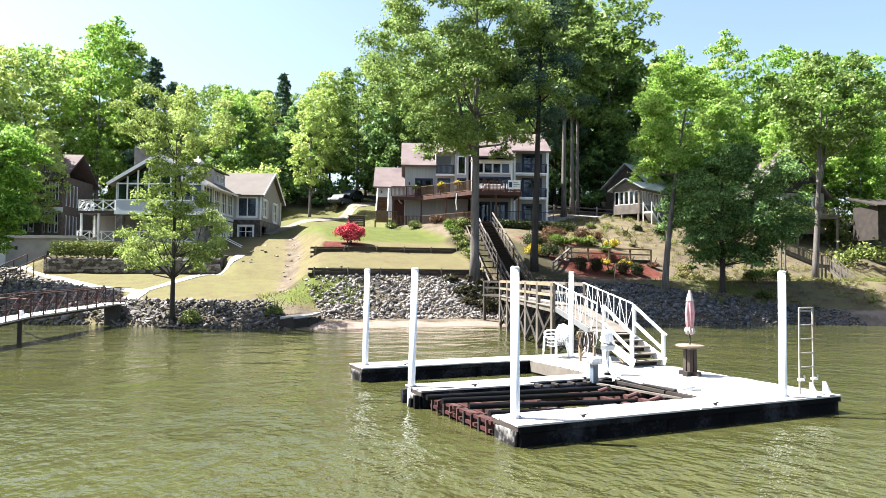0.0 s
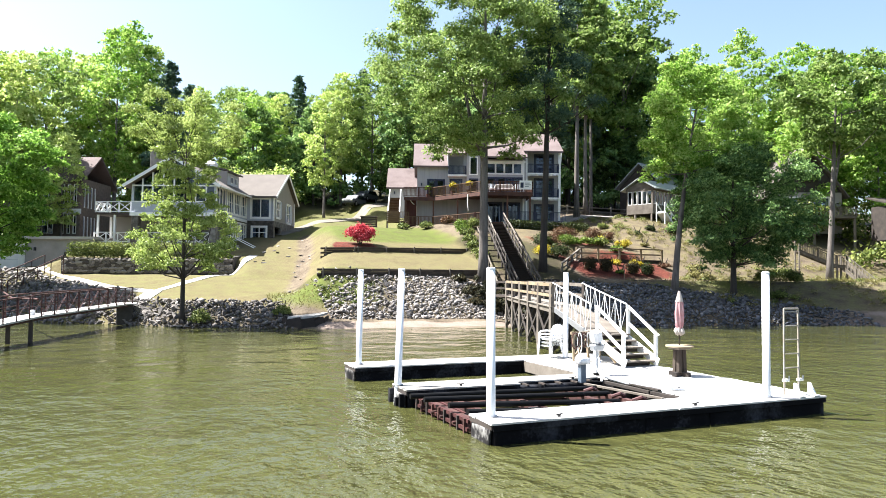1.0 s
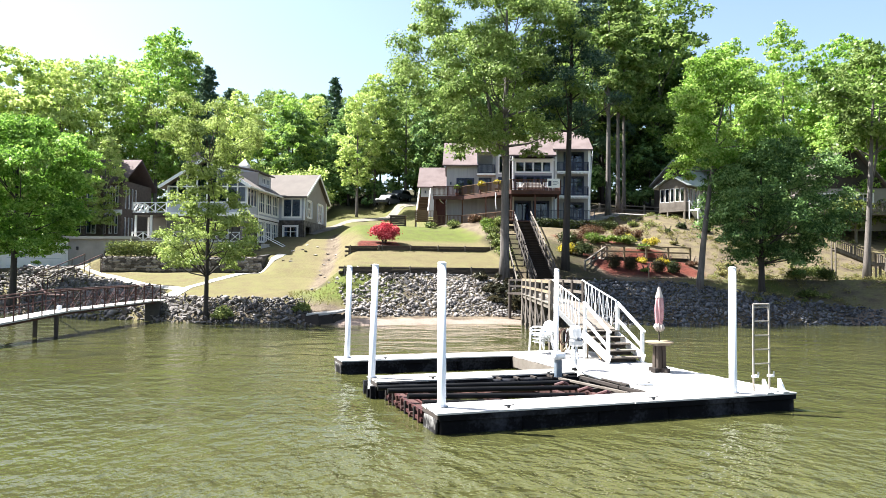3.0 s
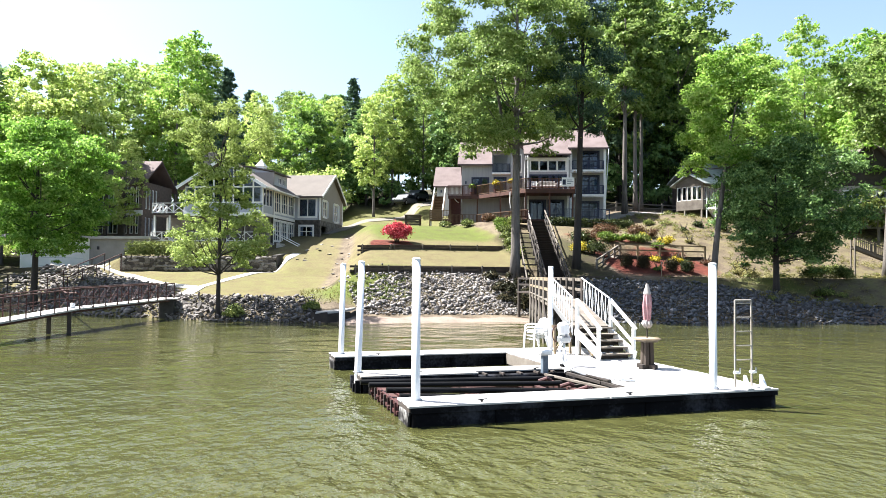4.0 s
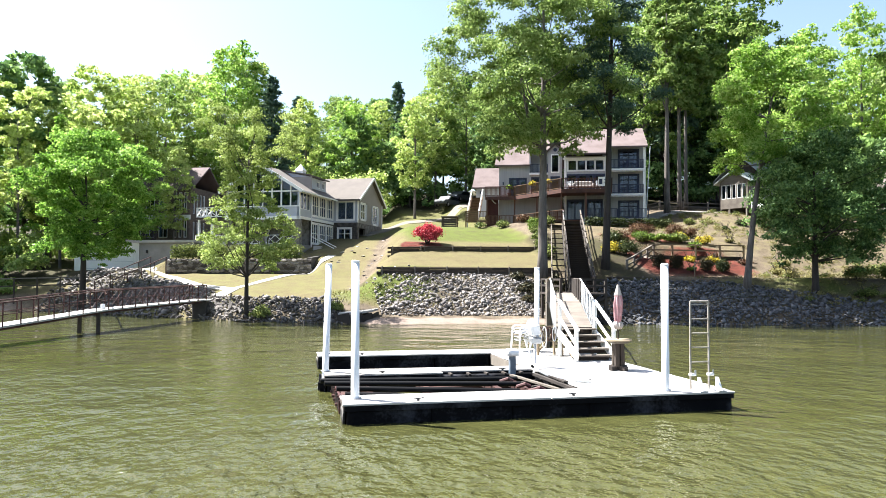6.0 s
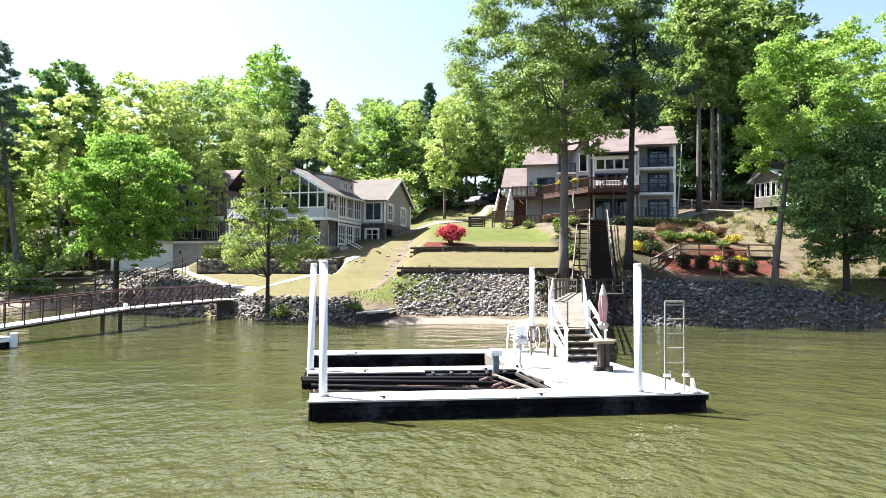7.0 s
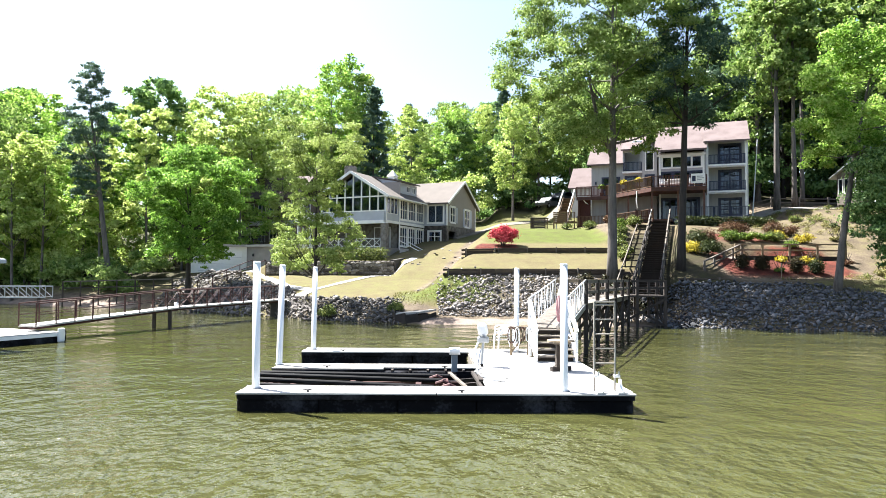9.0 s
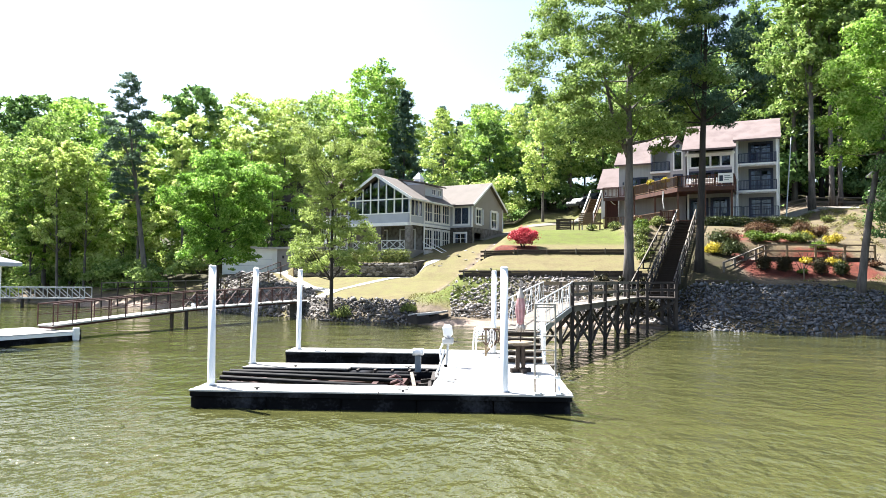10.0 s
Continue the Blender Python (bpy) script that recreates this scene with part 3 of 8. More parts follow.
    # dark tone under the riprap stands in for shade between its stones
    stony = smooth_step(-0.6, 0.2, d) * (1 - smooth_step(6.2, 6.9, d + np.maximum(0, X - 29) * 0.42)) * smooth_step(18, 19, X) + box_mask(X, Y, 7.5, 19, 30.6, 35.6, 0.3) + (1 - smooth_step(3.4, 4.2, d)) * box_mask(X, Y, -7, 2.2, 20, 40, 0.3)
    # and darkens the stair slope in place of tree shade
    litter_shade = litter_shade + 0.45 * stony + 0.8 * box_mask(X, Y, 19.2, 25.0, 31, 45, 0.7)
    for key, chans in (("cover", (grass, mulch, sand)), ("cover_more", (green, litter_shade, litter_shade * 0))):
        att = me.color_attributes.new(key, "FLOAT_COLOR", "POINT")
        data = np.ones((len(verts), 4), np.float32)
        for k, c in enumerate(chans):
            data[:, k] = np.clip(c, 0, 1).ravel()
        att.data.foreach_set("color", data.ravel())
    ob = mesh_part("ground", me, ground_material(), smooth=True)
    tagged(ob, "sloping shore of dry lawn, bare earth, red mulch and sand", "ground", kind="structure")


build_ground()


def build_water():
    m = bpy.data.materials.new("lake_water")
    m.use_nodes = True
    n, link = m.node_tree.nodes, m.node_tree.links
    b = n["Principled BSDF"]
    b.inputs["Roughness"].default_value, b.inputs["IOR"].default_value = 0.04, 1.33
    b.inputs["Specular IOR Level"].default_value = 0.55
    co = n.new("ShaderNodeTexCoord")

    def waves(scale, stretch, turn, detail, kind="ShaderNodeTexNoise"):
        mp, t = n.new("ShaderNodeMapping"), n.new(kind)
        mp.inputs["Scale"].default_value, mp.inputs["Rotation"].default_value = stretch, (0, 0, radians(turn))
        t.inputs["Scale"].default_value, t.inputs["Detail"].default_value = scale, detail
        link.new(co.outputs["Object"], mp.inputs["Vector"])
        link.new(mp.outputs["Vector"], t.inputs["Vector"])
        return t.outputs["Fac"]

    swell, chop, ripple = waves(0.42, (0.9, 1.1, 1), 28, 2), waves(1.75, (1.2, 0.9, 1), 24, 2), waves(5.6, (1.25, 0.9, 1), -18, 2)
    gusts, murk = waves(0.085, (0.7, 1.5, 1), 24, 3), waves(0.05, (1, 1.6, 1), -10, 4)
    # wind makes the ripples rise and fall from patch to patch
    wind = n.new("ShaderNodeMapRange")
    wind.inputs["From Min"].default_value, wind.inputs["From Max"].default_value = 0.36, 0.66
    wind.inputs["To Min"].default_value, wind.inputs["To Max"].default_value = 0.22, 1.0
    link.new(gusts, wind.inputs["Value"])
    axes, lee, rough_water = n.new("ShaderNodeSeparateXYZ"), n.new("ShaderNodeMapRange"), n.new("ShaderNodeMath")
    link.new(co.outputs["Object"], axes.inputs[0])
    lee.inputs["From Min"].default_value, lee.inputs["From Max"].default_value = -4.0, 18.0
    lee.inputs["To Min"].default_value, lee.inputs["To Max"].default_value = 1.0, 0.30
    link.new(axes.outputs["Y"], lee.inputs["Value"])
    rough_water.operation = "MULTIPLY"
    link.new(wind.outputs["Result"], rough_water.inputs[0])
    link.new(lee.outputs["Result"], rough_water.inputs[1])
    normal = None
    for h, s, dist, gusty in ((swell, 0.42, 0.42, False), (chop, 0.9, 0.235, True), (ripple, 0.85, 0.075, True)):
        bp = n.new("ShaderNodeBump")
        bp.inputs["Strength"].default_value, bp.inputs["Distance"].default_value = s, dist
        if gusty:
            link.new(rough_water.outputs[0], bp.inputs["Strength"])
        link.new(h, bp.inputs["Height"])
        if normal:
            link.new(normal, bp.inputs["Normal"])
        normal = bp.outputs["Normal"]
    link.new(normal, b.inputs["Normal"])
    r = n.new("ShaderNodeValToRGB")
    for e, (p, c) in zip(r.color_ramp.elements, ((0.3, (0.038, 0.0402, 0.013)), (0.7, (0.054, 0.0557, 0.0195)))):
        e.position, e.color = p, (*c, 1)
    link.new(murk, r.inputs["Fac"])
    link.new(r.outputs["Color"], b.inputs["Base Color"])
    xs = lines((-900, -60, 60), (-60, 60, 2.0), (60, 901, 60))
    ys = lines((-900, -60, 60), (-60, 60, 2.0), (60, 301, 60))
    X, Y = np.meshgrid(xs, ys)
    nx, ny = len(xs), len(ys)
    i = (np.arange(ny - 1)[:, None] * nx + np.arange(nx - 1)[None]).ravel()
    me = mesh_from("water", np.stack([X.ravel(), Y.ravel(), 0 * X.ravel()], 1), np.stack([i, i + 1, i + nx + 1, i + nx], 1))
    tagged(mesh_part("water", me, m, smooth=True), "murky olive-green lake with small ripples", "water", kind="structure")


build_water()


# ---- trees ----
def leaf_mesh(name, blobs, count, size, rng, droop=0.0, needle=False, far=False):
    """Small leaf pairs scattered through the shells of blobs (centre, radius, flatness)."""
    centres = np.array([b[0] for b in blobs], float)
    radii = np.array([b[1] for b in blobs], float)
    flat = np.array([b[2] for b in blobs], float)
    share = radii ** 2
    pick = rng.choice(len(blobs), count, p=share / share.sum())
    way = rng.normal(size=(count, 3))
    way /= np.linalg.norm(way, axis=1, keepdims=True)
    way[:, 2] = np.where(way[:, 2] < -0.3, way[:, 2] * -0.6, way[:, 2])
    depth = 1 - np.abs(rng.normal(0, 0.42, count))
    depth = np.where(rng.random(count) < 0.15, depth + rng.random(count) * 0.4, depth)
    off = way * (radii[pick] * depth)[:, None]
    off[:, 2] *= flat[pick]
    p = centres[pick] + off
    face = way + rng.normal(0, 0.8, (count, 3))
    face[:, 2] += 0.35
    face /= np.linalg.norm(face, axis=1, keepdims=True)
    ref = rng.normal(size=(count, 3))
    u = np.cross(face, ref)
    u /= np.linalg.norm(u, axis=1, keepdims=True) + 1e-9
    v = np.cross(face, u)
    s = size * rng.uniform(0.6, 1.35, count)[:, None]
    w = s * (0.28 if needle else 0.62)
    bend = face * s * 0.22
    if far:
        quad = np.stack([p - u * s - v * w, p + u * s - v * w * 0.6, p + v * w * 1.5 - bend], 1)
    else:
        quad = np.stack([p - u * s, p - v * w - bend, p + u * s, p + v * w - bend], 1)
    quad[:, :, 2] -= droop * rng.random((count, 1))
    f = np.arange(count * quad.shape[1]).reshape(count, -1)
    return mesh_from(name, quad.reshape(-1, 3), f)


def crown_blobs(rng, height, low, rx, ry, n, shape, centre=(0, 0)):
    """Blobs that fill a crown from low to height, by its outline."""
    blobs = []
    for k in range(n):
        t = (k + rng.uniform(0.2, 0.8)) / n
        z = low + (height - low) * t
        if shape == "round":
            w = math.sqrt(max(0.03, 1 - (2 * t - 0.9) ** 2 / 1.25))
        elif shape == "spread":
            w = min(1.0, 0.55 + 1.2 * t) * math.sqrt(max(0.05, 1 - max(0, t - 0.35) ** 2 / 0.46))
        elif shape == "cone":
            w = 1.02 - t * 0.95
        elif shape == "tall":
            w = (0.45 + 0.9 * t) if t < 0.5 else (0.9 - 1.25 * (t - 0.5))
        else:
            w = 0.75 + 0.25 * math.sin(9 * t)
        ang = k * 2.39996 + rng.uniform(-0.5, 0.5)
        out = w * math.sqrt(rng.uniform(0.06, 0.88))
        r = (rx + ry) / 2 * rng.uniform(0.22, 0.40) * (0.55 + 0.45 * w) * min(1.0, (30 / n) ** 0.4)
        blobs.append((Vector((centre[0] + math.cos(ang) * rx * out, centre[1] + math.sin(ang) * ry * out, z)), r, rng.uniform(0.65, 0.95)))
        for _ in range(3):
            c, q = blobs[-1 if _ == 0 else -1 - _][0], r * rng.uniform(0.3, 0.6)
            way = Vector(rng.normal(size=3)).normalized()
            blobs.append((c + Vector((way.x * r, way.y * r, way.z * r * 0.8)), q, rng.uniform(0.65, 1.0)))
    return blobs


def tree(name, label, at, height, low, rx, ry, trunk_r, leaf, bark=None, n=26, leaves_n=9000, size=0.2, shape="round", seed=1, lean=(0, 0), bow=0.0, centre=None, droop=0.0, needle=False, group="", category="tree", limbs=14, fork=0.0, far=False):
    """A tree: tapered trunk with limbs that reach into a crown of single leaves."""
    rng = np.random.default_rng(seed)
    root = thing(name, at, label, category, group)
    centre = centre if centre else lean
    blobs = crown_blobs(rng, height, low, rx, ry, n, shape, centre)
    top = low + (height - low) * 0.72
    steps = 9
    line, rad = [], []
    for k in range(steps + 1):
        t = k / steps
        sway = bow * math.sin(t * math.pi)
        line.append(Vector((lean[0] * t + sway + rng.normal(0, 0.035) * t * trunk_r * 4, lean[1] * t + rng.normal(0, 0.035) * t * trunk_r * 4, -0.4 + (top + 0.4) * t)))
        rad.append(trunk_r * (1.35 if k == 0 else (1.04 - 0.82 * t ** 1.1)))
    bm = fresh()
    tube(bm, line, rad, 10)
    if fork:
        a = line[4]
        tip = a + Vector((fork, 0.4, (top - a.z) * 0.75))
        tube(bm, [a, a.lerp(tip, 0.4) + Vector((fork * 0.12, 0, -0.2)), tip], [rad[4] * 0.75, rad[4] * 0.55, 0.05], 8)
    order = sorted(range(len(blobs)), key=lambda k: -blobs[k][1])[:limbs]
    for k in order:
        c = blobs[k][0]
        zt = max(low * 0.93, min(top - 0.3, c.z - rng.uniform(0.12, 0.3) * (height - low)))
        i = min(steps - 1, max(0, int((zt + 0.4) / (top + 0.4) * steps)))
        start = line[i].lerp(line[i + 1], 0.5)
        r0 = rad[i] * rng.uniform(0.28, 0.45)
        mid_p = start.lerp(c, 0.5) + Vector((rng.normal(0, 0.2), rng.normal(0, 0.2), -0.06 * (c - start).length))
        tube(bm, [start, mid_p, c], [r0, r0 * 0.62, 0.02], 6, caps=False)
    part("trunk", bm, bark or BARK, root, smooth=True)
    me = leaf_mesh("crown", blobs, leaves_n, size, rng, droop, needle, far)
    mesh_part("crown", me, leaf, root)
    return root


def rock_mesh(rng, n=12, mat=None):
    """A broken stone of about unit radius."""
    bm = fresh()
    for k in range(n):
        v = Vector(rng.normal(size=3)).normalized()
        bm.verts.new(v * rng.uniform(0.82, 1.08))
    bmesh.ops.convex_hull(bm, input=bm.verts)
    me = bpy.data.meshes.new("stone")
    bm.to_mesh(me)
    bm.free()
    me.materials.append(mat or ROCK)
    return me


def shrub(name, label, at, blobs, leaf, count, size, seed, category="shrub", group="", stems=0):
    rng = np.random.default_rng(seed)
    root = thing(name, at, label, category, group)
    if stems:
        bm = fresh()
        for k in range(stems):
            ang = k * 2 * math.pi / stems
            tip = Vector((math.cos(ang) * 0.5, math.sin(ang) * 0.5, 0.9))
            tube(bm, [(0.06 * math.cos(ang), 0.06 * math.sin(ang), -0.1), tip * 0.5, tip], [0.035, 0.03, 0.012], 5)
        part("branching_stem", bm, BARK_DARK, root)
    mesh_part("leaves", leaf_mesh("leaves", [(Vector(c), r, f) for c, r, f in blobs], count, size, rng), leaf, root)
    return root


def hedge(name, label, a, b, width, height, leaf, seed, density=420, size=0.07):
    """A clipped hedge from a to b."""
    rng = np.random.default_rng(seed)
    a, b = Vector(a), Vector(b)
    n = max(2, round((b - a).length / (width * 0.45)))
    blobs = []
    for k in range(n + 1):
        p = a.lerp(b, k / n) - a
        for q in (0.02, 0.3, 0.62):
            blobs.append((p + Vector((rng.normal(0, 0.04), rng.normal(0, 0.04), height * q)), width * 0.5 * rng.uniform(0.9, 1.1), min(1.0, height * 0.75 / width)))
    root = thing(name, a, label, "hedge")
    bm = fresh()
    for k in range(n + 1):
        p = a.lerp(b, k / n) - a
        tube(bm, [p + Vector((0, 0, -0.3)), p + Vector((0, 0, height * 0.5))], [0.04, 0.02], 5)
    part("branching_stem", bm, BARK_DARK, root)
    mesh_part("leaves", leaf_mesh("leaves", blobs, int(density * (b - a).length), size, rng), leaf, root)
    return root


def on_land(x, y, dz=0.0):
    return (x, y, ground_z(x, y) + dz)


tree("oak_tree", "tall oak with grey trunk and spreading leafy crown on the bank", on_land(17.3, 34.9), 25.0, 9.8, 7.9, 6.8, 0.36, LEAF_OAK, n=84, leaves_n=88000, size=0.102, shape="spread", seed=11, lean=(0.2, 0.3), centre=(-0.9, 0.6), limbs=26, fork=-2.2)
tree("pine_tree", "tall slender pine with thin dark needles above the bank", on_land(22.1, 34.3), 26.0, 10.5, 4.0, 4.0, 0.29, NEEDLE, BARK_DARK, n=34, leaves_n=19000, size=0.16, shape="column", seed=12, lean=(0.9, 0.4), needle=True, limbs=26)
tree("leaning_tree", "leaning slender tree with yellow-green spring leaves", on_land(30.6, 29.5), 17.2, 9.0, 4.8, 4.4, 0.25, LEAF_BRIGHT, n=56, leaves_n=40000, size=0.10, seed=13, lean=(3.0, 0.6), centre=(2.2, 0.6), bow=-0.3, limbs=18)
tree("shade_tree", "dense dark-green tree on the rocky shore", on_land(35.2, 28.2), 11.0, 2.3, 5.7, 5.3, 0.24, LEAF_DARK, BARK_DARK, n=72, leaves_n=62000, size=0.094, seed=14, centre=(1.0, 0.0), limbs=22)
tree("young_tree", "slender young tree with sparse olive-green leaves on the shore", on_land(-3.8, 32.4), 12.9, 3.0, 3.4, 3.2, 0.15, LEAF_YOUNG, BARK_DARK, n=90, leaves_n=42000, size=0.068, shape="column", seed=15, limbs=34)
tree("maple_tree", "full bright-green tree on the shore below the garage", on_land(-16.7, 44.4), 13.7, 3.8, 4.8, 4.7, 0.25, LEAF_MAPLE, BARK_DARK, n=72, leaves_n=66000, size=0.10, seed=16, centre=(0.2, 0), limbs=22)


# ---- woods behind the houses ----
def forest():
    rng = np.random.default_rng(77)
    kinds = []
    for k, (leaf, bark, shape, needle, hgt, low, r) in enumerate((
            (LEAF_OAK, BARK, "round", False, 20, 5, 5.6), (LEAF_BRIGHT, BARK, "round", False, 18, 4, 5.2), (LEAF_OLIVE, BARK, "tall", False, 21, 5.5, 5.0),
            (LEAF_DARK, BARK_DARK, "round", False, 19, 4, 5.4), (NEEDLE, BARK_DARK, "cone", True, 23, 5, 4.4), (LEAF_BRIGHT, BARK, "tall", False, 23, 6, 5.6))):
        words = "tall dark pine among the woods" if needle else "tall leafy spring tree among the woods"
        kinds.append(tree("woodland_tree", words, (0, 300 + 30 * k, 0), hgt, low, r, r, 0.24, leaf, bark, n=70, leaves_n=10500, size=(0.168, 0.168, 0.168, 0.25, 0.33, 0.168)[k], shape=shape, seed=500 + k, needle=needle, group="woodland trees", limbs=12, far=True))

    def put(x, y, kind, scale, lift=0.0):
        z = ground_z(x, y) - 0.2 + lift
        m = pose(x, y, z, 0, 0, rng.uniform(0, 360)) @ Matrix.Diagonal((scale * rng.uniform(0.92, 1.1), scale * rng.uniform(0.92, 1.1), scale, 1))
        if not (-3.0 < x < 3.0 and 68 < y < 82):          # a gap of sky over the grey house
            copy_thing(kinds[kind], m)

    # rows of wood: from x to x, distance, spacing, scale
    for x0, x1, y0, y1, step, sc, pool in (
            (-70, -24, 62, 74, 4.6, 0.86, (1, 2, 5, 2, 1)), (-75, -22, 78, 90, 8.5, 1.0, (2, 1, 5, 0)), (-28, 2, 74, 84, 5.4, 0.96, (1, 2, 2, 5)), (-90, 10, 95, 110, 11.0, 0.9, (0, 2, 5, 1)),
            (2, 30, 84, 96, 4.6, 0.86, (2, 0, 3, 2)), (-5, 45, 104, 120, 6.5, 0.95, (3, 0, 4, 2)),
            (30, 60, 72, 84, 4.2, 1.12, (3, 4, 3, 0, 4)), (34, 80, 92, 104, 5.2, 1.1, (4, 0, 3)),
            (68, 90, 40, 56, 4.6, 0.95, (1, 5, 1, 0)), (62, 100, 20, 36, 5.5, 1.0, (1, 5, 0)), (70, 110, 60, 80, 6.5, 1.1, (1, 0, 5, 3)), (-120, -72, 80, 110, 7, 1.0, (0, 2, 1, 3))):
        x = x0
        while x < x1:
            put(x + rng.uniform(-1, 1), rng.uniform(y0, y1), pool[rng.integers(len(pool))], sc * rng.uniform(0.85, 1.15))
            x += step * rng.uniform(0.8, 1.2)
    # single trees that stand out
    for x, y, top, kind in ((-30.3, 72, 27.5, 3), (-22.5, 68, 25.7, 2), (-18.2, 70, 25.5, 2), (-9.2, 75, 31, 5), (-16.5, 78, 27.5, 0), (-8, 83, 34, 5), (-3.6, 75, 28, 4), (0, 100, 32, 4), (7.3, 85, 27.6, 1), (14.6, 74, 26.2, 2), (15.4, 95, 34, 4), (20.2, 92, 32, 0), (23.2, 96, 33.5, 4), (-17.5, 63, 16, 1), (-13.5, 66, 17, 2), (-48, 75, 26.5, 1), (-80, 115, 38, 3), (-75, 119, 38.5, 3), (-86, 112, 37, 3), (-44, 62, 21.5, 0),
                            (42.8, 66, 38, 0), (46.8, 68, 40, 4), (51, 75, 41, 0), (56, 68, 43, 0), (53.5, 70.5, 42, 0), (59, 71, 40, 3), (38.5, 70, 36, 4), (33.5, 74, 33, 3), (57, 64, 23, 3), (61, 66, 24, 0), (53, 66, 23, 3), (65, 63, 25, 0), (70.5, 50, 29, 1), (66, 56, 35.5, 5), (73.5, 54, 34, 1), (76, 45, 31, 1), (27.5, 78, 30, 3)):
        g = ground_z(x, y)
        put(x, y, kind, (top - g) / (20, 18, 21, 19, 23, 23)[kind] * 1.0)
    stem = tree("slender_tree", "slender pale-trunked tree at the edge of the woods", (0, 500, 0), 19, 6.5, 2.7, 2.7, 0.15, LEAF_OLIVE, BARK, n=46, leaves_n=6500, size=0.16, shape="column", seed=520, group="slender trees", limbs=20, far=True)
    stem_bright = tree("slender_tree", "slender bright-leaved tree at the edge of the woods", (0, 520, 0), 17, 3.5, 3.1, 3.1, 0.14, LEAF_BRIGHT, BARK, n=46, leaves_n=7500, size=0.155, shape="cone", seed=521, group="slender trees", limbs=20, far=True)
    edge_spots = [(-69, 66), (-63, 63.5), (-58, 66), (-53, 62), (-48.5, 64), (-44, 59.5), (-40.5, 61.5), (-36.5, 57.5), (-33.4, 59.8), (-30.4, 57.2), (-26.5, 59.6), (-23.4, 61.5), (-20.6, 63.5), (-38.8, 56.4)]
    for i, (x, y) in enumerate(edge_spots):
        m = pose(x, y, ground_z(x, y) - 0.2, rng.normal(0, 1.5), rng.normal(0, 1.5), rng.uniform(0, 360)) @ Matrix.Diagonal((1, 1, rng.uniform(0.8, 1.1), 1))
        src = stem_bright if i % 3 == 2 else stem
        if i in (0, 2):
            src.matrix_basis = m
        else:
            copy_thing(src, m)
    for k in kinds:
        k.matrix_basis = pose(-60 + 12 * kinds.index(k), 118, ground_z(-60, 118))


forest()


def lone_trees():
    tree("pine_tree", "tall thin pine at the edge of the woods", on_land(-27.5, 53.5), 22.0, 8.5, 3.4, 3.4, 0.29, NEEDLE, BARK, n=70, leaves_n=20000, size=0.15, shape="tall", seed=91, needle=True, limbs=24, lean=(-2.4, 0))
    for x, y, h, r, s in ((40.3, 56.5, 27, 0.32, 92), (44.1, 60.2, 28, 0.28, 93), (45.2, 60.6, 26, 0.25, 94)):
        tree("tall_tree", "tall pale trunk with high crown behind the house", on_land(x, y), h, 12, 4.2, 4.2, r, LEAF_OAK, BARK, n=40, leaves_n=12000, size=0.2, shape="tall", seed=s)
    tree("slope_tree", "slender tree with forked trunk on the slope", on_land(47.2, 29.4), 19.5, 11.0, 4.8, 4.6, 0.27, LEAF_OAK, BARK, n=44, leaves_n=15000, size=0.16, seed=95, lean=(1.2, 0), fork=1.8)


lone_trees()


def undergrowth(name, label, spans, leaf, seed, count, size=0.2):
    """Dense low growth under the woods, uncounted."""
    rng = np.random.default_rng(seed)
    blobs = []
    for x0, x1, y0, y1, n, h in spans:
        for _ in range(n):
            x, y = rng.uniform(x0, x1), rng.uniform(y0, y1)
            r = rng.uniform(0.9, 2.2)
            blobs.append((Vector((x, y, ground_z(x, y) + rng.uniform(0.2, h))), r, rng.uniform(0.7, 1.1)))
    ob = mesh_part(name, leaf_mesh(name, blobs, count, size, rng, far=True), leaf)
    tagged(ob, label, "undergrowth", kind="stuff")


undergrowth("woodland_undergrowth", "dense green saplings and brush under the woods", [(-75, -24, 64, 78, 150, 8), (-60, -25, 58, 63, 26, 4.0), (-20, 12, 76, 86, 80, 6)], LEAF_OLIVE, 96, 100000, 0.17)
def shore_thicket():
    """Dark brush that overhangs the wooded shore."""
    rng = np.random.default_rng(99)
    blobs = []
    for _ in range(150):
        x = rng.uniform(-70, -23)
        y = float(shore(x)) + rng.uniform(2.6, 7.5)
        blobs.append((Vector((x, y, ground_z(x, y) + rng.uniform(0.1, 2.2))), rng.uniform(0.6, 1.5), 0.85))
    tagged(mesh_part("shore_thicket", leaf_mesh("shore_thicket", blobs, 42000, 0.15, rng, far=True), LEAF_OAK), "green thicket along the wooded shore", "undergrowth", kind="stuff")


shore_thicket()
# dark leaves fill the gaps in place of the deep shade under the trees
undergrowth("shady_undergrowth", "brush under the woods, deep shade put into its dark leaves", [(12, 36, 84, 96, 90, 6), (28, 60, 74, 86, 130, 9), (35, 68, 63, 74, 150, 8), (40, 75, 84, 100, 90, 10), (54, 70, 52, 62, 110, 9), (-80, 12, 88, 110, 160, 8)], LEAF_DARK, 97, 110000, 0.26)
undergrowth("slope_undergrowth", "green brush on the far slope", [(58, 85, 42, 60, 70, 4), (60, 90, 22, 38, 50, 3)], HEDGE, 98, 26000)


# ---- the floating dock ----
DZ = 0.42


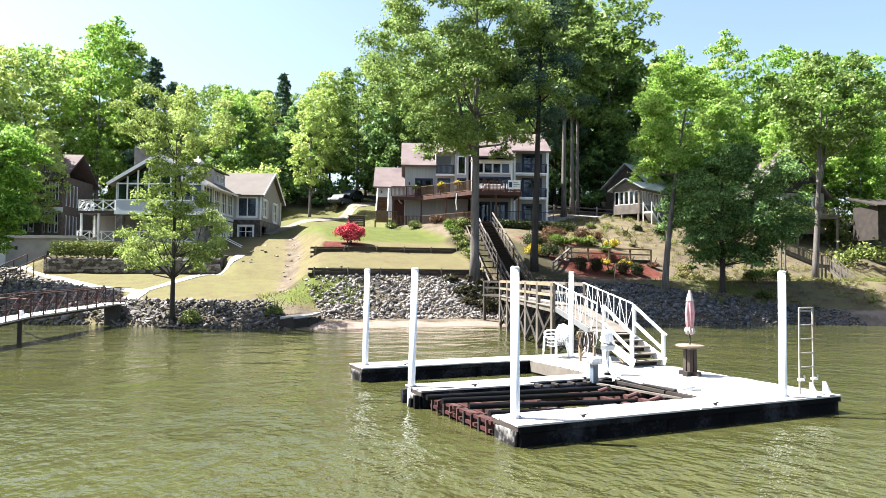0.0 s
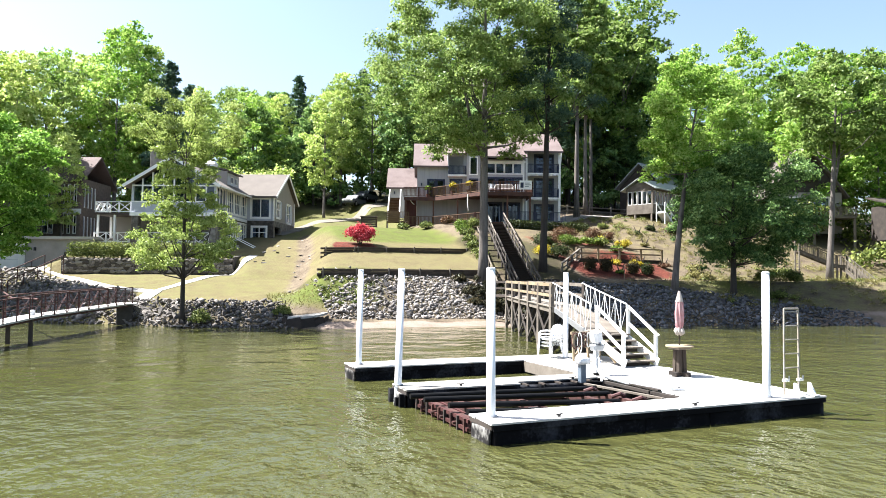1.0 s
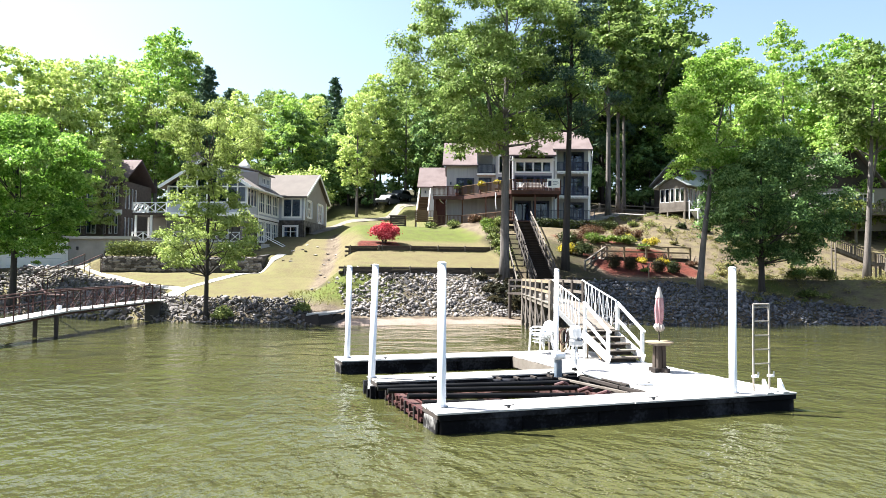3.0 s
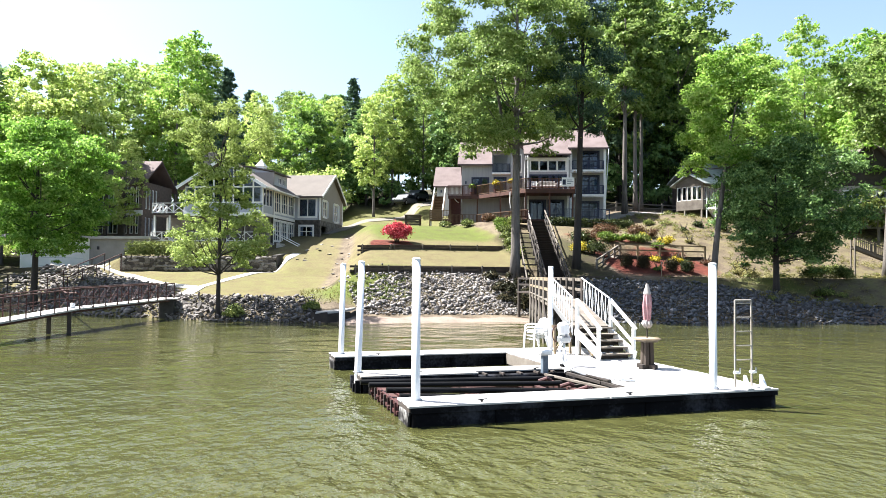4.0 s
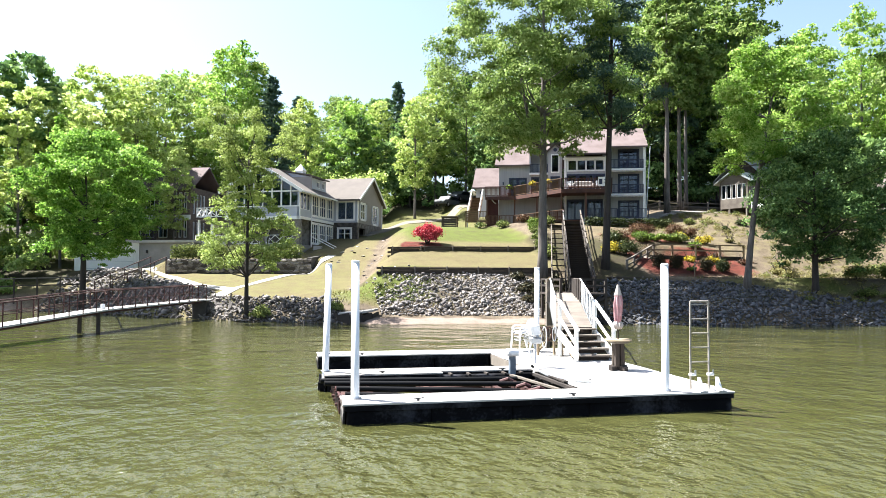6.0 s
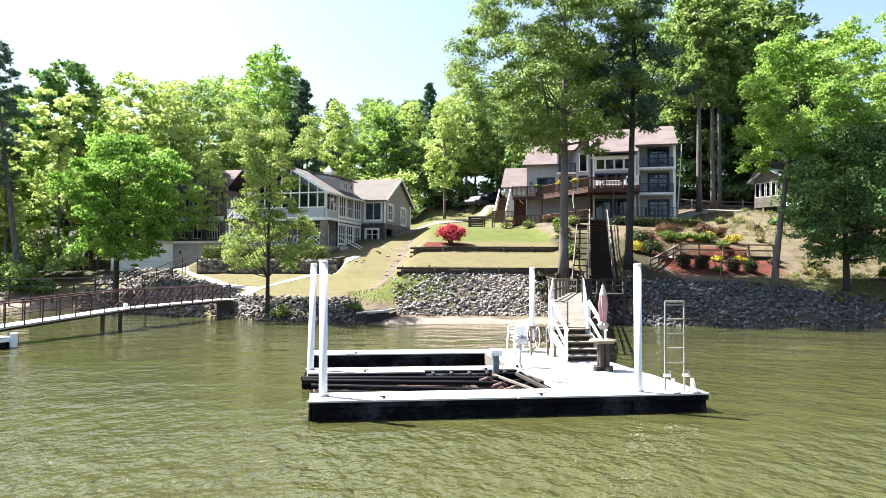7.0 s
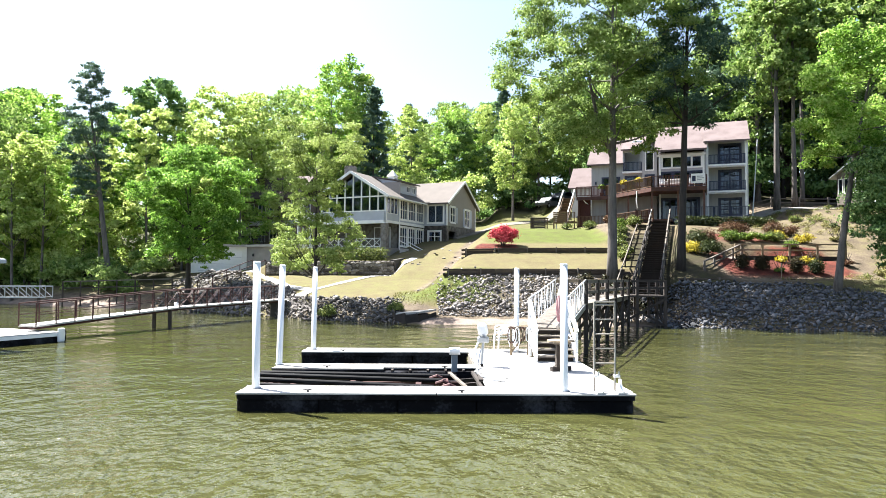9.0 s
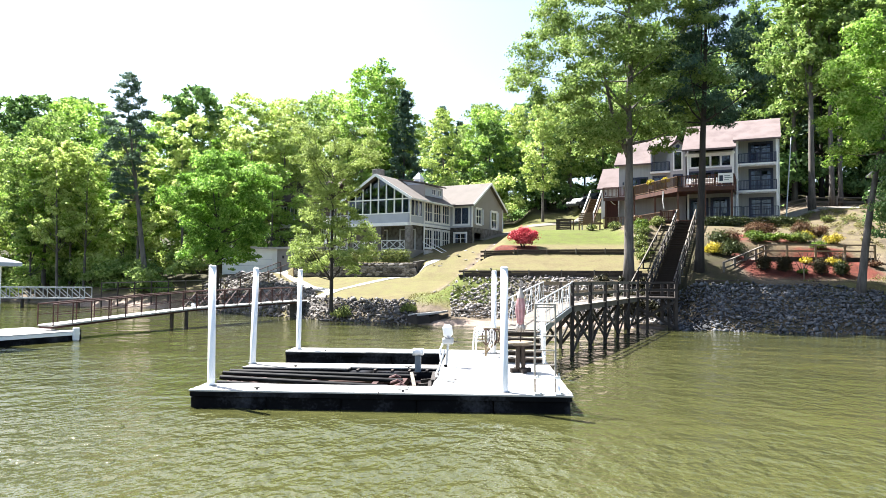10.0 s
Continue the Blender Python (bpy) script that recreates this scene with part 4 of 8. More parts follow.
def floating_dock():
    d = place("floating_dock", (4.3, 4.8, 0), "U-shaped floating dock with bleached boards on worn black floats", "dock")
    spans = [(-0.04, 8.75, 0.0, 1.0), (5.5, 8.75, 1.004, 9.6), (-0.2, 2.9, 4.05, 5.15), (2.904, 5.496, 4.4, 5.15), (-0.2, 5.496, 8.4, 9.6)]
    floats = [(0.03, 8.7, 0.05, 0.95), (5.56, 8.7, 1.05, 9.55), (-0.14, 5.45, 4.1, 5.1), (-0.14, 5.45, 8.45, 9.55)]
    for i, (x0, x1, y0, y1) in enumerate(floats):
        n = max(1, round((x1 - x0) / 1.75))
        w = (x1 - x0) / n
        for k in range(n):
            fa, fb = x0 + k * w, x0 + (k + 1) * w - 0.012
            part("float", lump(fresh(), (fa, y0, -0.3), (fb, y1, 0.325), 0.16, 0.028, i * 7 + k), FLOAT, d, "black foam float", smooth=True)
        if x0 < 0.1:
            # ends paler than the floats: stained foam, with sunlight put into the colour
            part("float_end", lump(fresh(), (x0 - 0.07, y0 + 0.05, -0.26), (x0 - 0.022, y1 - 0.05, 0.29), 0.09, 0.035, i + 40), FLOAT_WORN_LIT, d, "worn float end, pale patches of stained foam and painted sunlight", smooth=True)
    for x0, x1, y0, y1 in spans:
        for yy in (y0 + 0.018, y1 - 0.018):
            part("fascia", lump(fresh(), (x0 + 0.03, yy - 0.016, 0.27), (x1 - 0.03, yy + 0.016, 0.376), 0.3, 0.007, int(yy * 9)), FLOAT, d, "black edge board")
        if x0 < 0:
            part("end_board", lump(fresh(), (x0 + 0.005, y0 + 0.04, 0.29), (x0 + 0.04, y1 - 0.04, 0.376), 0.3, 0.006, int(y0 * 9)), WOOD_DARK, d, "dark end board")
    # the platform's inner face and the broken tip of the middle finger
    # this fascia is grey, not black: the sun on it is put into the colour
    part("inner_fascia", lump(fresh(), (5.462, 5.2, 0.05), (5.495, 8.36, 0.376), 0.4, 0.008, 3), WOOD_GREY, d, "inner board, grey from sunlight put into its colour")
    for x, y, top in ((-0.27, 4.22, 0.30), (-0.30, 4.42, 0.2), (-0.26, 5.0, 0.33)):
        part("tip_post", lump(fresh(), (x - 0.06, y - 0.06, -0.6), (x + 0.06, y + 0.06, top), 0.1, 0.018, int(x * 50 + y * 9)), FLOAT, d, "black broken post")
    for k in range(5):
        part("joist", box(fresh(), (3.1 + 0.5 * k, 4.10, 0.335), (3.16 + 0.5 * k, 4.40, 0.376)), WOOD_DARK, d, "dark bare joist")
    rng = np.random.default_rng(3)
    cache = {}

    def board(cx, cy, lx, ly, mat):
        key = (round(lx, 2), round(ly, 2), mat.name)
        if key not in cache:
            cache[key] = part_mesh(box(fresh(), (-lx / 2, -ly / 2, -0.02), (lx / 2, ly / 2, 0.02), 0.004))
            cache[key].materials.append(mat)
        ob = mesh_part("board", cache[key], None, d)
        ob.matrix_basis = Matrix.Translation((cx, cy, DZ - 0.02 + rng.uniform(-0.006, 0.006))) @ Matrix.Rotation(rng.normal(0, 0.0015), 4, "Z")

    for x0, x1, y0, y1 in spans:
        mat = BOARD_OLD if 4 < y0 < 5 else BOARD
        n = round((y1 - y0) / 0.145)
        w = (y1 - y0) / n
        cuts = [x0, x1] if x1 - x0 < 4 else [x0, x0 + (x1 - x0) * 0.5, x1]
        for k in range(n):
            shift = 0.6 if k % 2 and len(cuts) == 3 else 0.0
            cc = [cuts[0], *(c + shift for c in cuts[1:-1]), cuts[-1]]
            for a, b in zip(cc, cc[1:]):
                board((a + b) / 2 + (rng.uniform(-0.02, 0.02) if x0 < 0 else 0), y0 + (k + 0.5) * w, b - a - 0.008, w - 0.012, mat)
    # ledge timbers along the inner edge of the platform, some broken
    for p, q, w, h, mat in (((5.36, 3.95, 0.35), (5.42, 2.2, 0.345), 0.09, 0.07, WOOD_DARK), ((5.38, 2.1, 0.36), (5.43, 1.15, 0.35), 0.08, 0.07, WOOD_DARK), 
                            ((4.95, 2.5, 0.12), (5.1, 1.2, 0.14), 0.18, 0.1, WOOD_DARK), ((5.5, 3.2, 0.43), (5.46, 1.9, 0.432), 0.11, 0.035, WOOD_DARK)):
        part("ledge_timber", bar(fresh(), p, q, w, h), mat, d, "weathered ledge timber")
    for y in (1.4, 2.2, 3.0, 3.8):
        part("ledge_bracket", bar(fresh(), (5.55, y, 0.18), (5.0, y + 0.03, 0.12), 0.09, 0.1), WOOD_DARK, d)
    for x, y in ((1.5, 0.16), (4.9, 0.14), (1.3, 4.25), (4.6, 4.28), (1.2, 8.55), (6.0, 1.9)):
        c = part("cleat", box(fresh(), (x - 0.025, y - 0.025, DZ), (x + 0.025, y + 0.025, DZ + 0.04)), PAINT_BLACK, d, "black dock cleat")
        part("horn", tube(fresh(), [(x - 0.12, y - 0.015, DZ + 0.055), (x, y, DZ + 0.04), (x + 0.12, y + 0.015, DZ + 0.055)], [0.009, 0.015, 0.009], 6), PAINT_BLACK, c)
    return d


floating_dock()

pile = thing("mooring_pile", (0.25, 0.6, 0), "tall white plastic-sleeved mooring pile through the dock", "pile", "mooring piles")
part("sleeve", tube(fresh(), [(0, 0, -3.0), (0, 0, 3.25)], [0.092, 0.085], 20), PVC, pile, smooth=True)
part("cap", tube(fresh(), [(0, 0, 3.25), (0, 0, 3.28), (0, 0, 3.30)], [0.089, 0.087, 0.06], 20), PVC, pile, "flat white cap")
part("guide_ring", tube(fresh(), [(0.115 * math.cos(t), 0.115 * math.sin(t), DZ + 0.02) for t in np.linspace(0, 2 * math.pi, 17)], 0.014, 6, caps=False), GALV, pile, "steel guide ring")
for x, y, tilt in ((-0.16, 4.8, 1.2), (0.1, 9.05, 0.6), (7.12, 8.45, 0.2), (7.22, 0.35, -0.2)):
    copy_thing(pile, pose(x, y, 0, 0, tilt, 0))
pile.matrix_basis = pose(0.25, 0.6, 0, 0, -0.5, 0)


def boat_lift():
    b = place("boat_lift", (2.0, 2.5, 0), "rusty steel boat lift with long black bunk tubes", "boat lift")
    for y, z0, z1, x0, x1 in ((1.35, 0.38, 0.20, 0.10, 4.0), (1.95, 0.42, 0.24, -0.05, 4.3), (2.75, 0.42, 0.28, -0.28, 4.6), (3.45, 0.38, 0.30, -0.34, 4.9)):
        part("bunk_tube", tube(fresh(), [(x0, y, z0), (x1, y, z1)], 0.062, 12), RUBBER, b, "black bunk tube")
    for k, x in enumerate((0.15, 0.75, 2.2, 3.9, 4.6)):
        part("cross_beam", bar(fresh(), (x, 1.08, 0.18), (x, 3.95, 0.18), 0.14, 0.17), RUST, b, "rusty steel beam")
    for y in (1.15, 2.4, 3.85):
        part("frame_rail", bar(fresh(), (0.1, y, 0.02), (5.0, y, 0.02), 0.12, 0.14), RUST, b, "rusty steel rail")
    rng = np.random.default_rng(14)
    for x, z in ((0.02, 0.24), (0.0, 0.08), (0.34, 0.2)):
        part("end_beam", bar(fresh(), (x, 1.1, z), (x, 3.95, z + 0.02), 0.05, 0.07), RUST_RED, b, "red painted end beam")
    for y in np.linspace(1.2, 3.85, 9):
        part("hanger", bar(fresh(), (-0.02, y, -0.25), (-0.02, y + rng.uniform(-0.05, 0.05), 0.28), 0.05, 0.06, (1, 0, 0)), RUST if rng.random() < 0.6 else WOOD_DARK, b)
    for y in (1.45, 2.1, 2.6, 3.2):
        part("end_plate", lump(fresh(), (0.06, y - 0.13, 0.1), (0.1, y + 0.13, 0.27), 0.09, 0.012, int(y * 10)), RUST_RED, b, "red painted end plate")
        part("stub_pipe", tube(fresh(), [(-0.1, y + 0.2, 0.12), (0.5, y + 0.22, 0.15)], 0.035, 8), RUST, b)
    for x, y in ((4.35, 2.3), (4.5, 1.7), (4.2, 3.2)):
        part("bracket", tube(fresh(), [(x, y, 0.28), (x + 0.18, y - 0.1, 0.36), (x + 0.3, y - 0.1, 0.3)], 0.05, 8), RUST_RED, b, "red pipe bracket")
    for x in (1.1, 1.9, 2.9, 3.3):
        part("deck_plate", box(fresh(), (x, 1.2, 0.225), (x + 0.35, 2.0, 0.245)), GALV, b, "galvanized plate")
    part("plank", bar(fresh(), (4.72, 3.9, 0.34), (5.05, 1.3, 0.36), 0.09, 0.045), WOOD_GREY, b, "grey loose plank")


boat_lift()


def lift_gear():
    p = thing("lift_blower_post", (4.87, 4.25, 0.25), "grey-blue lift post with white cap on the dock", "post")
    part("column", box(fresh(), (-0.085, -0.08, -0.15), (0.085, 0.08, 0.56), 0.015), GREY_BLUE, p)
    part("cap", lump(fresh(), (-0.15, -0.13, 0.56), (0.15, 0.13, 0.74), 0.09, 0.022, 8, keep_top=False), PVC, p, "white plastic cap", smooth=True)
    part("foot", box(fresh(), (-0.2, -0.18, -0.19), (0.2, 0.18, -0.14)), GALV, p)
    m = thing("lift_motor", (5.72, 4.75, DZ), "white hooded lift motor on a leaning steel pole", "motor")
    part("pole", tube(fresh(), [(-0.1, -0.12, -0.4), (-0.05, -0.06, 0.1), (0, 0, 0.75)], 0.04, 10), GALV, m)
    bm = box(fresh(), (-0.14, -0.15, 0.86), (0.14, 0.15, 1.24), 0.07)
    bmesh.ops.rotate(bm, verts=bm.verts, cent=(0, 0, 0.9), matrix=Matrix.Rotation(radians(-9), 3, "Y"))
    part("hood", bm, PVC, m, "white motor hood")
    part("gearbox", box(fresh(), (-0.18, -0.13, 0.66), (0.16, 0.13, 0.85), 0.04), GALV, m, "grey gearbox")
    part("flange", tube(fresh(), [(-0.02, -0.01, 0.845), (0.0, 0, 0.875)], 0.15, 16), GALV, m)
    part("crank", tube(fresh(), [(0.14, 0, 0.74), (0.25, 0.02, 0.74), (0.26, 0.02, 0.86)], 0.015, 6), PAINT_BLACK, m)
    part("hose", tube(fresh(), [(-0.16, -0.1, 0.68), (-0.24, -0.16, 0.5), (-0.2, -0.26, 0.2), (-0.12, -0.36, 0.03), (-0.28, -0.6, -0.1)], 0.03, 8), PVC, m, "pale hose")
    part("air_hose", tube(fresh(), [(-0.1, -0.2, 0.5), (-0.2, -0.5, 0.15), (-0.24, -0.9, 0.02), (-0.26, -1.6, 0.0), (-0.2, -2.3, 0.03), (0.05, -2.9, 0.035), (0.3, -3.1, 0.035)], 0.035, 8), GALV, m, "grey air hose")
    part("foot", lump(fresh(), (-0.16, -0.18, 0.0), (-0.02, -0.04, 0.07), 0.06, 0.012, 5), RUBBER, m, "black rubber foot")


lift_gear()


def plastic_chair(at, rz, label):
    """A moulded garden chair: dished seat, slatted fan back, looped arms that run down into the legs."""
    c = thing("plastic_chair", at, label, "chair", "plastic chairs", rz=rz)
    bm = fresh()
    rows = []
    for i in range(7):
        y = -0.25 + 0.48 * i / 6
        rows.append([bm.verts.new((x * (0.27 - 0.03 * i / 6), y, 0.42 - 0.02 * (1 - x * x) - 0.025 * i / 6 - (0.03 if i == 0 else 0))) for x in np.linspace(-1, 1, 7)])
    for r0, r1 in zip(rows, rows[1:]):
        for k in range(6):
            bm.faces.new((r0[k], r0[k + 1], r1[k + 1], r1[k]))
    bmesh.ops.solidify(bm, geom=bm.faces[:], thickness=0.018)
    part("seat", bm, PVC, c, smooth=True)
    for k in range(5):
        x = -0.17 + k * 0.085
        part("back_slat", bar(fresh(), (x, 0.215, 0.40), (x * 1.15, 0.33, 0.80 + 0.03 * (1 - abs(k - 2) / 2)), 0.055, 0.014), PVC, c)
    part("back_rim", tube(fresh(), [(-0.25, 0.2, 0.40), (-0.27, 0.28, 0.66), (-0.2, 0.34, 0.82), (0, 0.355, 0.87), (0.2, 0.34, 0.82), (0.27, 0.28, 0.66), (0.25, 0.2, 0.40)], 0.026, 8), PVC, c, smooth=True)
    for s in (-1, 1):
        part("armrest", tube(fresh(), [(s * 0.27, 0.28, 0.64), (s * 0.31, 0.1, 0.655), (s * 0.315, -0.14, 0.65), (s * 0.29, -0.25, 0.60), (s * 0.275, -0.265, 0.45)], 0.028, 8), PVC, c, smooth=True)
        part("leg", tube(fresh(), [(s * 0.275, -0.265, 0.46), (s * 0.3, -0.30, 0.0)], [0.032, 0.024], 8), PVC, c, smooth=True)
        part("leg", tube(fresh(), [(s * 0.255, 0.22, 0.42), (s * 0.29, 0.34, 0.0)], [0.032, 0.024], 8), PVC, c, smooth=True)
    return c


plastic_chair((6.74, 8.78, DZ), -80, "white moulded garden chair at the bottom of a stack")
plastic_chair((6.745, 8.78, DZ + 0.11), -80, "white moulded garden chair in the middle of a stack")
plastic_chair((6.75, 8.79, DZ + 0.22), -80, "white moulded garden chair on top of a stack")


def pub_table():
    t = thing("pedestal_table", (7.78, 3.78, DZ), "weathered wooden pedestal table with round top", "table")
    part("tabletop", tube(fresh(), [(0, 0, 0.80), (0, 0, 0.805), (0, 0, 0.84), (0, 0, 0.848)], [0.36, 0.38, 0.38, 0.36], 28), WOOD_TAN, t, "tan round tabletop")
    part("apron", box(fresh(), (-0.22, -0.22, 0.74), (0.22, 0.22, 0.798), 0.01), WOOD_GREY, t)
    for x, y in ((-0.09, -0.09), (0.09, -0.09), (-0.09, 0.09), (0.09, 0.09)):
        part("pedestal_post", bar(fresh(), (x * 0.9, y * 0.9, 0.1), (x * 0.75, y * 0.75, 0.74), 0.11, 0.11, (1, 0, 0)), TIMBER, t)
    for a in (0, 90):
        bm = bar(fresh(), (-0.30, 0, 0.06), (0.30, 0, 0.06), 0.13, 0.12 if a == 0 else 0.115)
        bmesh.ops.rotate(bm, verts=bm.verts, matrix=Matrix.Rotation(radians(a + 20), 3, "Z"))
        part("foot", bm, WOOD_DARK, t)
    u = thing("closed_umbrella", (7.78, 3.78, DZ + 0.855), "closed faded pink parasol with cream top in the table", "umbrella")
    part("pole", tube(fresh(), [(0, 0, -0.5), (0, 0, 1.52)], 0.02, 8), WOOD_DARK, u)
    bm = fresh()
    seg, prof = 42, [(0.46, 0.07), (0.52, 0.085), (0.60, 0.095), (0.72, 0.105), (0.88, 0.115), (1.0, 0.108), (1.15, 0.09), (1.27, 0.07)]
    rings = []
    for z, r in prof:
        rings.append([bm.verts.new((r * (1 + 0.2 * math.cos(7 * a + z * 2.5) + 0.1 * math.cos(3 * a - z * 4)) * math.cos(a), r * (1 + 0.2 * math.cos(7 * a + z * 2.5) + 0.1 * math.cos(3 * a - z * 4)) * math.sin(a), z)) for a in (2 * math.pi * k / seg for k in range(seg))])
    for r0, r1 in zip(rings, rings[1:]):
        for k in range(seg):
            bm.faces.new((r0[k], r0[(k + 1) % seg], r1[(k + 1) % seg], r1[k]))
    bm.faces.new(rings[0][::-1])
    bm.faces.new(rings[-1])
    part("canopy", bm, PINK, u, "faded pink folded canopy", smooth=True)
    bm = fresh()
    rings = []
    for z, r in ((0.27, 0.05), (0.30, 0.095), (0.37, 0.125), (0.44, 0.10), (0.48, 0.07)):
        rings.append([bm.verts.new((r * (1 + 0.28 * math.cos(9 * a + z * 6)) * math.cos(a), r * (1 + 0.28 * math.cos(9 * a + z * 6)) * math.sin(a), z + 0.02 * math.cos(5 * a))) for a in (2 * math.pi * k / seg for k in range(seg))])
    for r0, r1 in zip(rings, rings[1:]):
        for k in range(seg):
            bm.faces.new((r0[k], r0[(k + 1) % seg], r1[(k + 1) % seg], r1[k]))
    part("valance", bm, CREAM, u, "pale bunched valance", smooth=True)
    part("tie_strap", tube(fresh(), [(0, 0, 0.45), (0, 0, 0.49)], 0.085, 16), PINK, u)
    part("cap", tube(fresh(), [(0, 0, 1.2), (0, 0, 1.24), (0, 0, 1.42), (0, 0, 1.5)], [0.105, 0.10, 0.05, 0.03], 14), CREAM, u, "cream canvas top")


pub_table()


def swim_ladder():
    l = thing("swim_ladder", (8.16, 0.47, DZ), "tall pale aluminium boarding ladder on the dock edge", "ladder")
    for x in (-0.23, 0.23):
        part("rail", tube(fresh(), [(x, 0, -0.5), (x * 1.04, 0, 1.0), (x, 0, 2.02)], 0.023, 8), CREAM_METAL, l, "weathered pale rail")
        part("bracket", box(fresh(), (x - 0.03, -0.05, 0.30), (x + 0.12, 0.05, 0.36), 0.01), PVC, l, "white bracket")
        part("bolt", tube(fresh(), [(x + 0.08, -0.06, 0.36), (x + 0.08, -0.06, 0.44)], 0.02, 6), GALV, l)
        bm = poly(fresh(), [(x + 0.03, -0.22, 0.0), (x + 0.03, -0.22, 0.30), (x + 0.03, -0.27, 0.30), (x + 0.03, -0.44, 0.0)], (0.05, 0, 0))
        part("gusset", bm, PVC, l, "white gusset foot")
        part("gusset_base", box(fresh(), (x - 0.04, -0.46, 0.0), (x + 0.14, -0.16, 0.02)), GALV, l)
    for k in range(5):
        part("rung", tube(fresh(), [(-0.23, 0, 0.62 + 0.33 * k), (0.23, 0, 0.62 + 0.33 * k)], 0.015, 8), CREAM_METAL, l)
    part("top_bar", tube(fresh(), [(-0.23, 0, 2.01), (0.23, 0, 2.01)], 0.023, 8), CREAM_METAL, l)


swim_ladder()


def dock_steps():
    s = place("dock_steps", (8.0, 6.4, DZ), "short wooden steps with white handrails from dock to gangway", "stairs")
    a, b = Vector((7.98, 5.75, DZ)), Vector((8.0, 7.25, 1.32))
    n = 5
    for k in range(n):
        y, z = 5.85 + k * 0.29, DZ + 0.18 * (k + 1)
        part("tread", box(fresh(), (7.42, y - 0.15, z - 0.045), (8.58, y + 0.15, z), 0.005), WOOD_GREY, s)
        # dark board added in the open riser, standing in for shade
        part("riser", box(fresh(), (7.44, y + 0.10, z - 0.18), (8.56, y + 0.125, z - 0.046)), WOOD_DARK, s)
    for x in (7.39, 8.61):
        part("stringer", bar(fresh(), (x, 5.62, DZ + 0.12), (x, 7.2, 1.2), 0.05, 0.26), WHITE, s, "white stringer")
        lower, upper = Vector((x, 5.72, DZ)), Vector((x, 7.05, 1.0))
        part("post", bar(fresh(), lower, lower + Vector((0, 0, 0.97)), 0.09, 0.09, (1, 0, 0)), WHITE, s)
        part("post", bar(fresh(), upper - Vector((0, 0, 0.55)), upper + Vector((0, 0, 1.2)), 0.09, 0.09, (1, 0, 0)), WHITE, s)
        part("handrail", bar(fresh(), lower + Vector((0, -0.1, 0.94)), upper + Vector((0, 0.05, 1.22)), 0.11, 0.045), WHITE, s, "white handrail")
        part("mid_rail", bar(fresh(), lower + Vector((0, 0, 0.48)), upper + Vector((0, 0, 0.66)), 0.04, 0.1), WHITE, s)
    part("leg", box(fresh(), (7.42, 7.05, DZ), (7.52, 7.15, 1.2)), WOOD_TAN, s)
    part("leg", box(fresh(), (8.5, 7.05, DZ), (8.6, 7.15, 1.2)), WOOD_TAN, s)
    part("brace", bar(fresh(), (7.47, 6.2, DZ + 0.1), (7.47, 7.1, 1.1), 0.05, 0.09), WOOD_TAN, s)


dock_steps()


def hose_rack():
    r = thing("hose_rack", (7.12, 7.55, DZ), "wooden rack hung with coiled hose and rope", "rack")
    for x in (-0.28, 0.28):
        part("upright", bar(fresh(), (x, 0, 0), (x, 0.05, 0.95), 0.07, 0.07, (1, 0, 0)), WOOD_TAN, r)
    part("crossbar", bar(fresh(), (-0.36, 0.05, 0.9), (0.36, 0.05, 0.9), 0.07, 0.08), WOOD_TAN, r)
    part("brace", bar(fresh(), (-0.28, 0.03, 0.1), (0.28, 0.03, 0.75), 0.05, 0.06), WOOD_TAN, r)
    rng = np.random.default_rng(8)
    for k in range(7):
        x = -0.27 + 0.09 * k
        dpt, w = rng.uniform(0.42, 0.72), rng.uniform(0.05, 0.13)
        pts = [(x + w * math.sin(t), -0.06 + 0.03 * k % 0.05, 0.92 - dpt / 2 + dpt / 2 * math.cos(t)) for t in np.linspace(0, 2 * math.pi, 15)]
        part("hose_loop" if k % 2 else "rope_loop", tube(fresh(), pts, 0.017, 6, caps=False), (RUST, WOOD_GREY, PVC, WOOD_DARK)[k % 4], r)


hose_rack()


# ---- gangway, pier and hill stairs ----
def gangway():
    g = place("gangway", (8.6, 9.5, 1.5), "sloping aluminium gangway with white lattice rails", "gangway")
    a, b = Vector((7.95, 7.2, 1.32)), Vector((9.75, 12.3, 1.98))
    u = (b - a).normalized()
    side = Vector((u.y, -u.x, 0)).normalized()
    part("walkway", bar(fresh(), a, b, 1.15, 0.07), WOOD_GREY, g, "grey walkway boards")
    for s in (-0.6, 0.6):
        part("beam", bar(fresh(), a + side * s - Vector((0, 0, 0.1)), b + side * s - Vector((0, 0, 0.1)), 0.06, 0.2), GALV, g)
        rail_ob = part("top_rail", tube(fresh(), [a + side * s + Vector((0, 0, 0.95)), b + side * s + Vector((0, 0, 0.92))], 0.026, 8), PVC, g, "white tube rail")
        n = 9
        for k in range(n + 1):
            p = a.lerp(b, k / n) + side * s
            part("upright", tube(fresh(), [p, p + Vector((0, 0, 0.94))], 0.014, 6), PVC, rail_ob)
            if k < n:
                q = a.lerp(b, (k + 1) / n) + side * s
                ends = (p, q + Vector((0, 0, 0.92))) if k % 2 else (p + Vector((0, 0, 0.94)), q)
                part("diagonal", tube(fresh(), list(ends), 0.009, 5), PVC, rail_ob)


gangway()


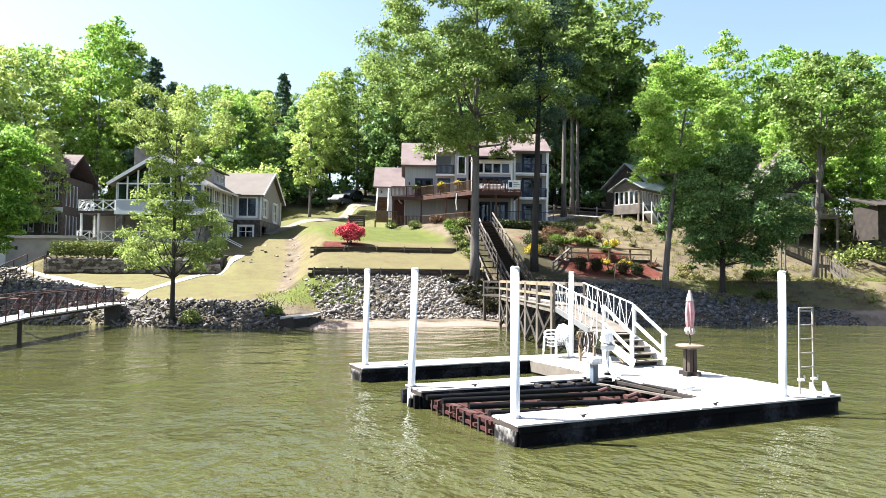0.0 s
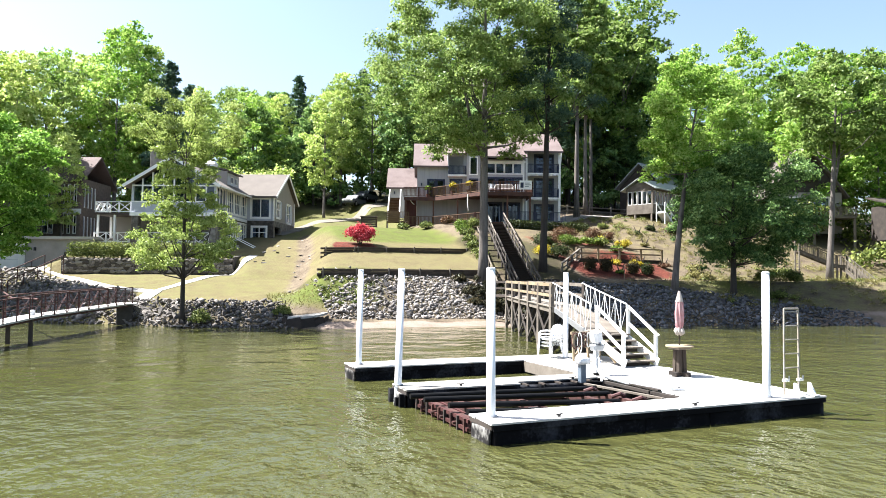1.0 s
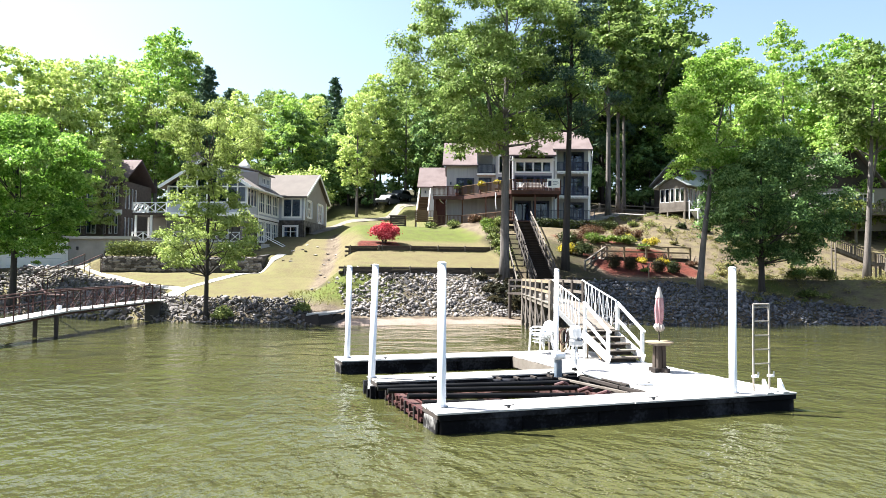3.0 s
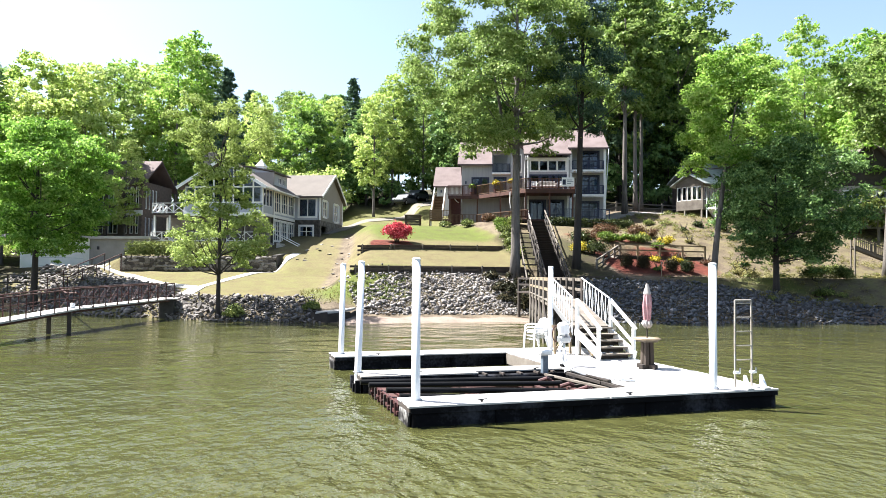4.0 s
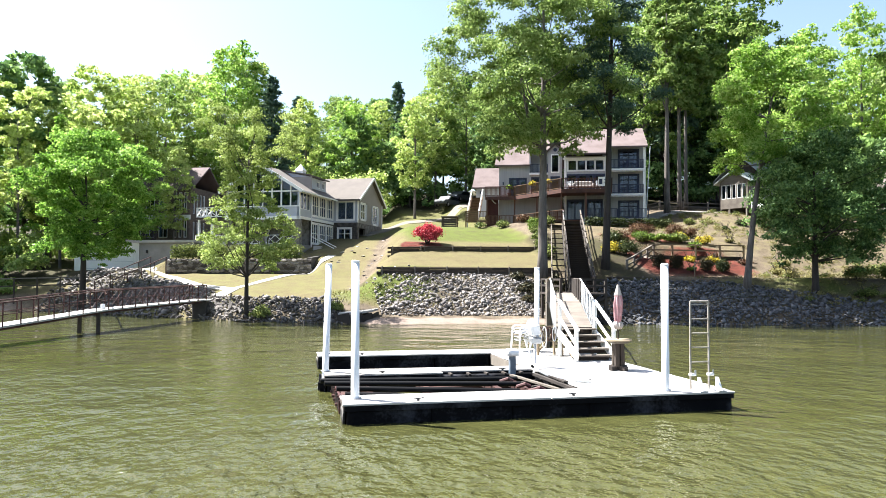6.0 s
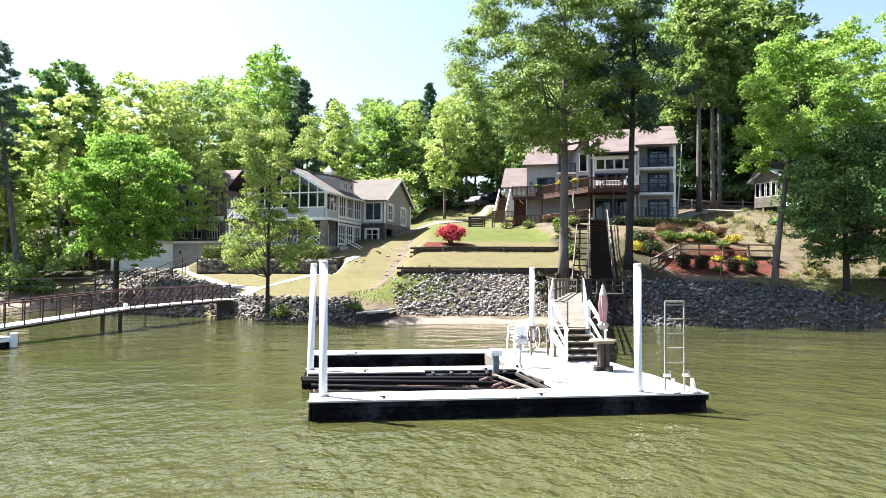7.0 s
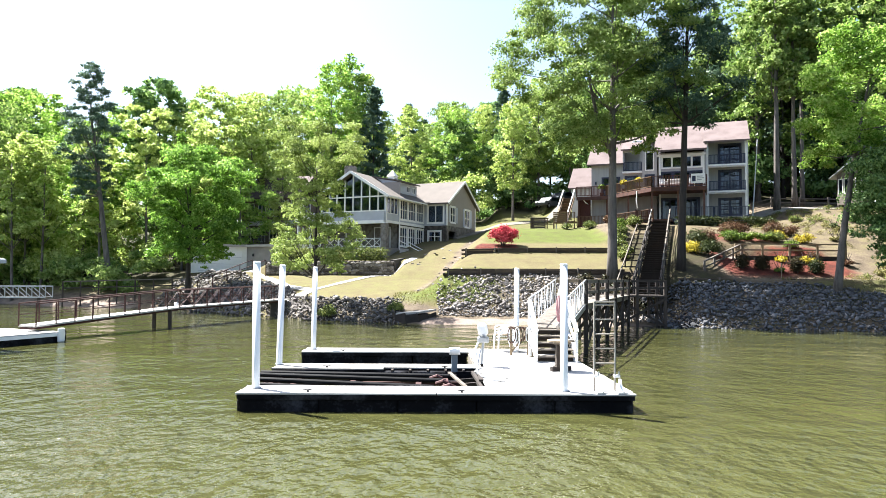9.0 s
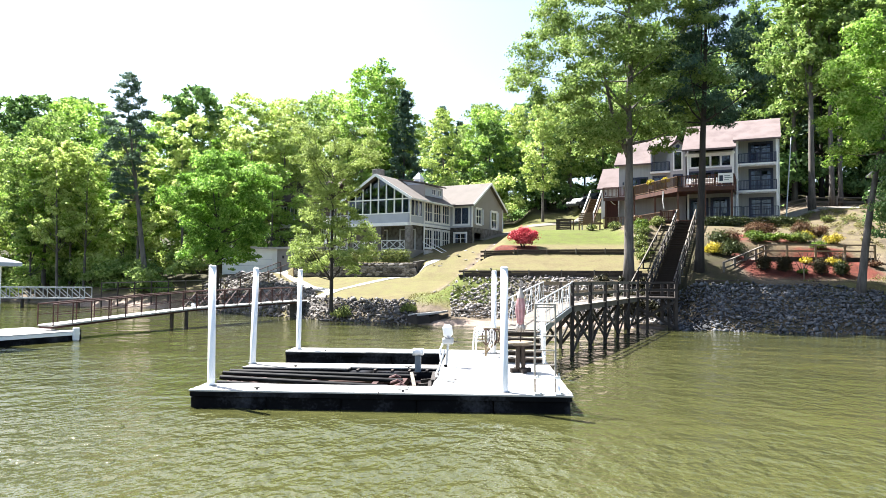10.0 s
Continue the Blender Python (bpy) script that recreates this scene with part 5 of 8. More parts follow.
def fixed_pier():
    p = place("wooden_pier", (13, 19, 0), "weathered wooden pier on braced posts with plank rails", "pier")
    a, b = Vector((9.6, 12.0, 1.95)), Vector((15.4, 26.4, 1.95))
    u = (b - a).normalized()
    side = Vector((u.y, -u.x, 0)).normalized()
    run = (b - a).length
    n = int(run / 0.3)
    mesh = part_mesh(box(fresh(), (-0.145, -0.72, -0.02), (0.145, 0.72, 0.02)))
    mesh.materials.append(WOOD_GREY)
    turn = math.atan2(u.y, u.x)
    for k in range(n):
        ob = mesh_part("plank", mesh, None, p)
        ob.matrix_basis = Matrix.Translation(a + u * (k + 0.5) * 0.3) @ Matrix.Rotation(turn, 4, "Z")
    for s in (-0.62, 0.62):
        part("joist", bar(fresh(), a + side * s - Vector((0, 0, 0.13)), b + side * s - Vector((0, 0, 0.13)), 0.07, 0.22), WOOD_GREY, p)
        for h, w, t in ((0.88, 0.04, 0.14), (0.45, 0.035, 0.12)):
            # left rail lighter than the right: the sun on it is in the colour
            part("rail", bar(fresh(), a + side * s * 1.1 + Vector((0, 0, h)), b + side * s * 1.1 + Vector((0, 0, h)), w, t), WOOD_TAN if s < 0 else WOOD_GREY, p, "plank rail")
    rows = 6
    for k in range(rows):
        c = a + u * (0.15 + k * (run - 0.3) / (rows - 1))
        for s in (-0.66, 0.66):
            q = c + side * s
            # right posts darker than the left, their shade put into the wood
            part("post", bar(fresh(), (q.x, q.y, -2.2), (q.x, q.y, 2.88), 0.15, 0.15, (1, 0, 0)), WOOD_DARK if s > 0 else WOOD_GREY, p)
        lo, hi = Vector((0, 0, 0.15)), Vector((0, 0, 1.7))
        part("cross_brace", bar(fresh(), c - side * 0.64 + lo - Vector((0, 0, c.z)), c + side * 0.64 + hi - Vector((0, 0, c.z)), 0.05, 0.13), WOOD_DARK, p)
        if k + 1 < rows:
            d = a + u * (0.15 + (k + 1) * (run - 0.3) / (rows - 1))
            for s in (-0.7, 0.7):
                p0, p1 = c + side * s, d + side * s
                part("side_brace", bar(fresh(), (p0.x, p0.y, 0.2), (p1.x, p1.y, 1.65), 0.05, 0.13), WOOD_DARK, p)
                part("side_brace", bar(fresh(), (p1.x, p1.y, 0.2), (p0.x, p0.y, 1.65), 0.045, 0.13), WOOD_DARK, p)
    # landing at the shore
    land_ob = part("landing", box(fresh(), (15.2, 26.3, 1.84), (18.4, 29.8, 1.96)), WOOD_DARK, p, "dark plank landing")
    for x, y in ((15.3, 26.4), (16.6, 26.4), (18.3, 26.4), (18.3, 28.0), (15.3, 29.6), (18.3, 29.6)):
        part("post", box(fresh(), (x - 0.08, y - 0.08, -0.8), (x + 0.08, y + 0.08, 2.85)), WOOD_DARK, land_ob)
    for h in (0.45, 0.85):
        part("rail", bar(fresh(), (16.2, 26.35, 1.95 + h), (18.35, 26.35, 1.95 + h), 0.04, 0.12), WOOD_DARK, land_ob)
        part("rail", bar(fresh(), (18.35, 26.35, 1.95 + h), (18.35, 29.6, 1.95 + h), 0.04, 0.12), WOOD_DARK, land_ob)
        part("rail", bar(fresh(), (15.25, 26.35, 1.95 + h), (15.25, 29.6, 1.95 + h), 0.04, 0.12), WOOD_DARK, land_ob)
    for p0, p1 in (((15.3, 26.33, 0.1), (18.3, 26.33, 1.75)), ((18.3, 26.32, 0.1), (15.3, 26.32, 1.75)), ((18.33, 26.4, 0.1), (18.33, 29.5, 1.75))):
        part("cross_brace", bar(fresh(), p0, p1, 0.05, 0.14), WOOD_DARK, land_ob)


fixed_pier()


def hill_stairs():
    """Long wooden stairs from the pier to the house, with bleached handrails."""
    s = place("hill_stairs", (21, 39, 4), "long dark wooden hillside stairs with bleached grey handrails", "stairs")
    a, b = Vector((18.2, 29.6, 1.96)), Vector((25.35, 48.4, 8.4))
    u = Vector((b.x - a.x, b.y - a.y, 0)).normalized()
    side = Vector((u.y, -u.x, 0))
    n = 38
    tm = part_mesh(box(fresh(), (-0.2, -0.75, -0.025), (0.2, 0.75, 0.025)))
    tm.materials.append(WOOD_DARK)
    rm = part_mesh(box(fresh(), (0.15, -0.73, -0.17), (0.18, 0.73, -0.026)))
    rm.materials.append(WOOD_DARK)
    turn = math.atan2(u.y, u.x)
    for k in range(n):
        q = a.lerp(b, (k + 0.5) / n)
        for nm, me in (("tread", tm), ("riser", rm)):
            ob = mesh_part(nm, me, None, s)
            ob.matrix_basis = Matrix.Translation(q) @ Matrix.Rotation(turn, 4, "Z")
    rng = np.random.default_rng(4)
    flights = 5
    for e in (-0.82, 0.82):
        part("stringer", bar(fresh(), a + side * e - Vector((0, 0, 0.08)), b + side * e - Vector((0, 0, 0.08)), 0.06, 0.3), WOOD_DARK, s)
        for k in range(flights):
            p0, p1 = a.lerp(b, k / flights) + side * e, a.lerp(b, (k + 1) / flights) + side * e
            wob = rng.uniform(-0.08, 0.08)
            mat = WOOD_DARK if k < 1 or (k < 3 and e < 0) else WOOD_GREY if k < 4 or e > 0 else BOARD_OLD
            part("handrail", bar(fresh(), p0 + Vector((0, 0, 0.95 + wob)), p1 + Vector((0, 0, 0.95 + wob)), 0.09, 0.12), mat, s, "bleached handrail")
            part("mid_rail", bar(fresh(), p0 + Vector((0, 0, 0.5)), p1 + Vector((0, 0, 0.5)), 0.04, 0.1), WOOD_DARK, s)
            for q in (p0.lerp(p1, 0.03), p0.lerp(p1, 0.5)):
                part("post", bar(fresh(), (q.x, q.y, min(q.z - 0.3, ground_z(q.x, q.y) - 0.2)), q + Vector((0, 0, 1.05)), 0.1, 0.1, (1, 0, 0)), WOOD_GREY if k % 2 else WOOD_DARK, s)
    # inclined tramway beside the stairs
    t = place("hill_tram", (19.5, 40, 4), "inclined wooden tram track with bleached rails beside the stairs", "tram track")
    ta, tb = Vector((17.15, 31.2, 2.7)), Vector((23.5, 47.6, 8.1))
    for e in (-0.5, 0.5):
        part("rail", bar(fresh(), ta + side * e, tb + side * e, 0.07, 0.11), WOOD_GREY if e < 0 else WOOD_DARK, t, "weathered rail")
        for k in range(7):
            q = ta.lerp(tb, (k + 0.3) / 7) + side * e
            part("post", bar(fresh(), (q.x, q.y, min(q.z - 0.2, ground_z(q.x, q.y) - 0.2)), q, 0.1, 0.1, (1, 0, 0)), WOOD_DARK, t)
    for k in range(11):
        q = ta.lerp(tb, (k + 0.5) / 11) - Vector((0, 0, 0.1))
        part("tie", bar(fresh(), q - side * 0.5, q + side * 0.5, 0.12, 0.07), WOOD_DARK, t)
    c = thing("tram_car", (23.55, 47.9, 8.15), "red wooden tram car at the head of the track", "tram car", rz=-22)
    part("floor", box(fresh(), (-0.6, -0.6, 0.12), (0.6, 0.6, 0.2)), DECK_RED, c)
    for x in (-0.58, 0.58):
        rail_set(c, RUST_RED, "red side railing", (x, -0.58, 0.2), (x, 0.58, 0.2), 0.9, gap=0.2)
    rail_set(c, RUST_RED, "red back railing", (-0.58, 0.58, 0.2), (0.58, 0.58, 0.2), 0.9, gap=0.2)
    part("bench", box(fresh(), (-0.5, 0.1, 0.5), (0.5, 0.5, 0.56)), RUST_RED, c)
    for y in (-0.5, 0.5):
        part("wheel_beam", box(fresh(), (-0.55, y - 0.05, 0.0), (0.55, y + 0.05, 0.12)), WOOD_DARK, c)


hill_stairs()


# ---- the white house on the hill ----
HZ = 8.9          # its ground floor
H1, H2 = 11.75, 14.4


def white_house():
    h = thing("lake_house", (22.5, 55.62, 0), "pale grey three-storey lake house with pink roofs and red decks", "house", rz=-22.0)
    E = Vector((1, 0, 0))

    def block(x0, x1, y0, y1, z0, z1, openings=(), mat=SIDING_PALE):
        front = Face((x0, y0, 0), E)
        part("wall", front.wall(x1 - x0, z0, z1, openings), mat, h)
        t = front.thick
        for bm in (box(fresh(), (x0, y0 + t, z0), (x0 + t, y1, z1)), box(fresh(), (x1 - t, y0 + t, z0), (x1, y1, z1)), box(fresh(), (x0 + t, y1 - t, z0), (x1 - t, y1, z1))):
            part("wall", bm, mat, h)
        return front

    def floors(x0, x1, y0, y1, *zs):
        for z in zs:
            part("floor_slab", box(fresh(), (x0 + 0.21, y0 + 0.21, z - 0.2), (x1 - 0.21, y1 - 0.21, z)), WOOD_GREY, h)

    # right wing with recessed balconies
    x0, x1, y0, y1 = 9.3, 13.05, 2.6, 10.0
    doors = [(1.2, 3.2, z, z + 2.1) for z in (HZ + 0.05, H1 + 0.05, H2 + 0.05)]
    f = block(x0, x1, y0, y1, HZ - 0.9, 17.0, doors)
    floors(x0, x1, y0, y1, H1, H2, HZ)
    for d in doors:
        f.window(h, *d, cols=2, rows=4, frame=FRAME_DARK, name="french_door", w=0.14, trim=FRAME_DARK, label="dark blue french doors")
    for z in (H1, H2):
        slab = part("balcony", box(fresh(), (x0, y0 - 1.35, z - 0.16), (x1, y0 - 0.003, z)), WHITE, h, "white balcony floor")
        stub = part_mesh(box(fresh(), (0, y0 - 1.39, z - 0.32), (0.06, y0 - 1.20, z - 0.163)))
        stub.materials.append(WHITE)
        for k in range(26):
            mesh_part("joist_end", stub, None, slab).matrix_basis = Matrix.Translation((x0 + 0.08 + k * (x1 - x0 - 0.2) / 25, 0, 0))
        rail_set(h, FRAME_DARK, "dark blue railing", (x0 + 0.25, y0 - 1.3, z), (x1 - 0.2, y0 - 1.3, z), 0.95, every=1.8)
        rail_set(h, FRAME_DARK, "dark blue railing", (x1 - 0.06, y0 - 1.25, z), (x1 - 0.06, y0 - 0.05, z), 0.95)
    part("corner_wall", box(fresh(), (x0, y0 - 1.35, HZ - 0.6), (x0 + 0.2, y0 - 0.003, 16.9)), WHITE, h)
    for z0, z1 in ((HZ - 0.4, H1 - 0.17), (H1, H2 - 0.17), (H2, 16.75)):
        part("post", box(fresh(), (x1 - 0.2, y0 - 1.33, z0), (x1, y0 - 1.13, z1)), WHITE, h)
    part("downspout", tube(fresh(), [(x1 + 0.06, y0 - 1.1, 16.6), (x1 + 0.06, y0 - 1.0, 12.2), (x1 + 0.06, y0 - 0.9, HZ + 0.3)], 0.05, 8), WHITE, h)
    for z in (HZ + 1.75, H1 + 1.75):
        part("wall_lamp", box(fresh(), (x1 - 0.62, y0 - 0.14, z), (x1 - 0.46, y0 - 0.002, z + 0.3), 0.02), FRAME_DARK, h, "small black wall lamp")
    part("roof", gable_roof(fresh(), (x0, y0 - 1.35), E, x1 - x0, 8.9, 16.75, 2.6, 0.35, 0.25), ROOF_PINK, h, "pink shingle roof")
    for bm, sx in ((fresh(), x1 - 0.2), (fresh(), x0)):
        poly(bm, [(sx, y0, 16.98), (sx, y1 - 0.05, 16.98), (sx, y0 + 3.1, 19.2)], (0.2, 0, 0))
        part("gable_wall", bm, SIDING_PALE, h)

    # main block with the window band
    x0, x1, y0, y1 = 4.75, 9.3, 1.1, 10.0
    band = [(0.35 + 0.95 * k, 1.25 + 0.95 * k, 14.25, 15.35) for k in range(4)]
    upper = [(0.3, 1.25, H1 + 0.05, 13.75), (1.45, 2.35, H1 + 0.05, 13.75), (2.5, 3.0, 12.4, 13.75), (3.2, 4.1, H1 + 0.05, 13.75)]
    lower = [(0.25, 1.9, HZ + 0.05, HZ + 2.15), (2.3, 3.85, HZ + 0.05, HZ + 2.15)]
    f = block(x0, x1 - 0.003, y0, y1, HZ - 0.9, 15.75, band + upper + lower)
    floors(x0, x1, y0, y1, H1, H2 - 0.3, HZ)
    for d in band:
        f.window(h, *d, frame=WHITE, trim=WHITE, w=0.06)
    for d in upper:
        f.window(h, *d, rows=3 if d[2] < 12 else 1, frame=FRAME_DARK, w=0.09, trim=FRAME_DARK, name="french_door")
    for d in lower:
        f.window(h, *d, cols=2, frame=FRAME_DARK, w=0.12, trim=FRAME_DARK, name="french_door", label="dark framed french doors")
    for s in (0.02, 4.2):
        part("corner_post", f.slab(fresh(), s, s + 0.18, HZ, 15.7, 0.003, 0.07), WHITE, h)
    for s in (0.11, 4.12):
        part("wall_lamp", f.slab(fresh(), s - 0.06, s + 0.08, 13.2, 13.5, 0.072, 0.2), FRAME_DARK, h)
    part("fascia", f.slab(fresh(), -0.2, 4.5, 15.42, 15.62, 0.003, 0.06), WHITE, h)
    part("roof", gable_roof(fresh(), (x0 - 0.3, y0 - 0.6), E, x1 - x0 + 0.25, 9.2, 15.95, 3.1, 0.25, 0.1), ROOF_PINK, h, "pink shingle roof")
    part("gable_wall", poly(fresh(), [(x0, y0, 15.74), (x0, y1, 15.74), (x0, y0 + 4.2, 18.8)], (0.2, 0, 0)), SIDING_PALE, h)
    part("gable_wall", poly(fresh(), [(x1 - 0.21, y0, 15.74), (x1 - 0.21, y1, 15.74), (x1 - 0.21, y0 + 4.2, 18.8)], (0.2, 0, 0)), SIDING_PALE, h)

    # narrow tower with an arched window under a small gable
    x0, x1, y0, y1 = 3.0, 4.5, 2.4, 7.0
    f = block(x0, x1, y0, y1, HZ - 0.9, 16.6, [(0.4, 1.1, 14.35, 16.15), (0.35, 1.15, H1 + 0.05, 13.75)])
    f.window(h, 0.4, 1.1, 14.35, 16.15, rows=3, frame=FRAME_DARK, trim=WHITE, w=0.05)
    f.window(h, 0.35, 1.15, H1 + 0.05, 13.75, rows=2, frame=FRAME_DARK, trim=FRAME_DARK)
    bm = fresh()
    poly(bm, [(x0, y0, 16.6), (x1, y0, 16.6), ((x0 + x1) / 2, y0, 17.25)], (0, 0.2, 0))
    part("gable_wall", bm, SIDING_PALE, h)
    bm = tube(fresh(), [((x0 + x1) / 2, y0 - 0.03, 16.75), ((x0 + x1) / 2, y0 - 0.002, 16.75)], 0.2, 16)
    part("round_vent", bm, FRAME_DARK, h, "small dark round vent")
    bm = fresh()
    for a, b in (((x0 - 0.2, 16.5), ((x0 + x1) / 2, 17.3)), ((x1 + 0.2, 16.5), ((x0 + x1) / 2, 17.3))):
        poly(bm, [(a[0], y0 - 0.3, a[1]), (b[0], y0 - 0.3, b[1]), (b[0], y1, b[1]), (a[0], y1, a[1])], (0, 0, 0.14))
    part("roof", bm, ROOF_PINK, h)

    # upper recessed balcony between tower and side wing
    x0, x1, y0, y1 = 0.95, 3.0, 2.9, 9.0
    f = block(x0, x1 - 0.003, y0, y1, HZ - 0.9, 16.6, [(0.15, 1.7, 14.35, 16.35), (0.3, 1.5, H1 + 0.05, 13.75)])
    f.window(h, 0.3, 1.5, H1 + 0.05, 13.75, cols=2, frame=FRAME_DARK, trim=FRAME_DARK, name="french_door")
    part("recess_wall", box(fresh(), (x0 + 0.21, y0 + 1.5, 14.3), (x1 - 0.21, y0 + 1.6, 16.6)), SIDING_GREY, h)
    slab = part("balcony", box(fresh(), (x0, y0 - 0.35, 14.1), (x1, y0 + 1.45, 14.3)), WHITE, h, "white balcony floor")
    rail_set(h, FRAME_DARK, "dark railing", (x0 + 0.1, y0 - 0.25, 14.3), (x1 - 0.1, y0 - 0.25, 14.3), 0.95)
    part("roof", poly(fresh(), [(x0 - 0.15, y0 - 0.5, 16.5), (x1 + 0.15, y0 - 0.5, 16.5), (x1 + 0.15, y0 + 4.5, 18.7), (x0 - 0.15, y0 + 4.5, 18.7)], (0, 0, 0.16)), ROOF_PINK, h, "pink shingle roof")

    # side wing
    x0, x1, y0, y1 = -2.4, 0.95, 3.2, 10.8
    f = block(x0, x1 - 0.003, y0, y1, HZ - 0.9, 15.3, [(1.2, 2.0, H1 + 0.05, 13.75), (2.15, 2.95, H1 + 0.05, 13.75)])
    floors(x0, x1, y0, y1, H1)
    for a, b in ((1.2, 2.0), (2.15, 2.95)):
        f.window(h, a, b, H1 + 0.05, 13.75, rows=3, frame=FRAME_DARK, trim=FRAME_DARK, name="french_door", w=0.1)
    part("wall_lamp", f.slab(fresh(), 0.4, 0.55, 13.1, 13.4, 0.003, 0.14), FRAME_DARK, h)
    part("roof", gable_roof(fresh(), (x0 - 0.2, y0), E, x1 - x0 + 0.1, 7.6, 15.4, 2.9, 0.4, 0.25), ROOF_PINK, h, "pink shingle roof")
    part("gable_wall", poly(fresh(), [(x0, y0, 15.29), (x0, y1, 15.29), (x0, y0 + 3.8, 18.15)], (0.2, 0, 0)), SIDING_PALE, h)

    # low end wing
    x0, x1, y0, y1 = -5.7, -2.4, 9.6, 15.8
    f = block(x0, x1, y0, y1, HZ - 0.9, 13.7)
    part("roof", gable_roof(fresh(), (x0 - 0.2, y0), E, x1 - x0 + 0.1, 6.2, 13.8, 2.5, 0.4, 0.25), ROOF_PINK, h, "pink shingle roof")
    part("gable_wall", poly(fresh(), [(x0, y0, 13.69), (x0, y1, 13.69), (x0, y0 + 3.1, 16.15)], (0.2, 0, 0)), SIDING_PALE, h)
    part("wall_lamp", f.slab(fresh(), 0.45, 0.6, 12.9, 13.2, 0.003, 0.14), FRAME_DARK, h)

    # skylight on the main roof
    part("skylight", box(fresh(), (1.8, 5.0, 17.6), (2.7, 5.8, 18.0), 0.03), PVC, h, "small white roof skylight")

    # upper deck
    zf = H1 - 0.05
    edge = [Vector((-3.8, 1.9, zf)), Vector((-0.6, 1.9, zf)), Vector((4.4, -3.8, zf)), Vector((9.3, -3.6, zf)), Vector((9.3, 0.9, zf))]
    floor_pts = [(-3.8, 3.19, zf), *edge[:4], (9.3, 1.09, zf), (4.74, 1.09, zf), (4.6, 2.39, zf), (2.98, 2.39, zf), (2.9, 2.89, zf), (0.97, 2.89, zf), (0.9, 3.19, zf)]
    deck = part("deck", poly(fresh(), [(p[0], p[1], zf - 0.14) for p in floor_pts], (0, 0, 0.14)), DECK_RED, h, "red-brown stained wooden deck")
    for k, (a, b) in enumerate(zip(edge, edge[1:])):
        part("rim_board", bar(fresh(), a + Vector((0, 0, -0.24)), b + Vector((0, 0, -0.24)), 0.07, 0.30), DECK_RED, deck)
        rail_set(h, DECK_RED if k != 1 else DECK_BROWN, "wooden deck railing with upright balusters", a, b, 1.05, 0.1, 0.14, 0.05)
    for x, y, zb in ((-3.6, 2.1, 7.8), (-0.6, 2.1, 7.8), (1.9, -0.7, 7.8), (4.4, -3.5, 7.8), (6.8, -3.4, 7.8), (9.1, -3.3, 7.8)):
        part("deck_post", box(fresh(), (x - 0.08, y - 0.08, zb), (x + 0.08, y + 0.08, zf - 0.15)), DECK_RED, deck)
    part("drain_pipe", tube(fresh(), [(2.9, -2.2, zf - 0.1), (2.85, -2.2, 10.6), (2.95, -2.2, 9.9)], 0.05, 8), WHITE, deck, "white drain pipe")
    part("drain_pipe", tube(fresh(), [(-3.2, 2.2, zf - 0.2), (-2.9, 2.4, 11.1), (-2.45, 2.9, 10.8), (-2.4, 3.1, 8.4)], 0.05, 8), WHITE, deck, "white drain pipe")

    # brick wall and store under the deck
    part("brick_wall", box(fresh(), (-3.75, 2.6, 7.8), (-2.45, 3.0, zf - 0.16)), BRICK_RED, h, "dark red brick wall under the deck")

    # lower deck with its railing
    zl = 8.55
    low_edge = [Vector((-3.7, 1.7, zl)), Vector((-0.7, 1.6, zl)), Vector((4.0, -3.9, zl)), Vector((4.6, -4.6, zl))]
    pts = [(-3.7, 3.18, zl), *low_edge, (6.3, -4.6, zl), (6.4, 1.08, zl), (4.6, 2.38, zl), (2.9, 2.88, zl), (0.9, 3.18, zl)]
    low = part("lower_deck", poly(fresh(), [(p[0], p[1], zl - 0.2) for p in pts], (0, 0, 0.2)), DECK_RED, h, "red-brown lower wooden deck")
    for a, b in zip(low_edge, low_edge[1:]):
        rail_set(h, DECK_BROWN, "brown wooden railing", a, b, 1.0, 0.1, 0.14, 0.05)
    for x, y in ((-3.6, 1.8), (-0.7, 1.7), (1.7, -1.1), (4.0, -3.8)):
        part("deck_post", box(fresh(), (x - 0.07, y - 0.07, 7.0), (x + 0.07, y + 0.07, zl - 0.2)), DECK_RED, low)

    # patio and its railing before the ground floor
    pat = part("patio", box(fresh(), (6.41, -2.2, 7.6), (13.05, 1.09, HZ - 0.05)), CONCRETE, h, "concrete patio")
    rail_set(h, FRAME_DARK, "dark railing", (6.5, -2.05, HZ - 0.05), (9.9, -2.05, HZ - 0.05), 1.0)
    rail_set(h, FRAME_DARK, "dark railing", (10.0, -1.8, HZ - 0.05), (13.0, -1.6, HZ - 0.05), 1.0)
    return h


white_house()


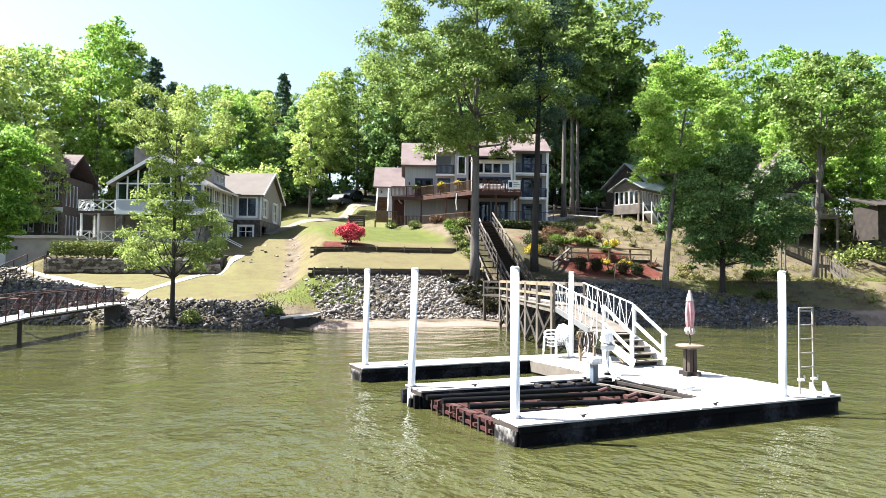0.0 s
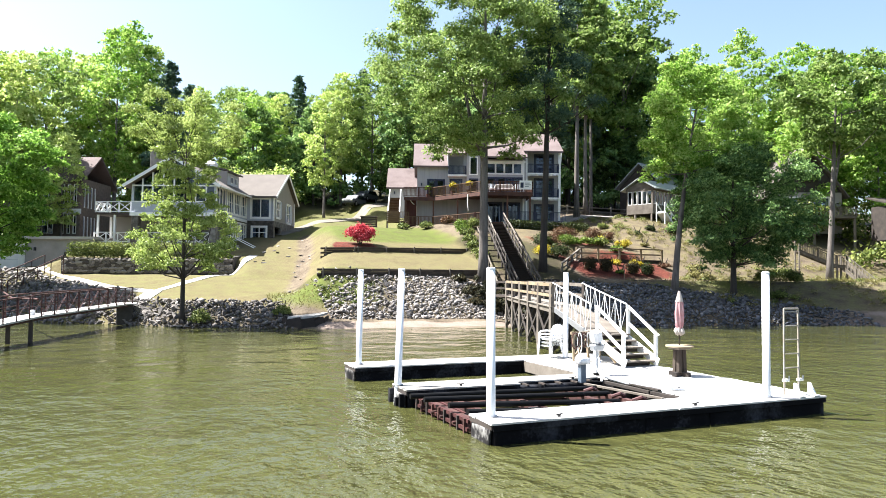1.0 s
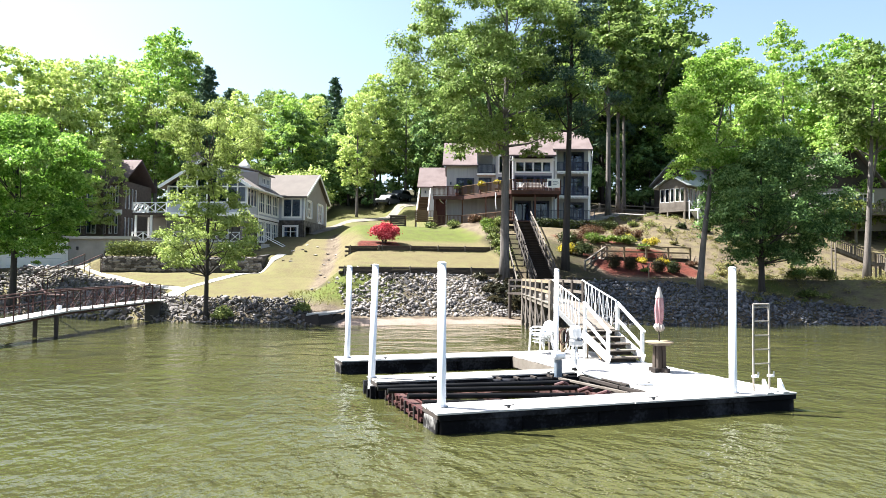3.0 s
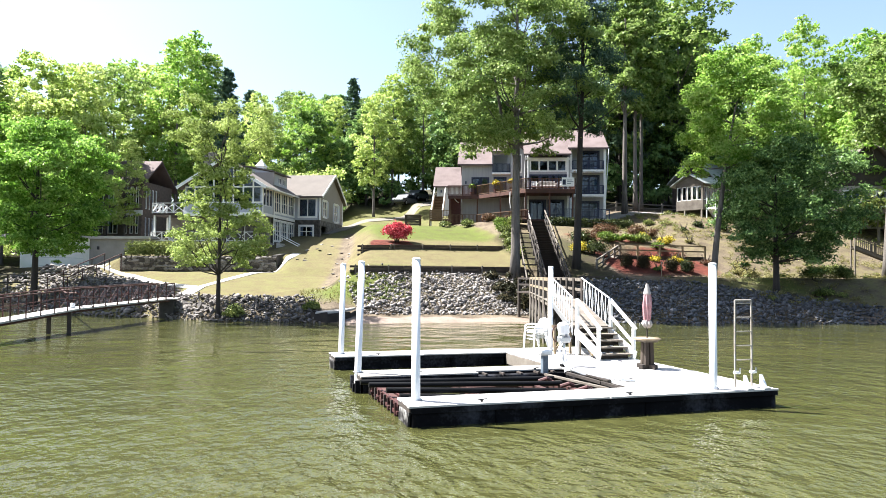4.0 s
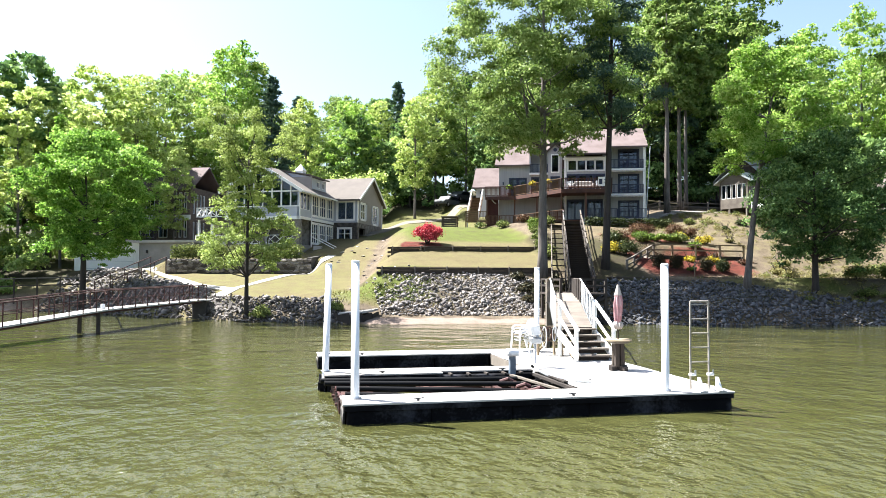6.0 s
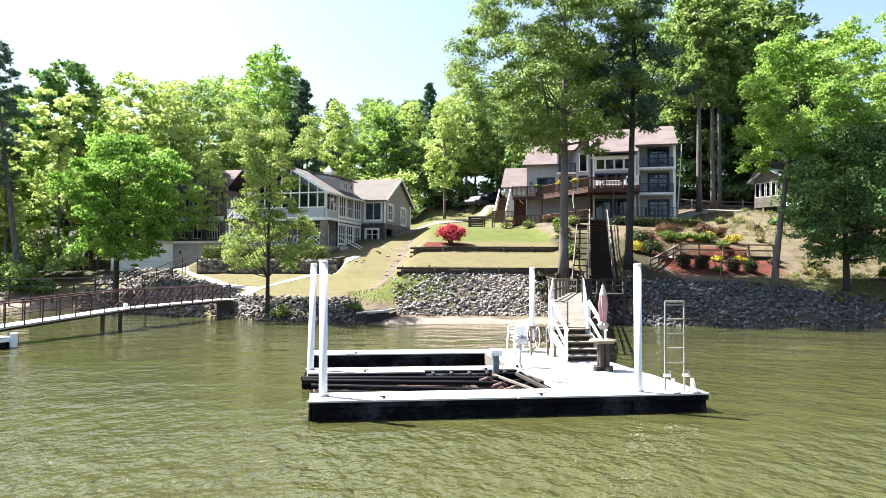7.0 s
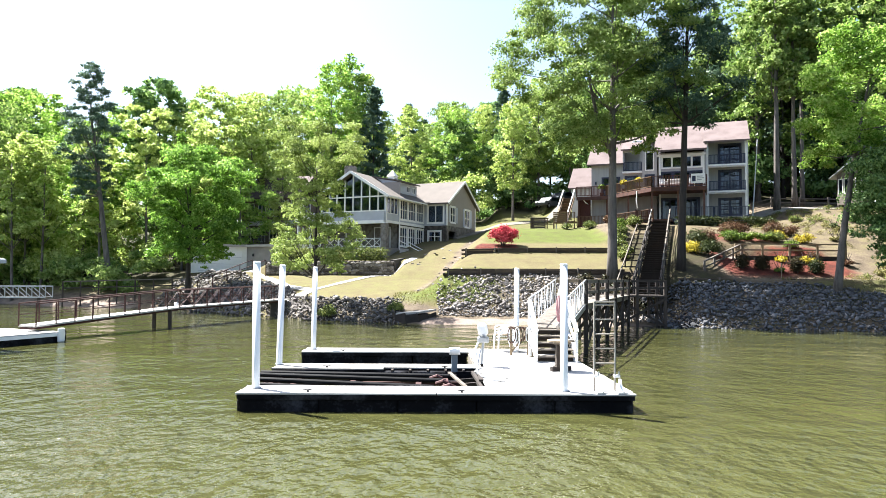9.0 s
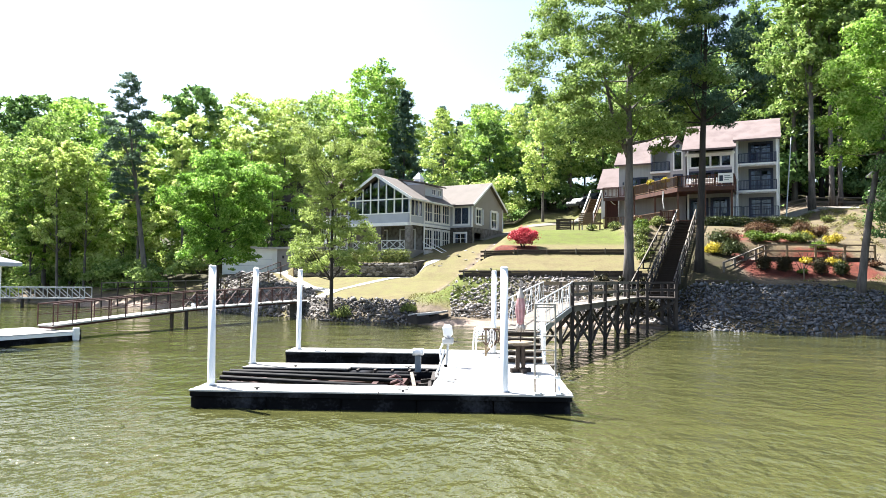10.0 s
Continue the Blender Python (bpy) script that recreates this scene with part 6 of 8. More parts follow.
def side_stairs():
    """Steps from the lawn up to the house deck, with white rails and a boarded landing."""
    t = thing("wooden_staircase", (22.5, 55.62, 0), "brown wooden stairs with white handrails up to the deck", "stairs", rz=-22.0)
    a, b = Vector((-4.75, -1.2, 8.9)), Vector((-4.75, 2.6, 11.7))
    side = Vector((1, 0, 0))
    n = 14
    for k in range(n):
        p = a.lerp(b, (k + 0.5) / n)
        part("tread", bar(fresh(), p - side * 0.55, p + side * 0.55, 0.28, 0.05), DECK_BROWN, t)
        part("riser", bar(fresh(), p - side * 0.55 + Vector((0, 0.1, -0.1)), p + side * 0.55 + Vector((0, 0.1, -0.1)), 0.03, 0.14), DECK_BROWN, t)
    for s in (-0.6, 0.6):
        up = Vector((0, 0, 0.85))
        part("handrail", bar(fresh(), a + side * s + up, b + side * s + up, 0.09, 0.14), WHITE, t, "white handrail")
        part("stringer", bar(fresh(), a + side * s, b + side * s, 0.06, 0.26), DECK_BROWN, t)
        part("post", bar(fresh(), a + side * s - Vector((0, 0, 1.0)), a + side * s + up, 0.1, 0.1, (1, 0, 0)), WHITE, t)
    bm = fresh()
    box(bm, (-5.4, -2.4, 8.6), (-3.2, -1.1, 8.75))
    land_ob = part("landing", bm, DECK_BROWN, t)
    for k in range(5):
        part("board", box(fresh(), (-5.4, -2.45, 8.8 + k * 0.19), (-4.1, -2.41, 8.95 + k * 0.19)), DECK_BROWN, land_ob)
    rail_set(t, DECK_BROWN, "", (-4.1, -2.4, 8.75), (-3.2, -2.4, 8.75), 0.9, gap=0.16)
    for x, y in ((-5.35, -2.35), (-3.25, -2.35), (-5.35, -1.15)):
        part("post", box(fresh(), (x - 0.06, y - 0.06, 7.2), (x + 0.06, y + 0.06, 8.6)), DECK_BROWN, land_ob)


side_stairs()


def timber_bin():
    """A slatted store with a lid beside the house stairs."""
    p = pose(22.5, 55.62, 0, 0, 0, -22) @ Vector((-7.3, -0.6, 0))
    b = thing("slatted_bin", (p.x, p.y, ground_z(p.x, p.y) - 0.1), "low brown slatted store bin beside the house stairs", "bin", rz=-22)
    for x, y in ((-0.75, -0.5), (0.75, -0.5), (-0.75, 0.5), (0.75, 0.5)):
        part("post", box(fresh(), (x - 0.05, y - 0.05, 0), (x + 0.05, y + 0.05, 1.2)), DECK_BROWN, b)
    for k in range(6):
        z = 0.12 + 0.18 * k
        part("slat", box(fresh(), (-0.8, -0.58, z), (0.8, -0.552, z + 0.15)), WOOD_DARK, b)
        part("slat", box(fresh(), (-0.83, -0.5, z), (-0.802, 0.5, z + 0.15)), WOOD_DARK, b)
    part("lid", box(fresh(), (-0.9, -0.65, 1.2), (0.9, 0.6, 1.26), 0.01), WOOD_GREY, b, "grey plank lid")


timber_bin()


def deck_furniture():
    """The things on the upper deck."""
    z = H1 - 0.05

    def spot(x, y):
        p = pose(22.5, 55.62, 0, 0, 0, -22) @ Vector((x, y, z))
        return p
    so = thing("patio_sofa", spot(6.6, -2.4), "cream cushioned patio sofa behind the deck railing", "sofa", rz=-22)
    part("seat", box(fresh(), (-0.9, -0.35, 0.25), (0.9, 0.35, 0.48), 0.05), CREAM, so)
    part("backrest", box(fresh(), (-0.9, 0.25, 0.45), (0.9, 0.42, 0.95), 0.06), CREAM, so)
    for x in (-0.95, 0.95):
        part("armrest", box(fresh(), (x - 0.1, -0.35, 0.25), (x + 0.1, 0.4, 0.68), 0.04), CREAM, so)
    for x, y in ((-0.8, -0.28), (0.8, -0.28), (-0.8, 0.3), (0.8, 0.3)):
        part("leg", box(fresh(), (x - 0.03, y - 0.03, 0), (x + 0.03, y + 0.03, 0.25)), WOOD_DARK, so)
    for x in (5.3, 8.0):
        c = thing("patio_chair", spot(x, -2.5), "white slatted patio chair on the deck", "chair", "deck chairs", rz=-22)
        part("seat", box(fresh(), (-0.28, -0.28, 0.40), (0.28, 0.28, 0.45)), PVC, c)
        for k in range(5):
            part("back_slat", bar(fresh(), (-0.24 + k * 0.12, 0.25, 0.45), (-0.24 + k * 0.12, 0.36, 1.0), 0.08, 0.03), PVC, c)
        for px, py in ((-0.24, -0.24), (0.24, -0.24), (-0.24, 0.24), (0.24, 0.24)):
            part("leg", box(fresh(), (px - 0.03, py - 0.03, 0), (px + 0.03, py + 0.03, 0.40)), PVC, c)
    s = thing("banner_sign", spot(8.6, -3.68), "white banner sign hung on the deck railing", "sign", rz=-22)
    part("panel", box(fresh(), (-0.62, -0.04, 0.25), (0.62, 0.0, 1.15)), PVC, s)
    part("print", box(fresh(), (-0.54, -0.047, 0.42), (-0.22, -0.043, 0.95)), FRAME_DARK, s, "dark printed patch")
    for k, w in enumerate((0.5, 0.62, 0.4)):
        part("print", box(fresh(), (-0.1, -0.047, 0.86 - k * 0.17), (-0.1 + w, -0.043, 0.92 - k * 0.17)), GREY_BLUE, s, "grey printed line")
    rng = np.random.default_rng(5)
    for x, y in ((1.4, -0.2), (3.0, -1.6), (-1.2, 2.4)):
        p = thing("potted_plant", spot(x, y), "yellow-green potted plant on the deck", "plant", "potted plants")
        part("pot", tube(fresh(), [(0, 0, 0), (0, 0, 0.4)], [0.16, 0.24], 12), BRICK_RED, p)
        mesh_part("leaves", leaf_mesh("leaves", [(Vector((0, 0, 0.95)), 0.45, 0.9)], 260, 0.10, rng), YELLOW_LEAF if x > 0 else LIME_LEAF, p)


deck_furniture()


# ---- the grey house with the glazed gable ----
LZ = 5.8          # its ground floor
L1, LE = 8.35, 10.95


def grey_house():
    """Local axes: x runs back along the long side, y to the left of it; the glazed gable faces -x, the windowed side faces -y."""
    h = thing("gabled_house", (-0.3, 51.6, 0), "grey two-storey lake house with glazed gable, white trim and stone base", "house", rz=64.5)
    X, Y = Vector((1, 0, 0)), Vector((0, 1, 0))
    # long side with its rows of windows
    side = Face((0, 0, 0), X)
    up = [(0.25, 0.95, 9.15, 10.75), (1.0, 1.7, 9.15, 10.75), (1.75, 2.45, 9.15, 10.75)]
    rows_up = [(2.95 + k * 1.85, 4.5 + k * 1.85, 8.75, 10.75) for k in range(3)]
    rows_low = [(2.95 + k * 1.85, 4.5 + k * 1.85, 6.05, 8.0) for k in range(3)]
    part("wall", side.wall(8.3, L1 + 0.12, LE, up + rows_up), SIDING_GREY, h)
    low_side = Face((2.7, 0.02, 0), X)
    part("stone_base", low_side.wall(5.6, LZ - 1.4, L1 - 0.12, [(a - 2.7, b - 2.7, c, d) for a, b, c, d in rows_low]), FIELDSTONE, h, "brown fieldstone wall")
    for d in up:
        side.window(h, *d, frame=WHITE, pane=PANE, w=0.06)
    for d in rows_up:
        side.window(h, *d, cols=3, rows=2, frame=WHITE, trim=WHITE, w=0.09)
    for a, b, c, d in rows_low:
        low_side.window(h, a - 2.7, b - 2.7, c, d, cols=3, rows=2, frame=WHITE, trim=WHITE, w=0.09)
    part("band", side.slab(fresh(), -0.1, 8.3, L1 - 0.12, L1 + 0.12, -0.2, 0.06), WHITE, h, "white band board")
    part("corner_post", side.slab(fresh(), -0.08, 0.12, L1 + 0.12, LE, 0.003, 0.06), WHITE, h)
    part("downspout", tube(fresh(), [(2.62, -0.08, LE), (2.62, -0.08, L1), (2.62, -0.06, LZ - 0.6)], 0.055, 8), WHITE, h, "white downspout")
    # glazed gable
    front = Face((0, 7.5, 0), -Y)
    rise, half = 2.25, 3.75
    part("panel", front.wall(7.5, L1 + 0.12, 9.35), SIDING_GREY, h, "grey panelled sill wall")
    gl = part("gable_frame", front.slab(fresh(), 0, 7.5, 9.35, 9.45, -0.15, 0.03), WHITE, h, "white gable window frame")
    cols = [0.0, 0.95, 1.85, 2.8, 3.75, 4.7, 5.65, 6.6, 7.5]
    for s in cols:
        zt = LE - 0.1 + rise * (1 - abs(s - half) / half)
        part("mullion", front.slab(fresh(), max(0, s - 0.06), min(7.5, s + 0.06), 9.45, zt, -0.13, 0.02), WHITE, gl)
    part("transom", front.slab(fresh(), 0.06, 7.44, 10.75, 10.87, -0.12, 0.015), WHITE, gl)
    for a, b in zip(cols, cols[1:]):
        za, zb = (LE - 0.1 + rise * (1 - abs(s - half) / half) for s in (a, b))
        pts = [front.at(a + 0.05, 9.44, -0.08), front.at(b - 0.05, 9.44, -0.08), front.at(b - 0.05, zb - 0.05, -0.08), front.at(a + 0.05, za - 0.05, -0.08)]
        part("pane", poly(fresh(), pts, front.n * 0.015), PANE, gl)
    part("band", front.slab(fresh(), -0.1, 7.6, L1 - 0.2, L1 + 0.118, -0.2, 0.1), WHITE, h, "white band board")
    # rooms behind the gable: floor, back and left walls
    part("floor_slab", box(fresh(), (0.02, 0.03, L1 - 0.11), (8.28, 7.48, L1 + 0.1)), WOOD_GREY, h)
    part("wall", box(fresh(), (0.02, 7.3, L1 + 0.12), (8.3, 7.5, LE)), SIDING_GREY, h)
    part("wall", box(fresh(), (8.1, 0.2, L1 + 0.12), (8.3, 7.3, LE)), SIDING_GREY, h)
    part("inner_wall", box(fresh(), (3.2, 0.22, L1 + 0.11), (3.3, 7.28, 12.6)), SIDING_TAUPE, h)
    # porch under the gable with stone piers
    part("porch_floor", box(fresh(), (-0.1, -0.1, LZ - 1.3), (2.75, 7.6, LZ)), FIELDSTONE, h, "stone porch floor")
    part("stone_wall", box(fresh(), (2.75, 0.25, LZ - 1.3), (3.0, 7.5, L1 - 0.12)), FIELDSTONE, h)
    for y in (0.0, 3.4, 6.9):
        part("stone_pier", box(fresh(), (0.0, y, LZ), (0.6, y + 0.6, L1 - 0.21), 0.03), FIELDSTONE, h, "fieldstone pier")
    for y0, y1 in ((0.6, 3.4), (4.0, 6.9)):
        rl = rail_set(h, WHITE, "white crossed railing", (0.1, y0, LZ), (0.1, y1, LZ), 0.9, gap=99)
        n = 3
        for k in range(n):
            a, b = y0 + (y1 - y0) * k / n, y0 + (y1 - y0) * (k + 1) / n
            part("cross_bar", bar(fresh(), (0.1, a, LZ + 0.1), (0.1, b, LZ + 0.88), 0.05, 0.05), WHITE, rl)
            part("cross_bar", bar(fresh(), (0.1, b, LZ + 0.1), (0.1, a, LZ + 0.88), 0.05, 0.05), WHITE, rl)
    back = Face((2.75, 7.4, 0), -Y)
    for s in (1.2, 4.6):
        back.window(h, s, s + 1.7, LZ + 0.1, LZ + 2.1, cols=2, rows=3, frame=WHITE, trim=WHITE, w=0.09, name="porch_window")
    # open deck to the left of the gable
    dk = part("side_deck", box(fresh(), (0.3, 7.65, L1 - 0.1), (3.0, 11.0, L1 + 0.1)), WOOD_DARK, h, "dark framed open deck")
    for a, b in (((0.4, 7.75, L1 + 0.1), (0.4, 10.9, L1 + 0.1)), ((0.4, 10.9, L1 + 0.1), (2.9, 10.9, L1 + 0.1))):
        a, b = Vector(a), Vector(b)
        rl = rail_set(h, WHITE, "white crossed railing", a, b, 0.95, gap=99, every=1.2)
        n = 3
        for k in range(n):
            p, q = a.lerp(b, k / n), a.lerp(b, (k + 1) / n)
            part("cross_bar", bar(fresh(), p + Vector((0, 0, 0.12)), q + Vector((0, 0, 0.9)), 0.05, 0.06), WHITE, rl)
            part("cross_bar", bar(fresh(), q + Vector((0, 0, 0.12)), p + Vector((0, 0, 0.9)), 0.05, 0.06), WHITE, rl)
    for x, y in ((0.5, 10.7), (2.8, 10.7), (0.5, 9.2)):
        part("deck_post", box(fresh(), (x - 0.08, y - 0.08, 4.6), (x + 0.08, y + 0.08, L1 - 0.1)), WHITE, dk)
    part("lower_floor", box(fresh(), (0.2, 7.65, LZ - 0.9), (3.0, 11.0, LZ)), FIELDSTONE, h)
    rl = rail_set(h, WHITE, "white crossed railing", (0.3, 7.75, LZ), (0.3, 10.9, LZ), 0.9, gap=99, every=1.2)
    for k in range(3):
        a, b = 7.75 + 1.05 * k, 8.8 + 1.05 * k
        part("cross_bar", bar(fresh(), (0.3, a, LZ + 0.1), (0.3, b, LZ + 0.88), 0.05, 0.05), WHITE, rl)
        part("cross_bar", bar(fresh(), (0.3, b, LZ + 0.1), (0.3, a, LZ + 0.88), 0.05, 0.05), WHITE, rl)
    part("wall", box(fresh(), (3.0, 7.5, LZ - 1.0), (3.2, 11.0, L1 - 0.11)), FIELDSTONE, h)
    # wing with the plain gable
    wf = Face((8.3, -2.7, 0), X)          # gable end
    wl = Face((8.3, 0.0, 0), -Y)          # short front of the wing
    ends = [(1.0, 2.3, 8.85, 10.55), (4.9, 6.4, 8.6, 10.55)]
    part("wall", wf.wall(8.0, L1 + 0.1, LE, ends), SIDING_TAUPE, h)
    part("gable_wall", poly(fresh(), [(8.3, -2.7, LE), (16.3, -2.7, LE), (12.3, -2.7, LE + 2.5)], (0, 0.2, 0)), SIDING_TAUPE, h)
    for d in ends:
        wf.window(h, *d, cols=2, rows=2, frame=WHITE, trim=WHITE, w=0.1)
        for a, b in ((d[0] - 0.5, d[0] - 0.13), (d[1] + 0.13, d[1] + 0.5)):
            part("shutter", wf.slab(fresh(), a, b, d[2], d[3], 0.003, 0.05), SIDING_GREY, h, "grey shutter")
    part("stone_base", wf.wall(8.0, LZ - 0.6, L1 + 0.1, [(0.5, 2.3, 6.3, 7.9)]), FIELDSTONE, h, "brown fieldstone wall")
    part("wall", wl.wall(2.68, L1 + 0.1, LE, [(0.45, 2.3, 8.75, 10.65)]), SIDING_GREY, h)
    wl.window(h, 0.45, 2.3, 8.75, 10.65, cols=2, frame=WHITE, pane=PANE_SKY, trim=WHITE, w=0.09, label="pale blue screened window")
    part("blind", wl.slab(fresh(), 0.47, 2.28, 8.77, 10.63, -0.19, -0.17), GREY_BLUE, h, "closed blue-grey blind")
    part("stone_base", wl.wall(2.68, LZ - 1.2, L1 + 0.1, [(0.55, 2.0, 6.15, 7.85)]), FIELDSTONE, h, "brown fieldstone wall")
    wl.window(h, 0.55, 2.0, 6.15, 7.85, cols=2, rows=3, frame=WHITE, trim=WHITE, w=0.09)
    for x, y in ((8.28, -2.74), (16.22, -2.74)):
        part("corner_post", box(fresh(), (x - 0.04, y - 0.02, L1 + 0.1), (x + 0.12, y + 0.12, LE)), WHITE, h)
    part("wall", box(fresh(), (16.1, -2.5, LZ - 0.6), (16.3, 7.5, LE)), SIDING_TAUPE, h)
    part("wall", box(fresh(), (8.3, 7.3, LZ - 0.6), (16.1, 7.5, LE)), SIDING_TAUPE, h)
    # roofs
    part("roof", gable_roof(fresh(), (0, 0), X, 12.0, 7.5, LE, 2.25, 0.55, 0.55), ROOF_TAN, h, "pale tan shingle roof")
    part("roof", gable_roof(fresh(), (16.3, -2.7), Y, 10.2, 8.0, LE, 2.5, 0.45, 0.4), ROOF_TAN, h, "pale tan shingle roof")
    bm = fresh()
    for s in (-1, 1):
        a, b = Vector((-0.58, 3.75, LE + 2.33)), Vector((-0.58, 3.75 + s * 4.3, LE - 0.26))
        bar(bm, a, b, 0.06, 0.26)
    part("bargeboard", bm, WHITE, h, "white bargeboard")
    bm = fresh()
    for s in (-1, 1):
        bar(bm, (12.3, -3.12, LE + 2.58), (12.3 + s * 4.45, -3.12, LE - 0.2), 0.06, 0.24)
    part("bargeboard", bm, WHITE, h, "white bargeboard")
    part("gutter", bar(fresh(), (-0.5, -0.6, LE - 0.26), (8.0, -0.6, LE - 0.26), 0.12, 0.14), WHITE, h, "white gutter")
    # shed dormer with small windows, and a cupola
    dorm = Face((3.6, 0.75, 0), X)
    d = part("dormer", dorm.wall(4.4, LE + 0.55, LE + 1.75, [(1.6 + 0.5, 2.4 + 0.5, LE + 0.85, LE + 1.5), (3.4, 4.1, LE + 0.85, LE + 1.5)]), SIDING_GREY, h, "grey dormer")
    for a, b in ((2.1, 2.9), (3.4, 4.1)):
        dorm.window(d, a, b, LE + 0.85, LE + 1.5, cols=2, frame=WHITE, w=0.06)
    part("roof", poly(fresh(), [(3.4, 0.4, LE + 1.75), (8.2, 0.4, LE + 1.75), (8.2, 3.75, LE + 2.35), (3.4, 3.75, LE + 2.35)], (0, 0, 0.12)), ROOF_TAN, d)
    for x in (3.6, 7.9):
        part("cheek", poly(fresh(), [(x, 0.75, LE + 0.5), (x, 0.75, LE + 1.75), (x, 3.2, LE + 2.2)], (0.1, 0, 0)), SIDING_GREY, d)
    c = part("cupola", box(fresh(), (6.1, 2.5, LE + 1.3), (6.9, 3.3, LE + 2.75), 0.02), WHITE, h, "white roof cupola")
    part("louver", box(fresh(), (6.28, 2.47, LE + 1.9), (6.72, 2.497, LE + 2.55)), SIDING_GREY, c)
    part("louver", box(fresh(), (6.07, 2.68, LE + 1.9), (6.097, 3.12, LE + 2.55)), SIDING_GREY, c)
    bm = fresh()
    bmesh.ops.create_cone(bm, cap_ends=True, segments=4, radius1=0.68, radius2=0.02, depth=0.7, matrix=Matrix.Translation((6.5, 2.9, LE + 3.1)) @ Matrix.Rotation(radians(45), 4, "Z"))
    part("cap", bm, WHITE, c, "white pyramid cap")
    # steps beside the porch
    for k in range(7):
        part("step", box(fresh(), (1.0 + k * 0.0, -1.3 - 0.3 * (6 - k), LZ - 1.4 + 0.0), (2.4, -1.0 - 0.3 * (6 - k), LZ - 1.15 + 0.18 * k)), CONCRETE, h, "stone step")
    for x in (0.95, 2.45):
        part("handrail", bar(fresh(), (x, -0.9, LZ + 0.75), (x, -3.1, LZ - 0.35), 0.06, 0.06), WHITE, h, "white handrail")
    # chimney
    part("chimney", box(fresh(), (6.5, 8.0, 8), (7.5, 9.0, 15.2), 0.03), FIELDSTONE, h, "stone chimney")


grey_house()


def stone_garden_wall():
    """Low fieldstone wall before the grey house, stone by stone, with a hedge behind it."""
    w = place("stone_garden_wall", (-6, 50, 3.2), "low brown fieldstone retaining wall at the lawn", "wall")
    a, b = Vector((-12.2, 53.2, 3.15)), Vector((0.5, 47.6, 3.2))
    u = (b - a).normalized()
    n = Vector((u.y, -u.x, 0))
    run = (b - a).length
    part("core", bar(fresh(), a + Vector((0, 0, 0.45)) - n * 0.3, b + Vector((0, 0, 0.45)) - n * 0.3, 0.5, 1.55), MORTAR, w)
    ret_b = b - n * 4.5 + u * 0.5
    part("core", bar(fresh(), b + Vector((0, 0, 0.5)) - n * 0.3, ret_b + Vector((0, 0, 1.0)), 0.45, 1.6), MORTAR, w)
    rng = np.random.default_rng(31)
    shapes = [rock_mesh(rng, 16, FIELDSTONE) for _ in range(8)]
    for row in range(5):
        hgt = 0.235
        s = rng.uniform(0, 0.2)
        while s < run:
            wd = rng.uniform(0.28, 0.62)
            p = a + u * (s + wd / 2) + Vector((0, 0, 0.1 + row * hgt)) - n * 0.04
            ob = mesh_part("stone", shapes[rng.integers(8)], FIELDSTONE, w)
            ob.matrix_basis = Matrix.Translation(p) @ Matrix.Rotation(math.atan2(u.y, u.x), 4, "Z") @ Matrix.Diagonal((wd * 0.70, 0.10, hgt * 0.80, 1))
            s += wd
    return w


stone_garden_wall()
hedge("clipped_hedge", "clipped green hedge behind the stone wall", (-11.3, 53.8, 4.55), (-6.6, 51.7, 4.5), 1.3, 1.25, HEDGE, 41, 1500)
hedge("clipped_hedge", "clipped green hedge behind the stone wall", (-6.0, 51.5, 4.55), (-3.8, 50.5, 4.55), 1.35, 1.25, HEDGE, 42, 1500)
hedge("clipped_hedge", "clipped green hedge behind the stone wall", (-2.6, 50.0, 4.55), (-0.5, 49.1, 4.55), 1.35, 1.25, HEDGE, 43, 1500)


def garage():
    """Flat-roofed concrete garage dug into the slope."""
    g = place("concrete_garage", (-16, 60, 3.2), "flat-roofed grey block garage with white door", "garage")
    f = Face((-15.5, 58.5, 0), (0.72, -0.38, 0))
    part("wall", f.wall(6.2, 2.6, 6.0, [(3.6, 4.7, 3.1, 4.9)]), BLOCK, g)
    s = Face((-20.3, 55.3, 0), (0.83, 0.56, 0))
    part("wall", s.wall(5.75, 2.0, 6.0, [(0.7, 5.3, 2.0, 5.6)]), WHITE, g, "white painted front wall")
    door = part("garage_door", s.slab(fresh(), 0.7, 5.3, 2.0, 5.6, -0.12, -0.05), PVC, g, "white panelled garage door")
    for k in range(1, 5):
        part("panel_joint", s.slab(fresh(), 0.75, 5.25, 2.0 + k * 0.72, 2.03 + k * 0.72, -0.049, -0.044), SIDING_GREY, door)
    part("corner_post", s.slab(fresh(), 5.6, 5.8, 2.6, 6.0, 0.003, 0.05), WHITE, g)
    c = [f.at(0, 0), f.at(6.2, 0), f.at(6.2, 0) - f.n * 5.5, s.at(0, 0) - s.n * 5.5, s.at(0, 0)]
    part("roof", poly(fresh(), [(p.x, p.y, 6.0) for p in (s.at(-0.2, 0, 0.2), f.at(0.1, 0, 0.3), f.at(6.4, 0, 0.2), c[2], c[3])], (0, 0, 0.25)), CONCRETE, g, "flat concrete roof")
    part("gate", f.slab(fresh(), 3.6, 4.7, 3.1, 4.9, -0.1, -0.06), WOOD_DARK, g, "dark iron gate")
    part("wall_lamp", f.slab(fresh(), 0.9, 1.05, 5.0, 5.3, 0.003, 0.15), PAINT_BLACK, g)


garage()


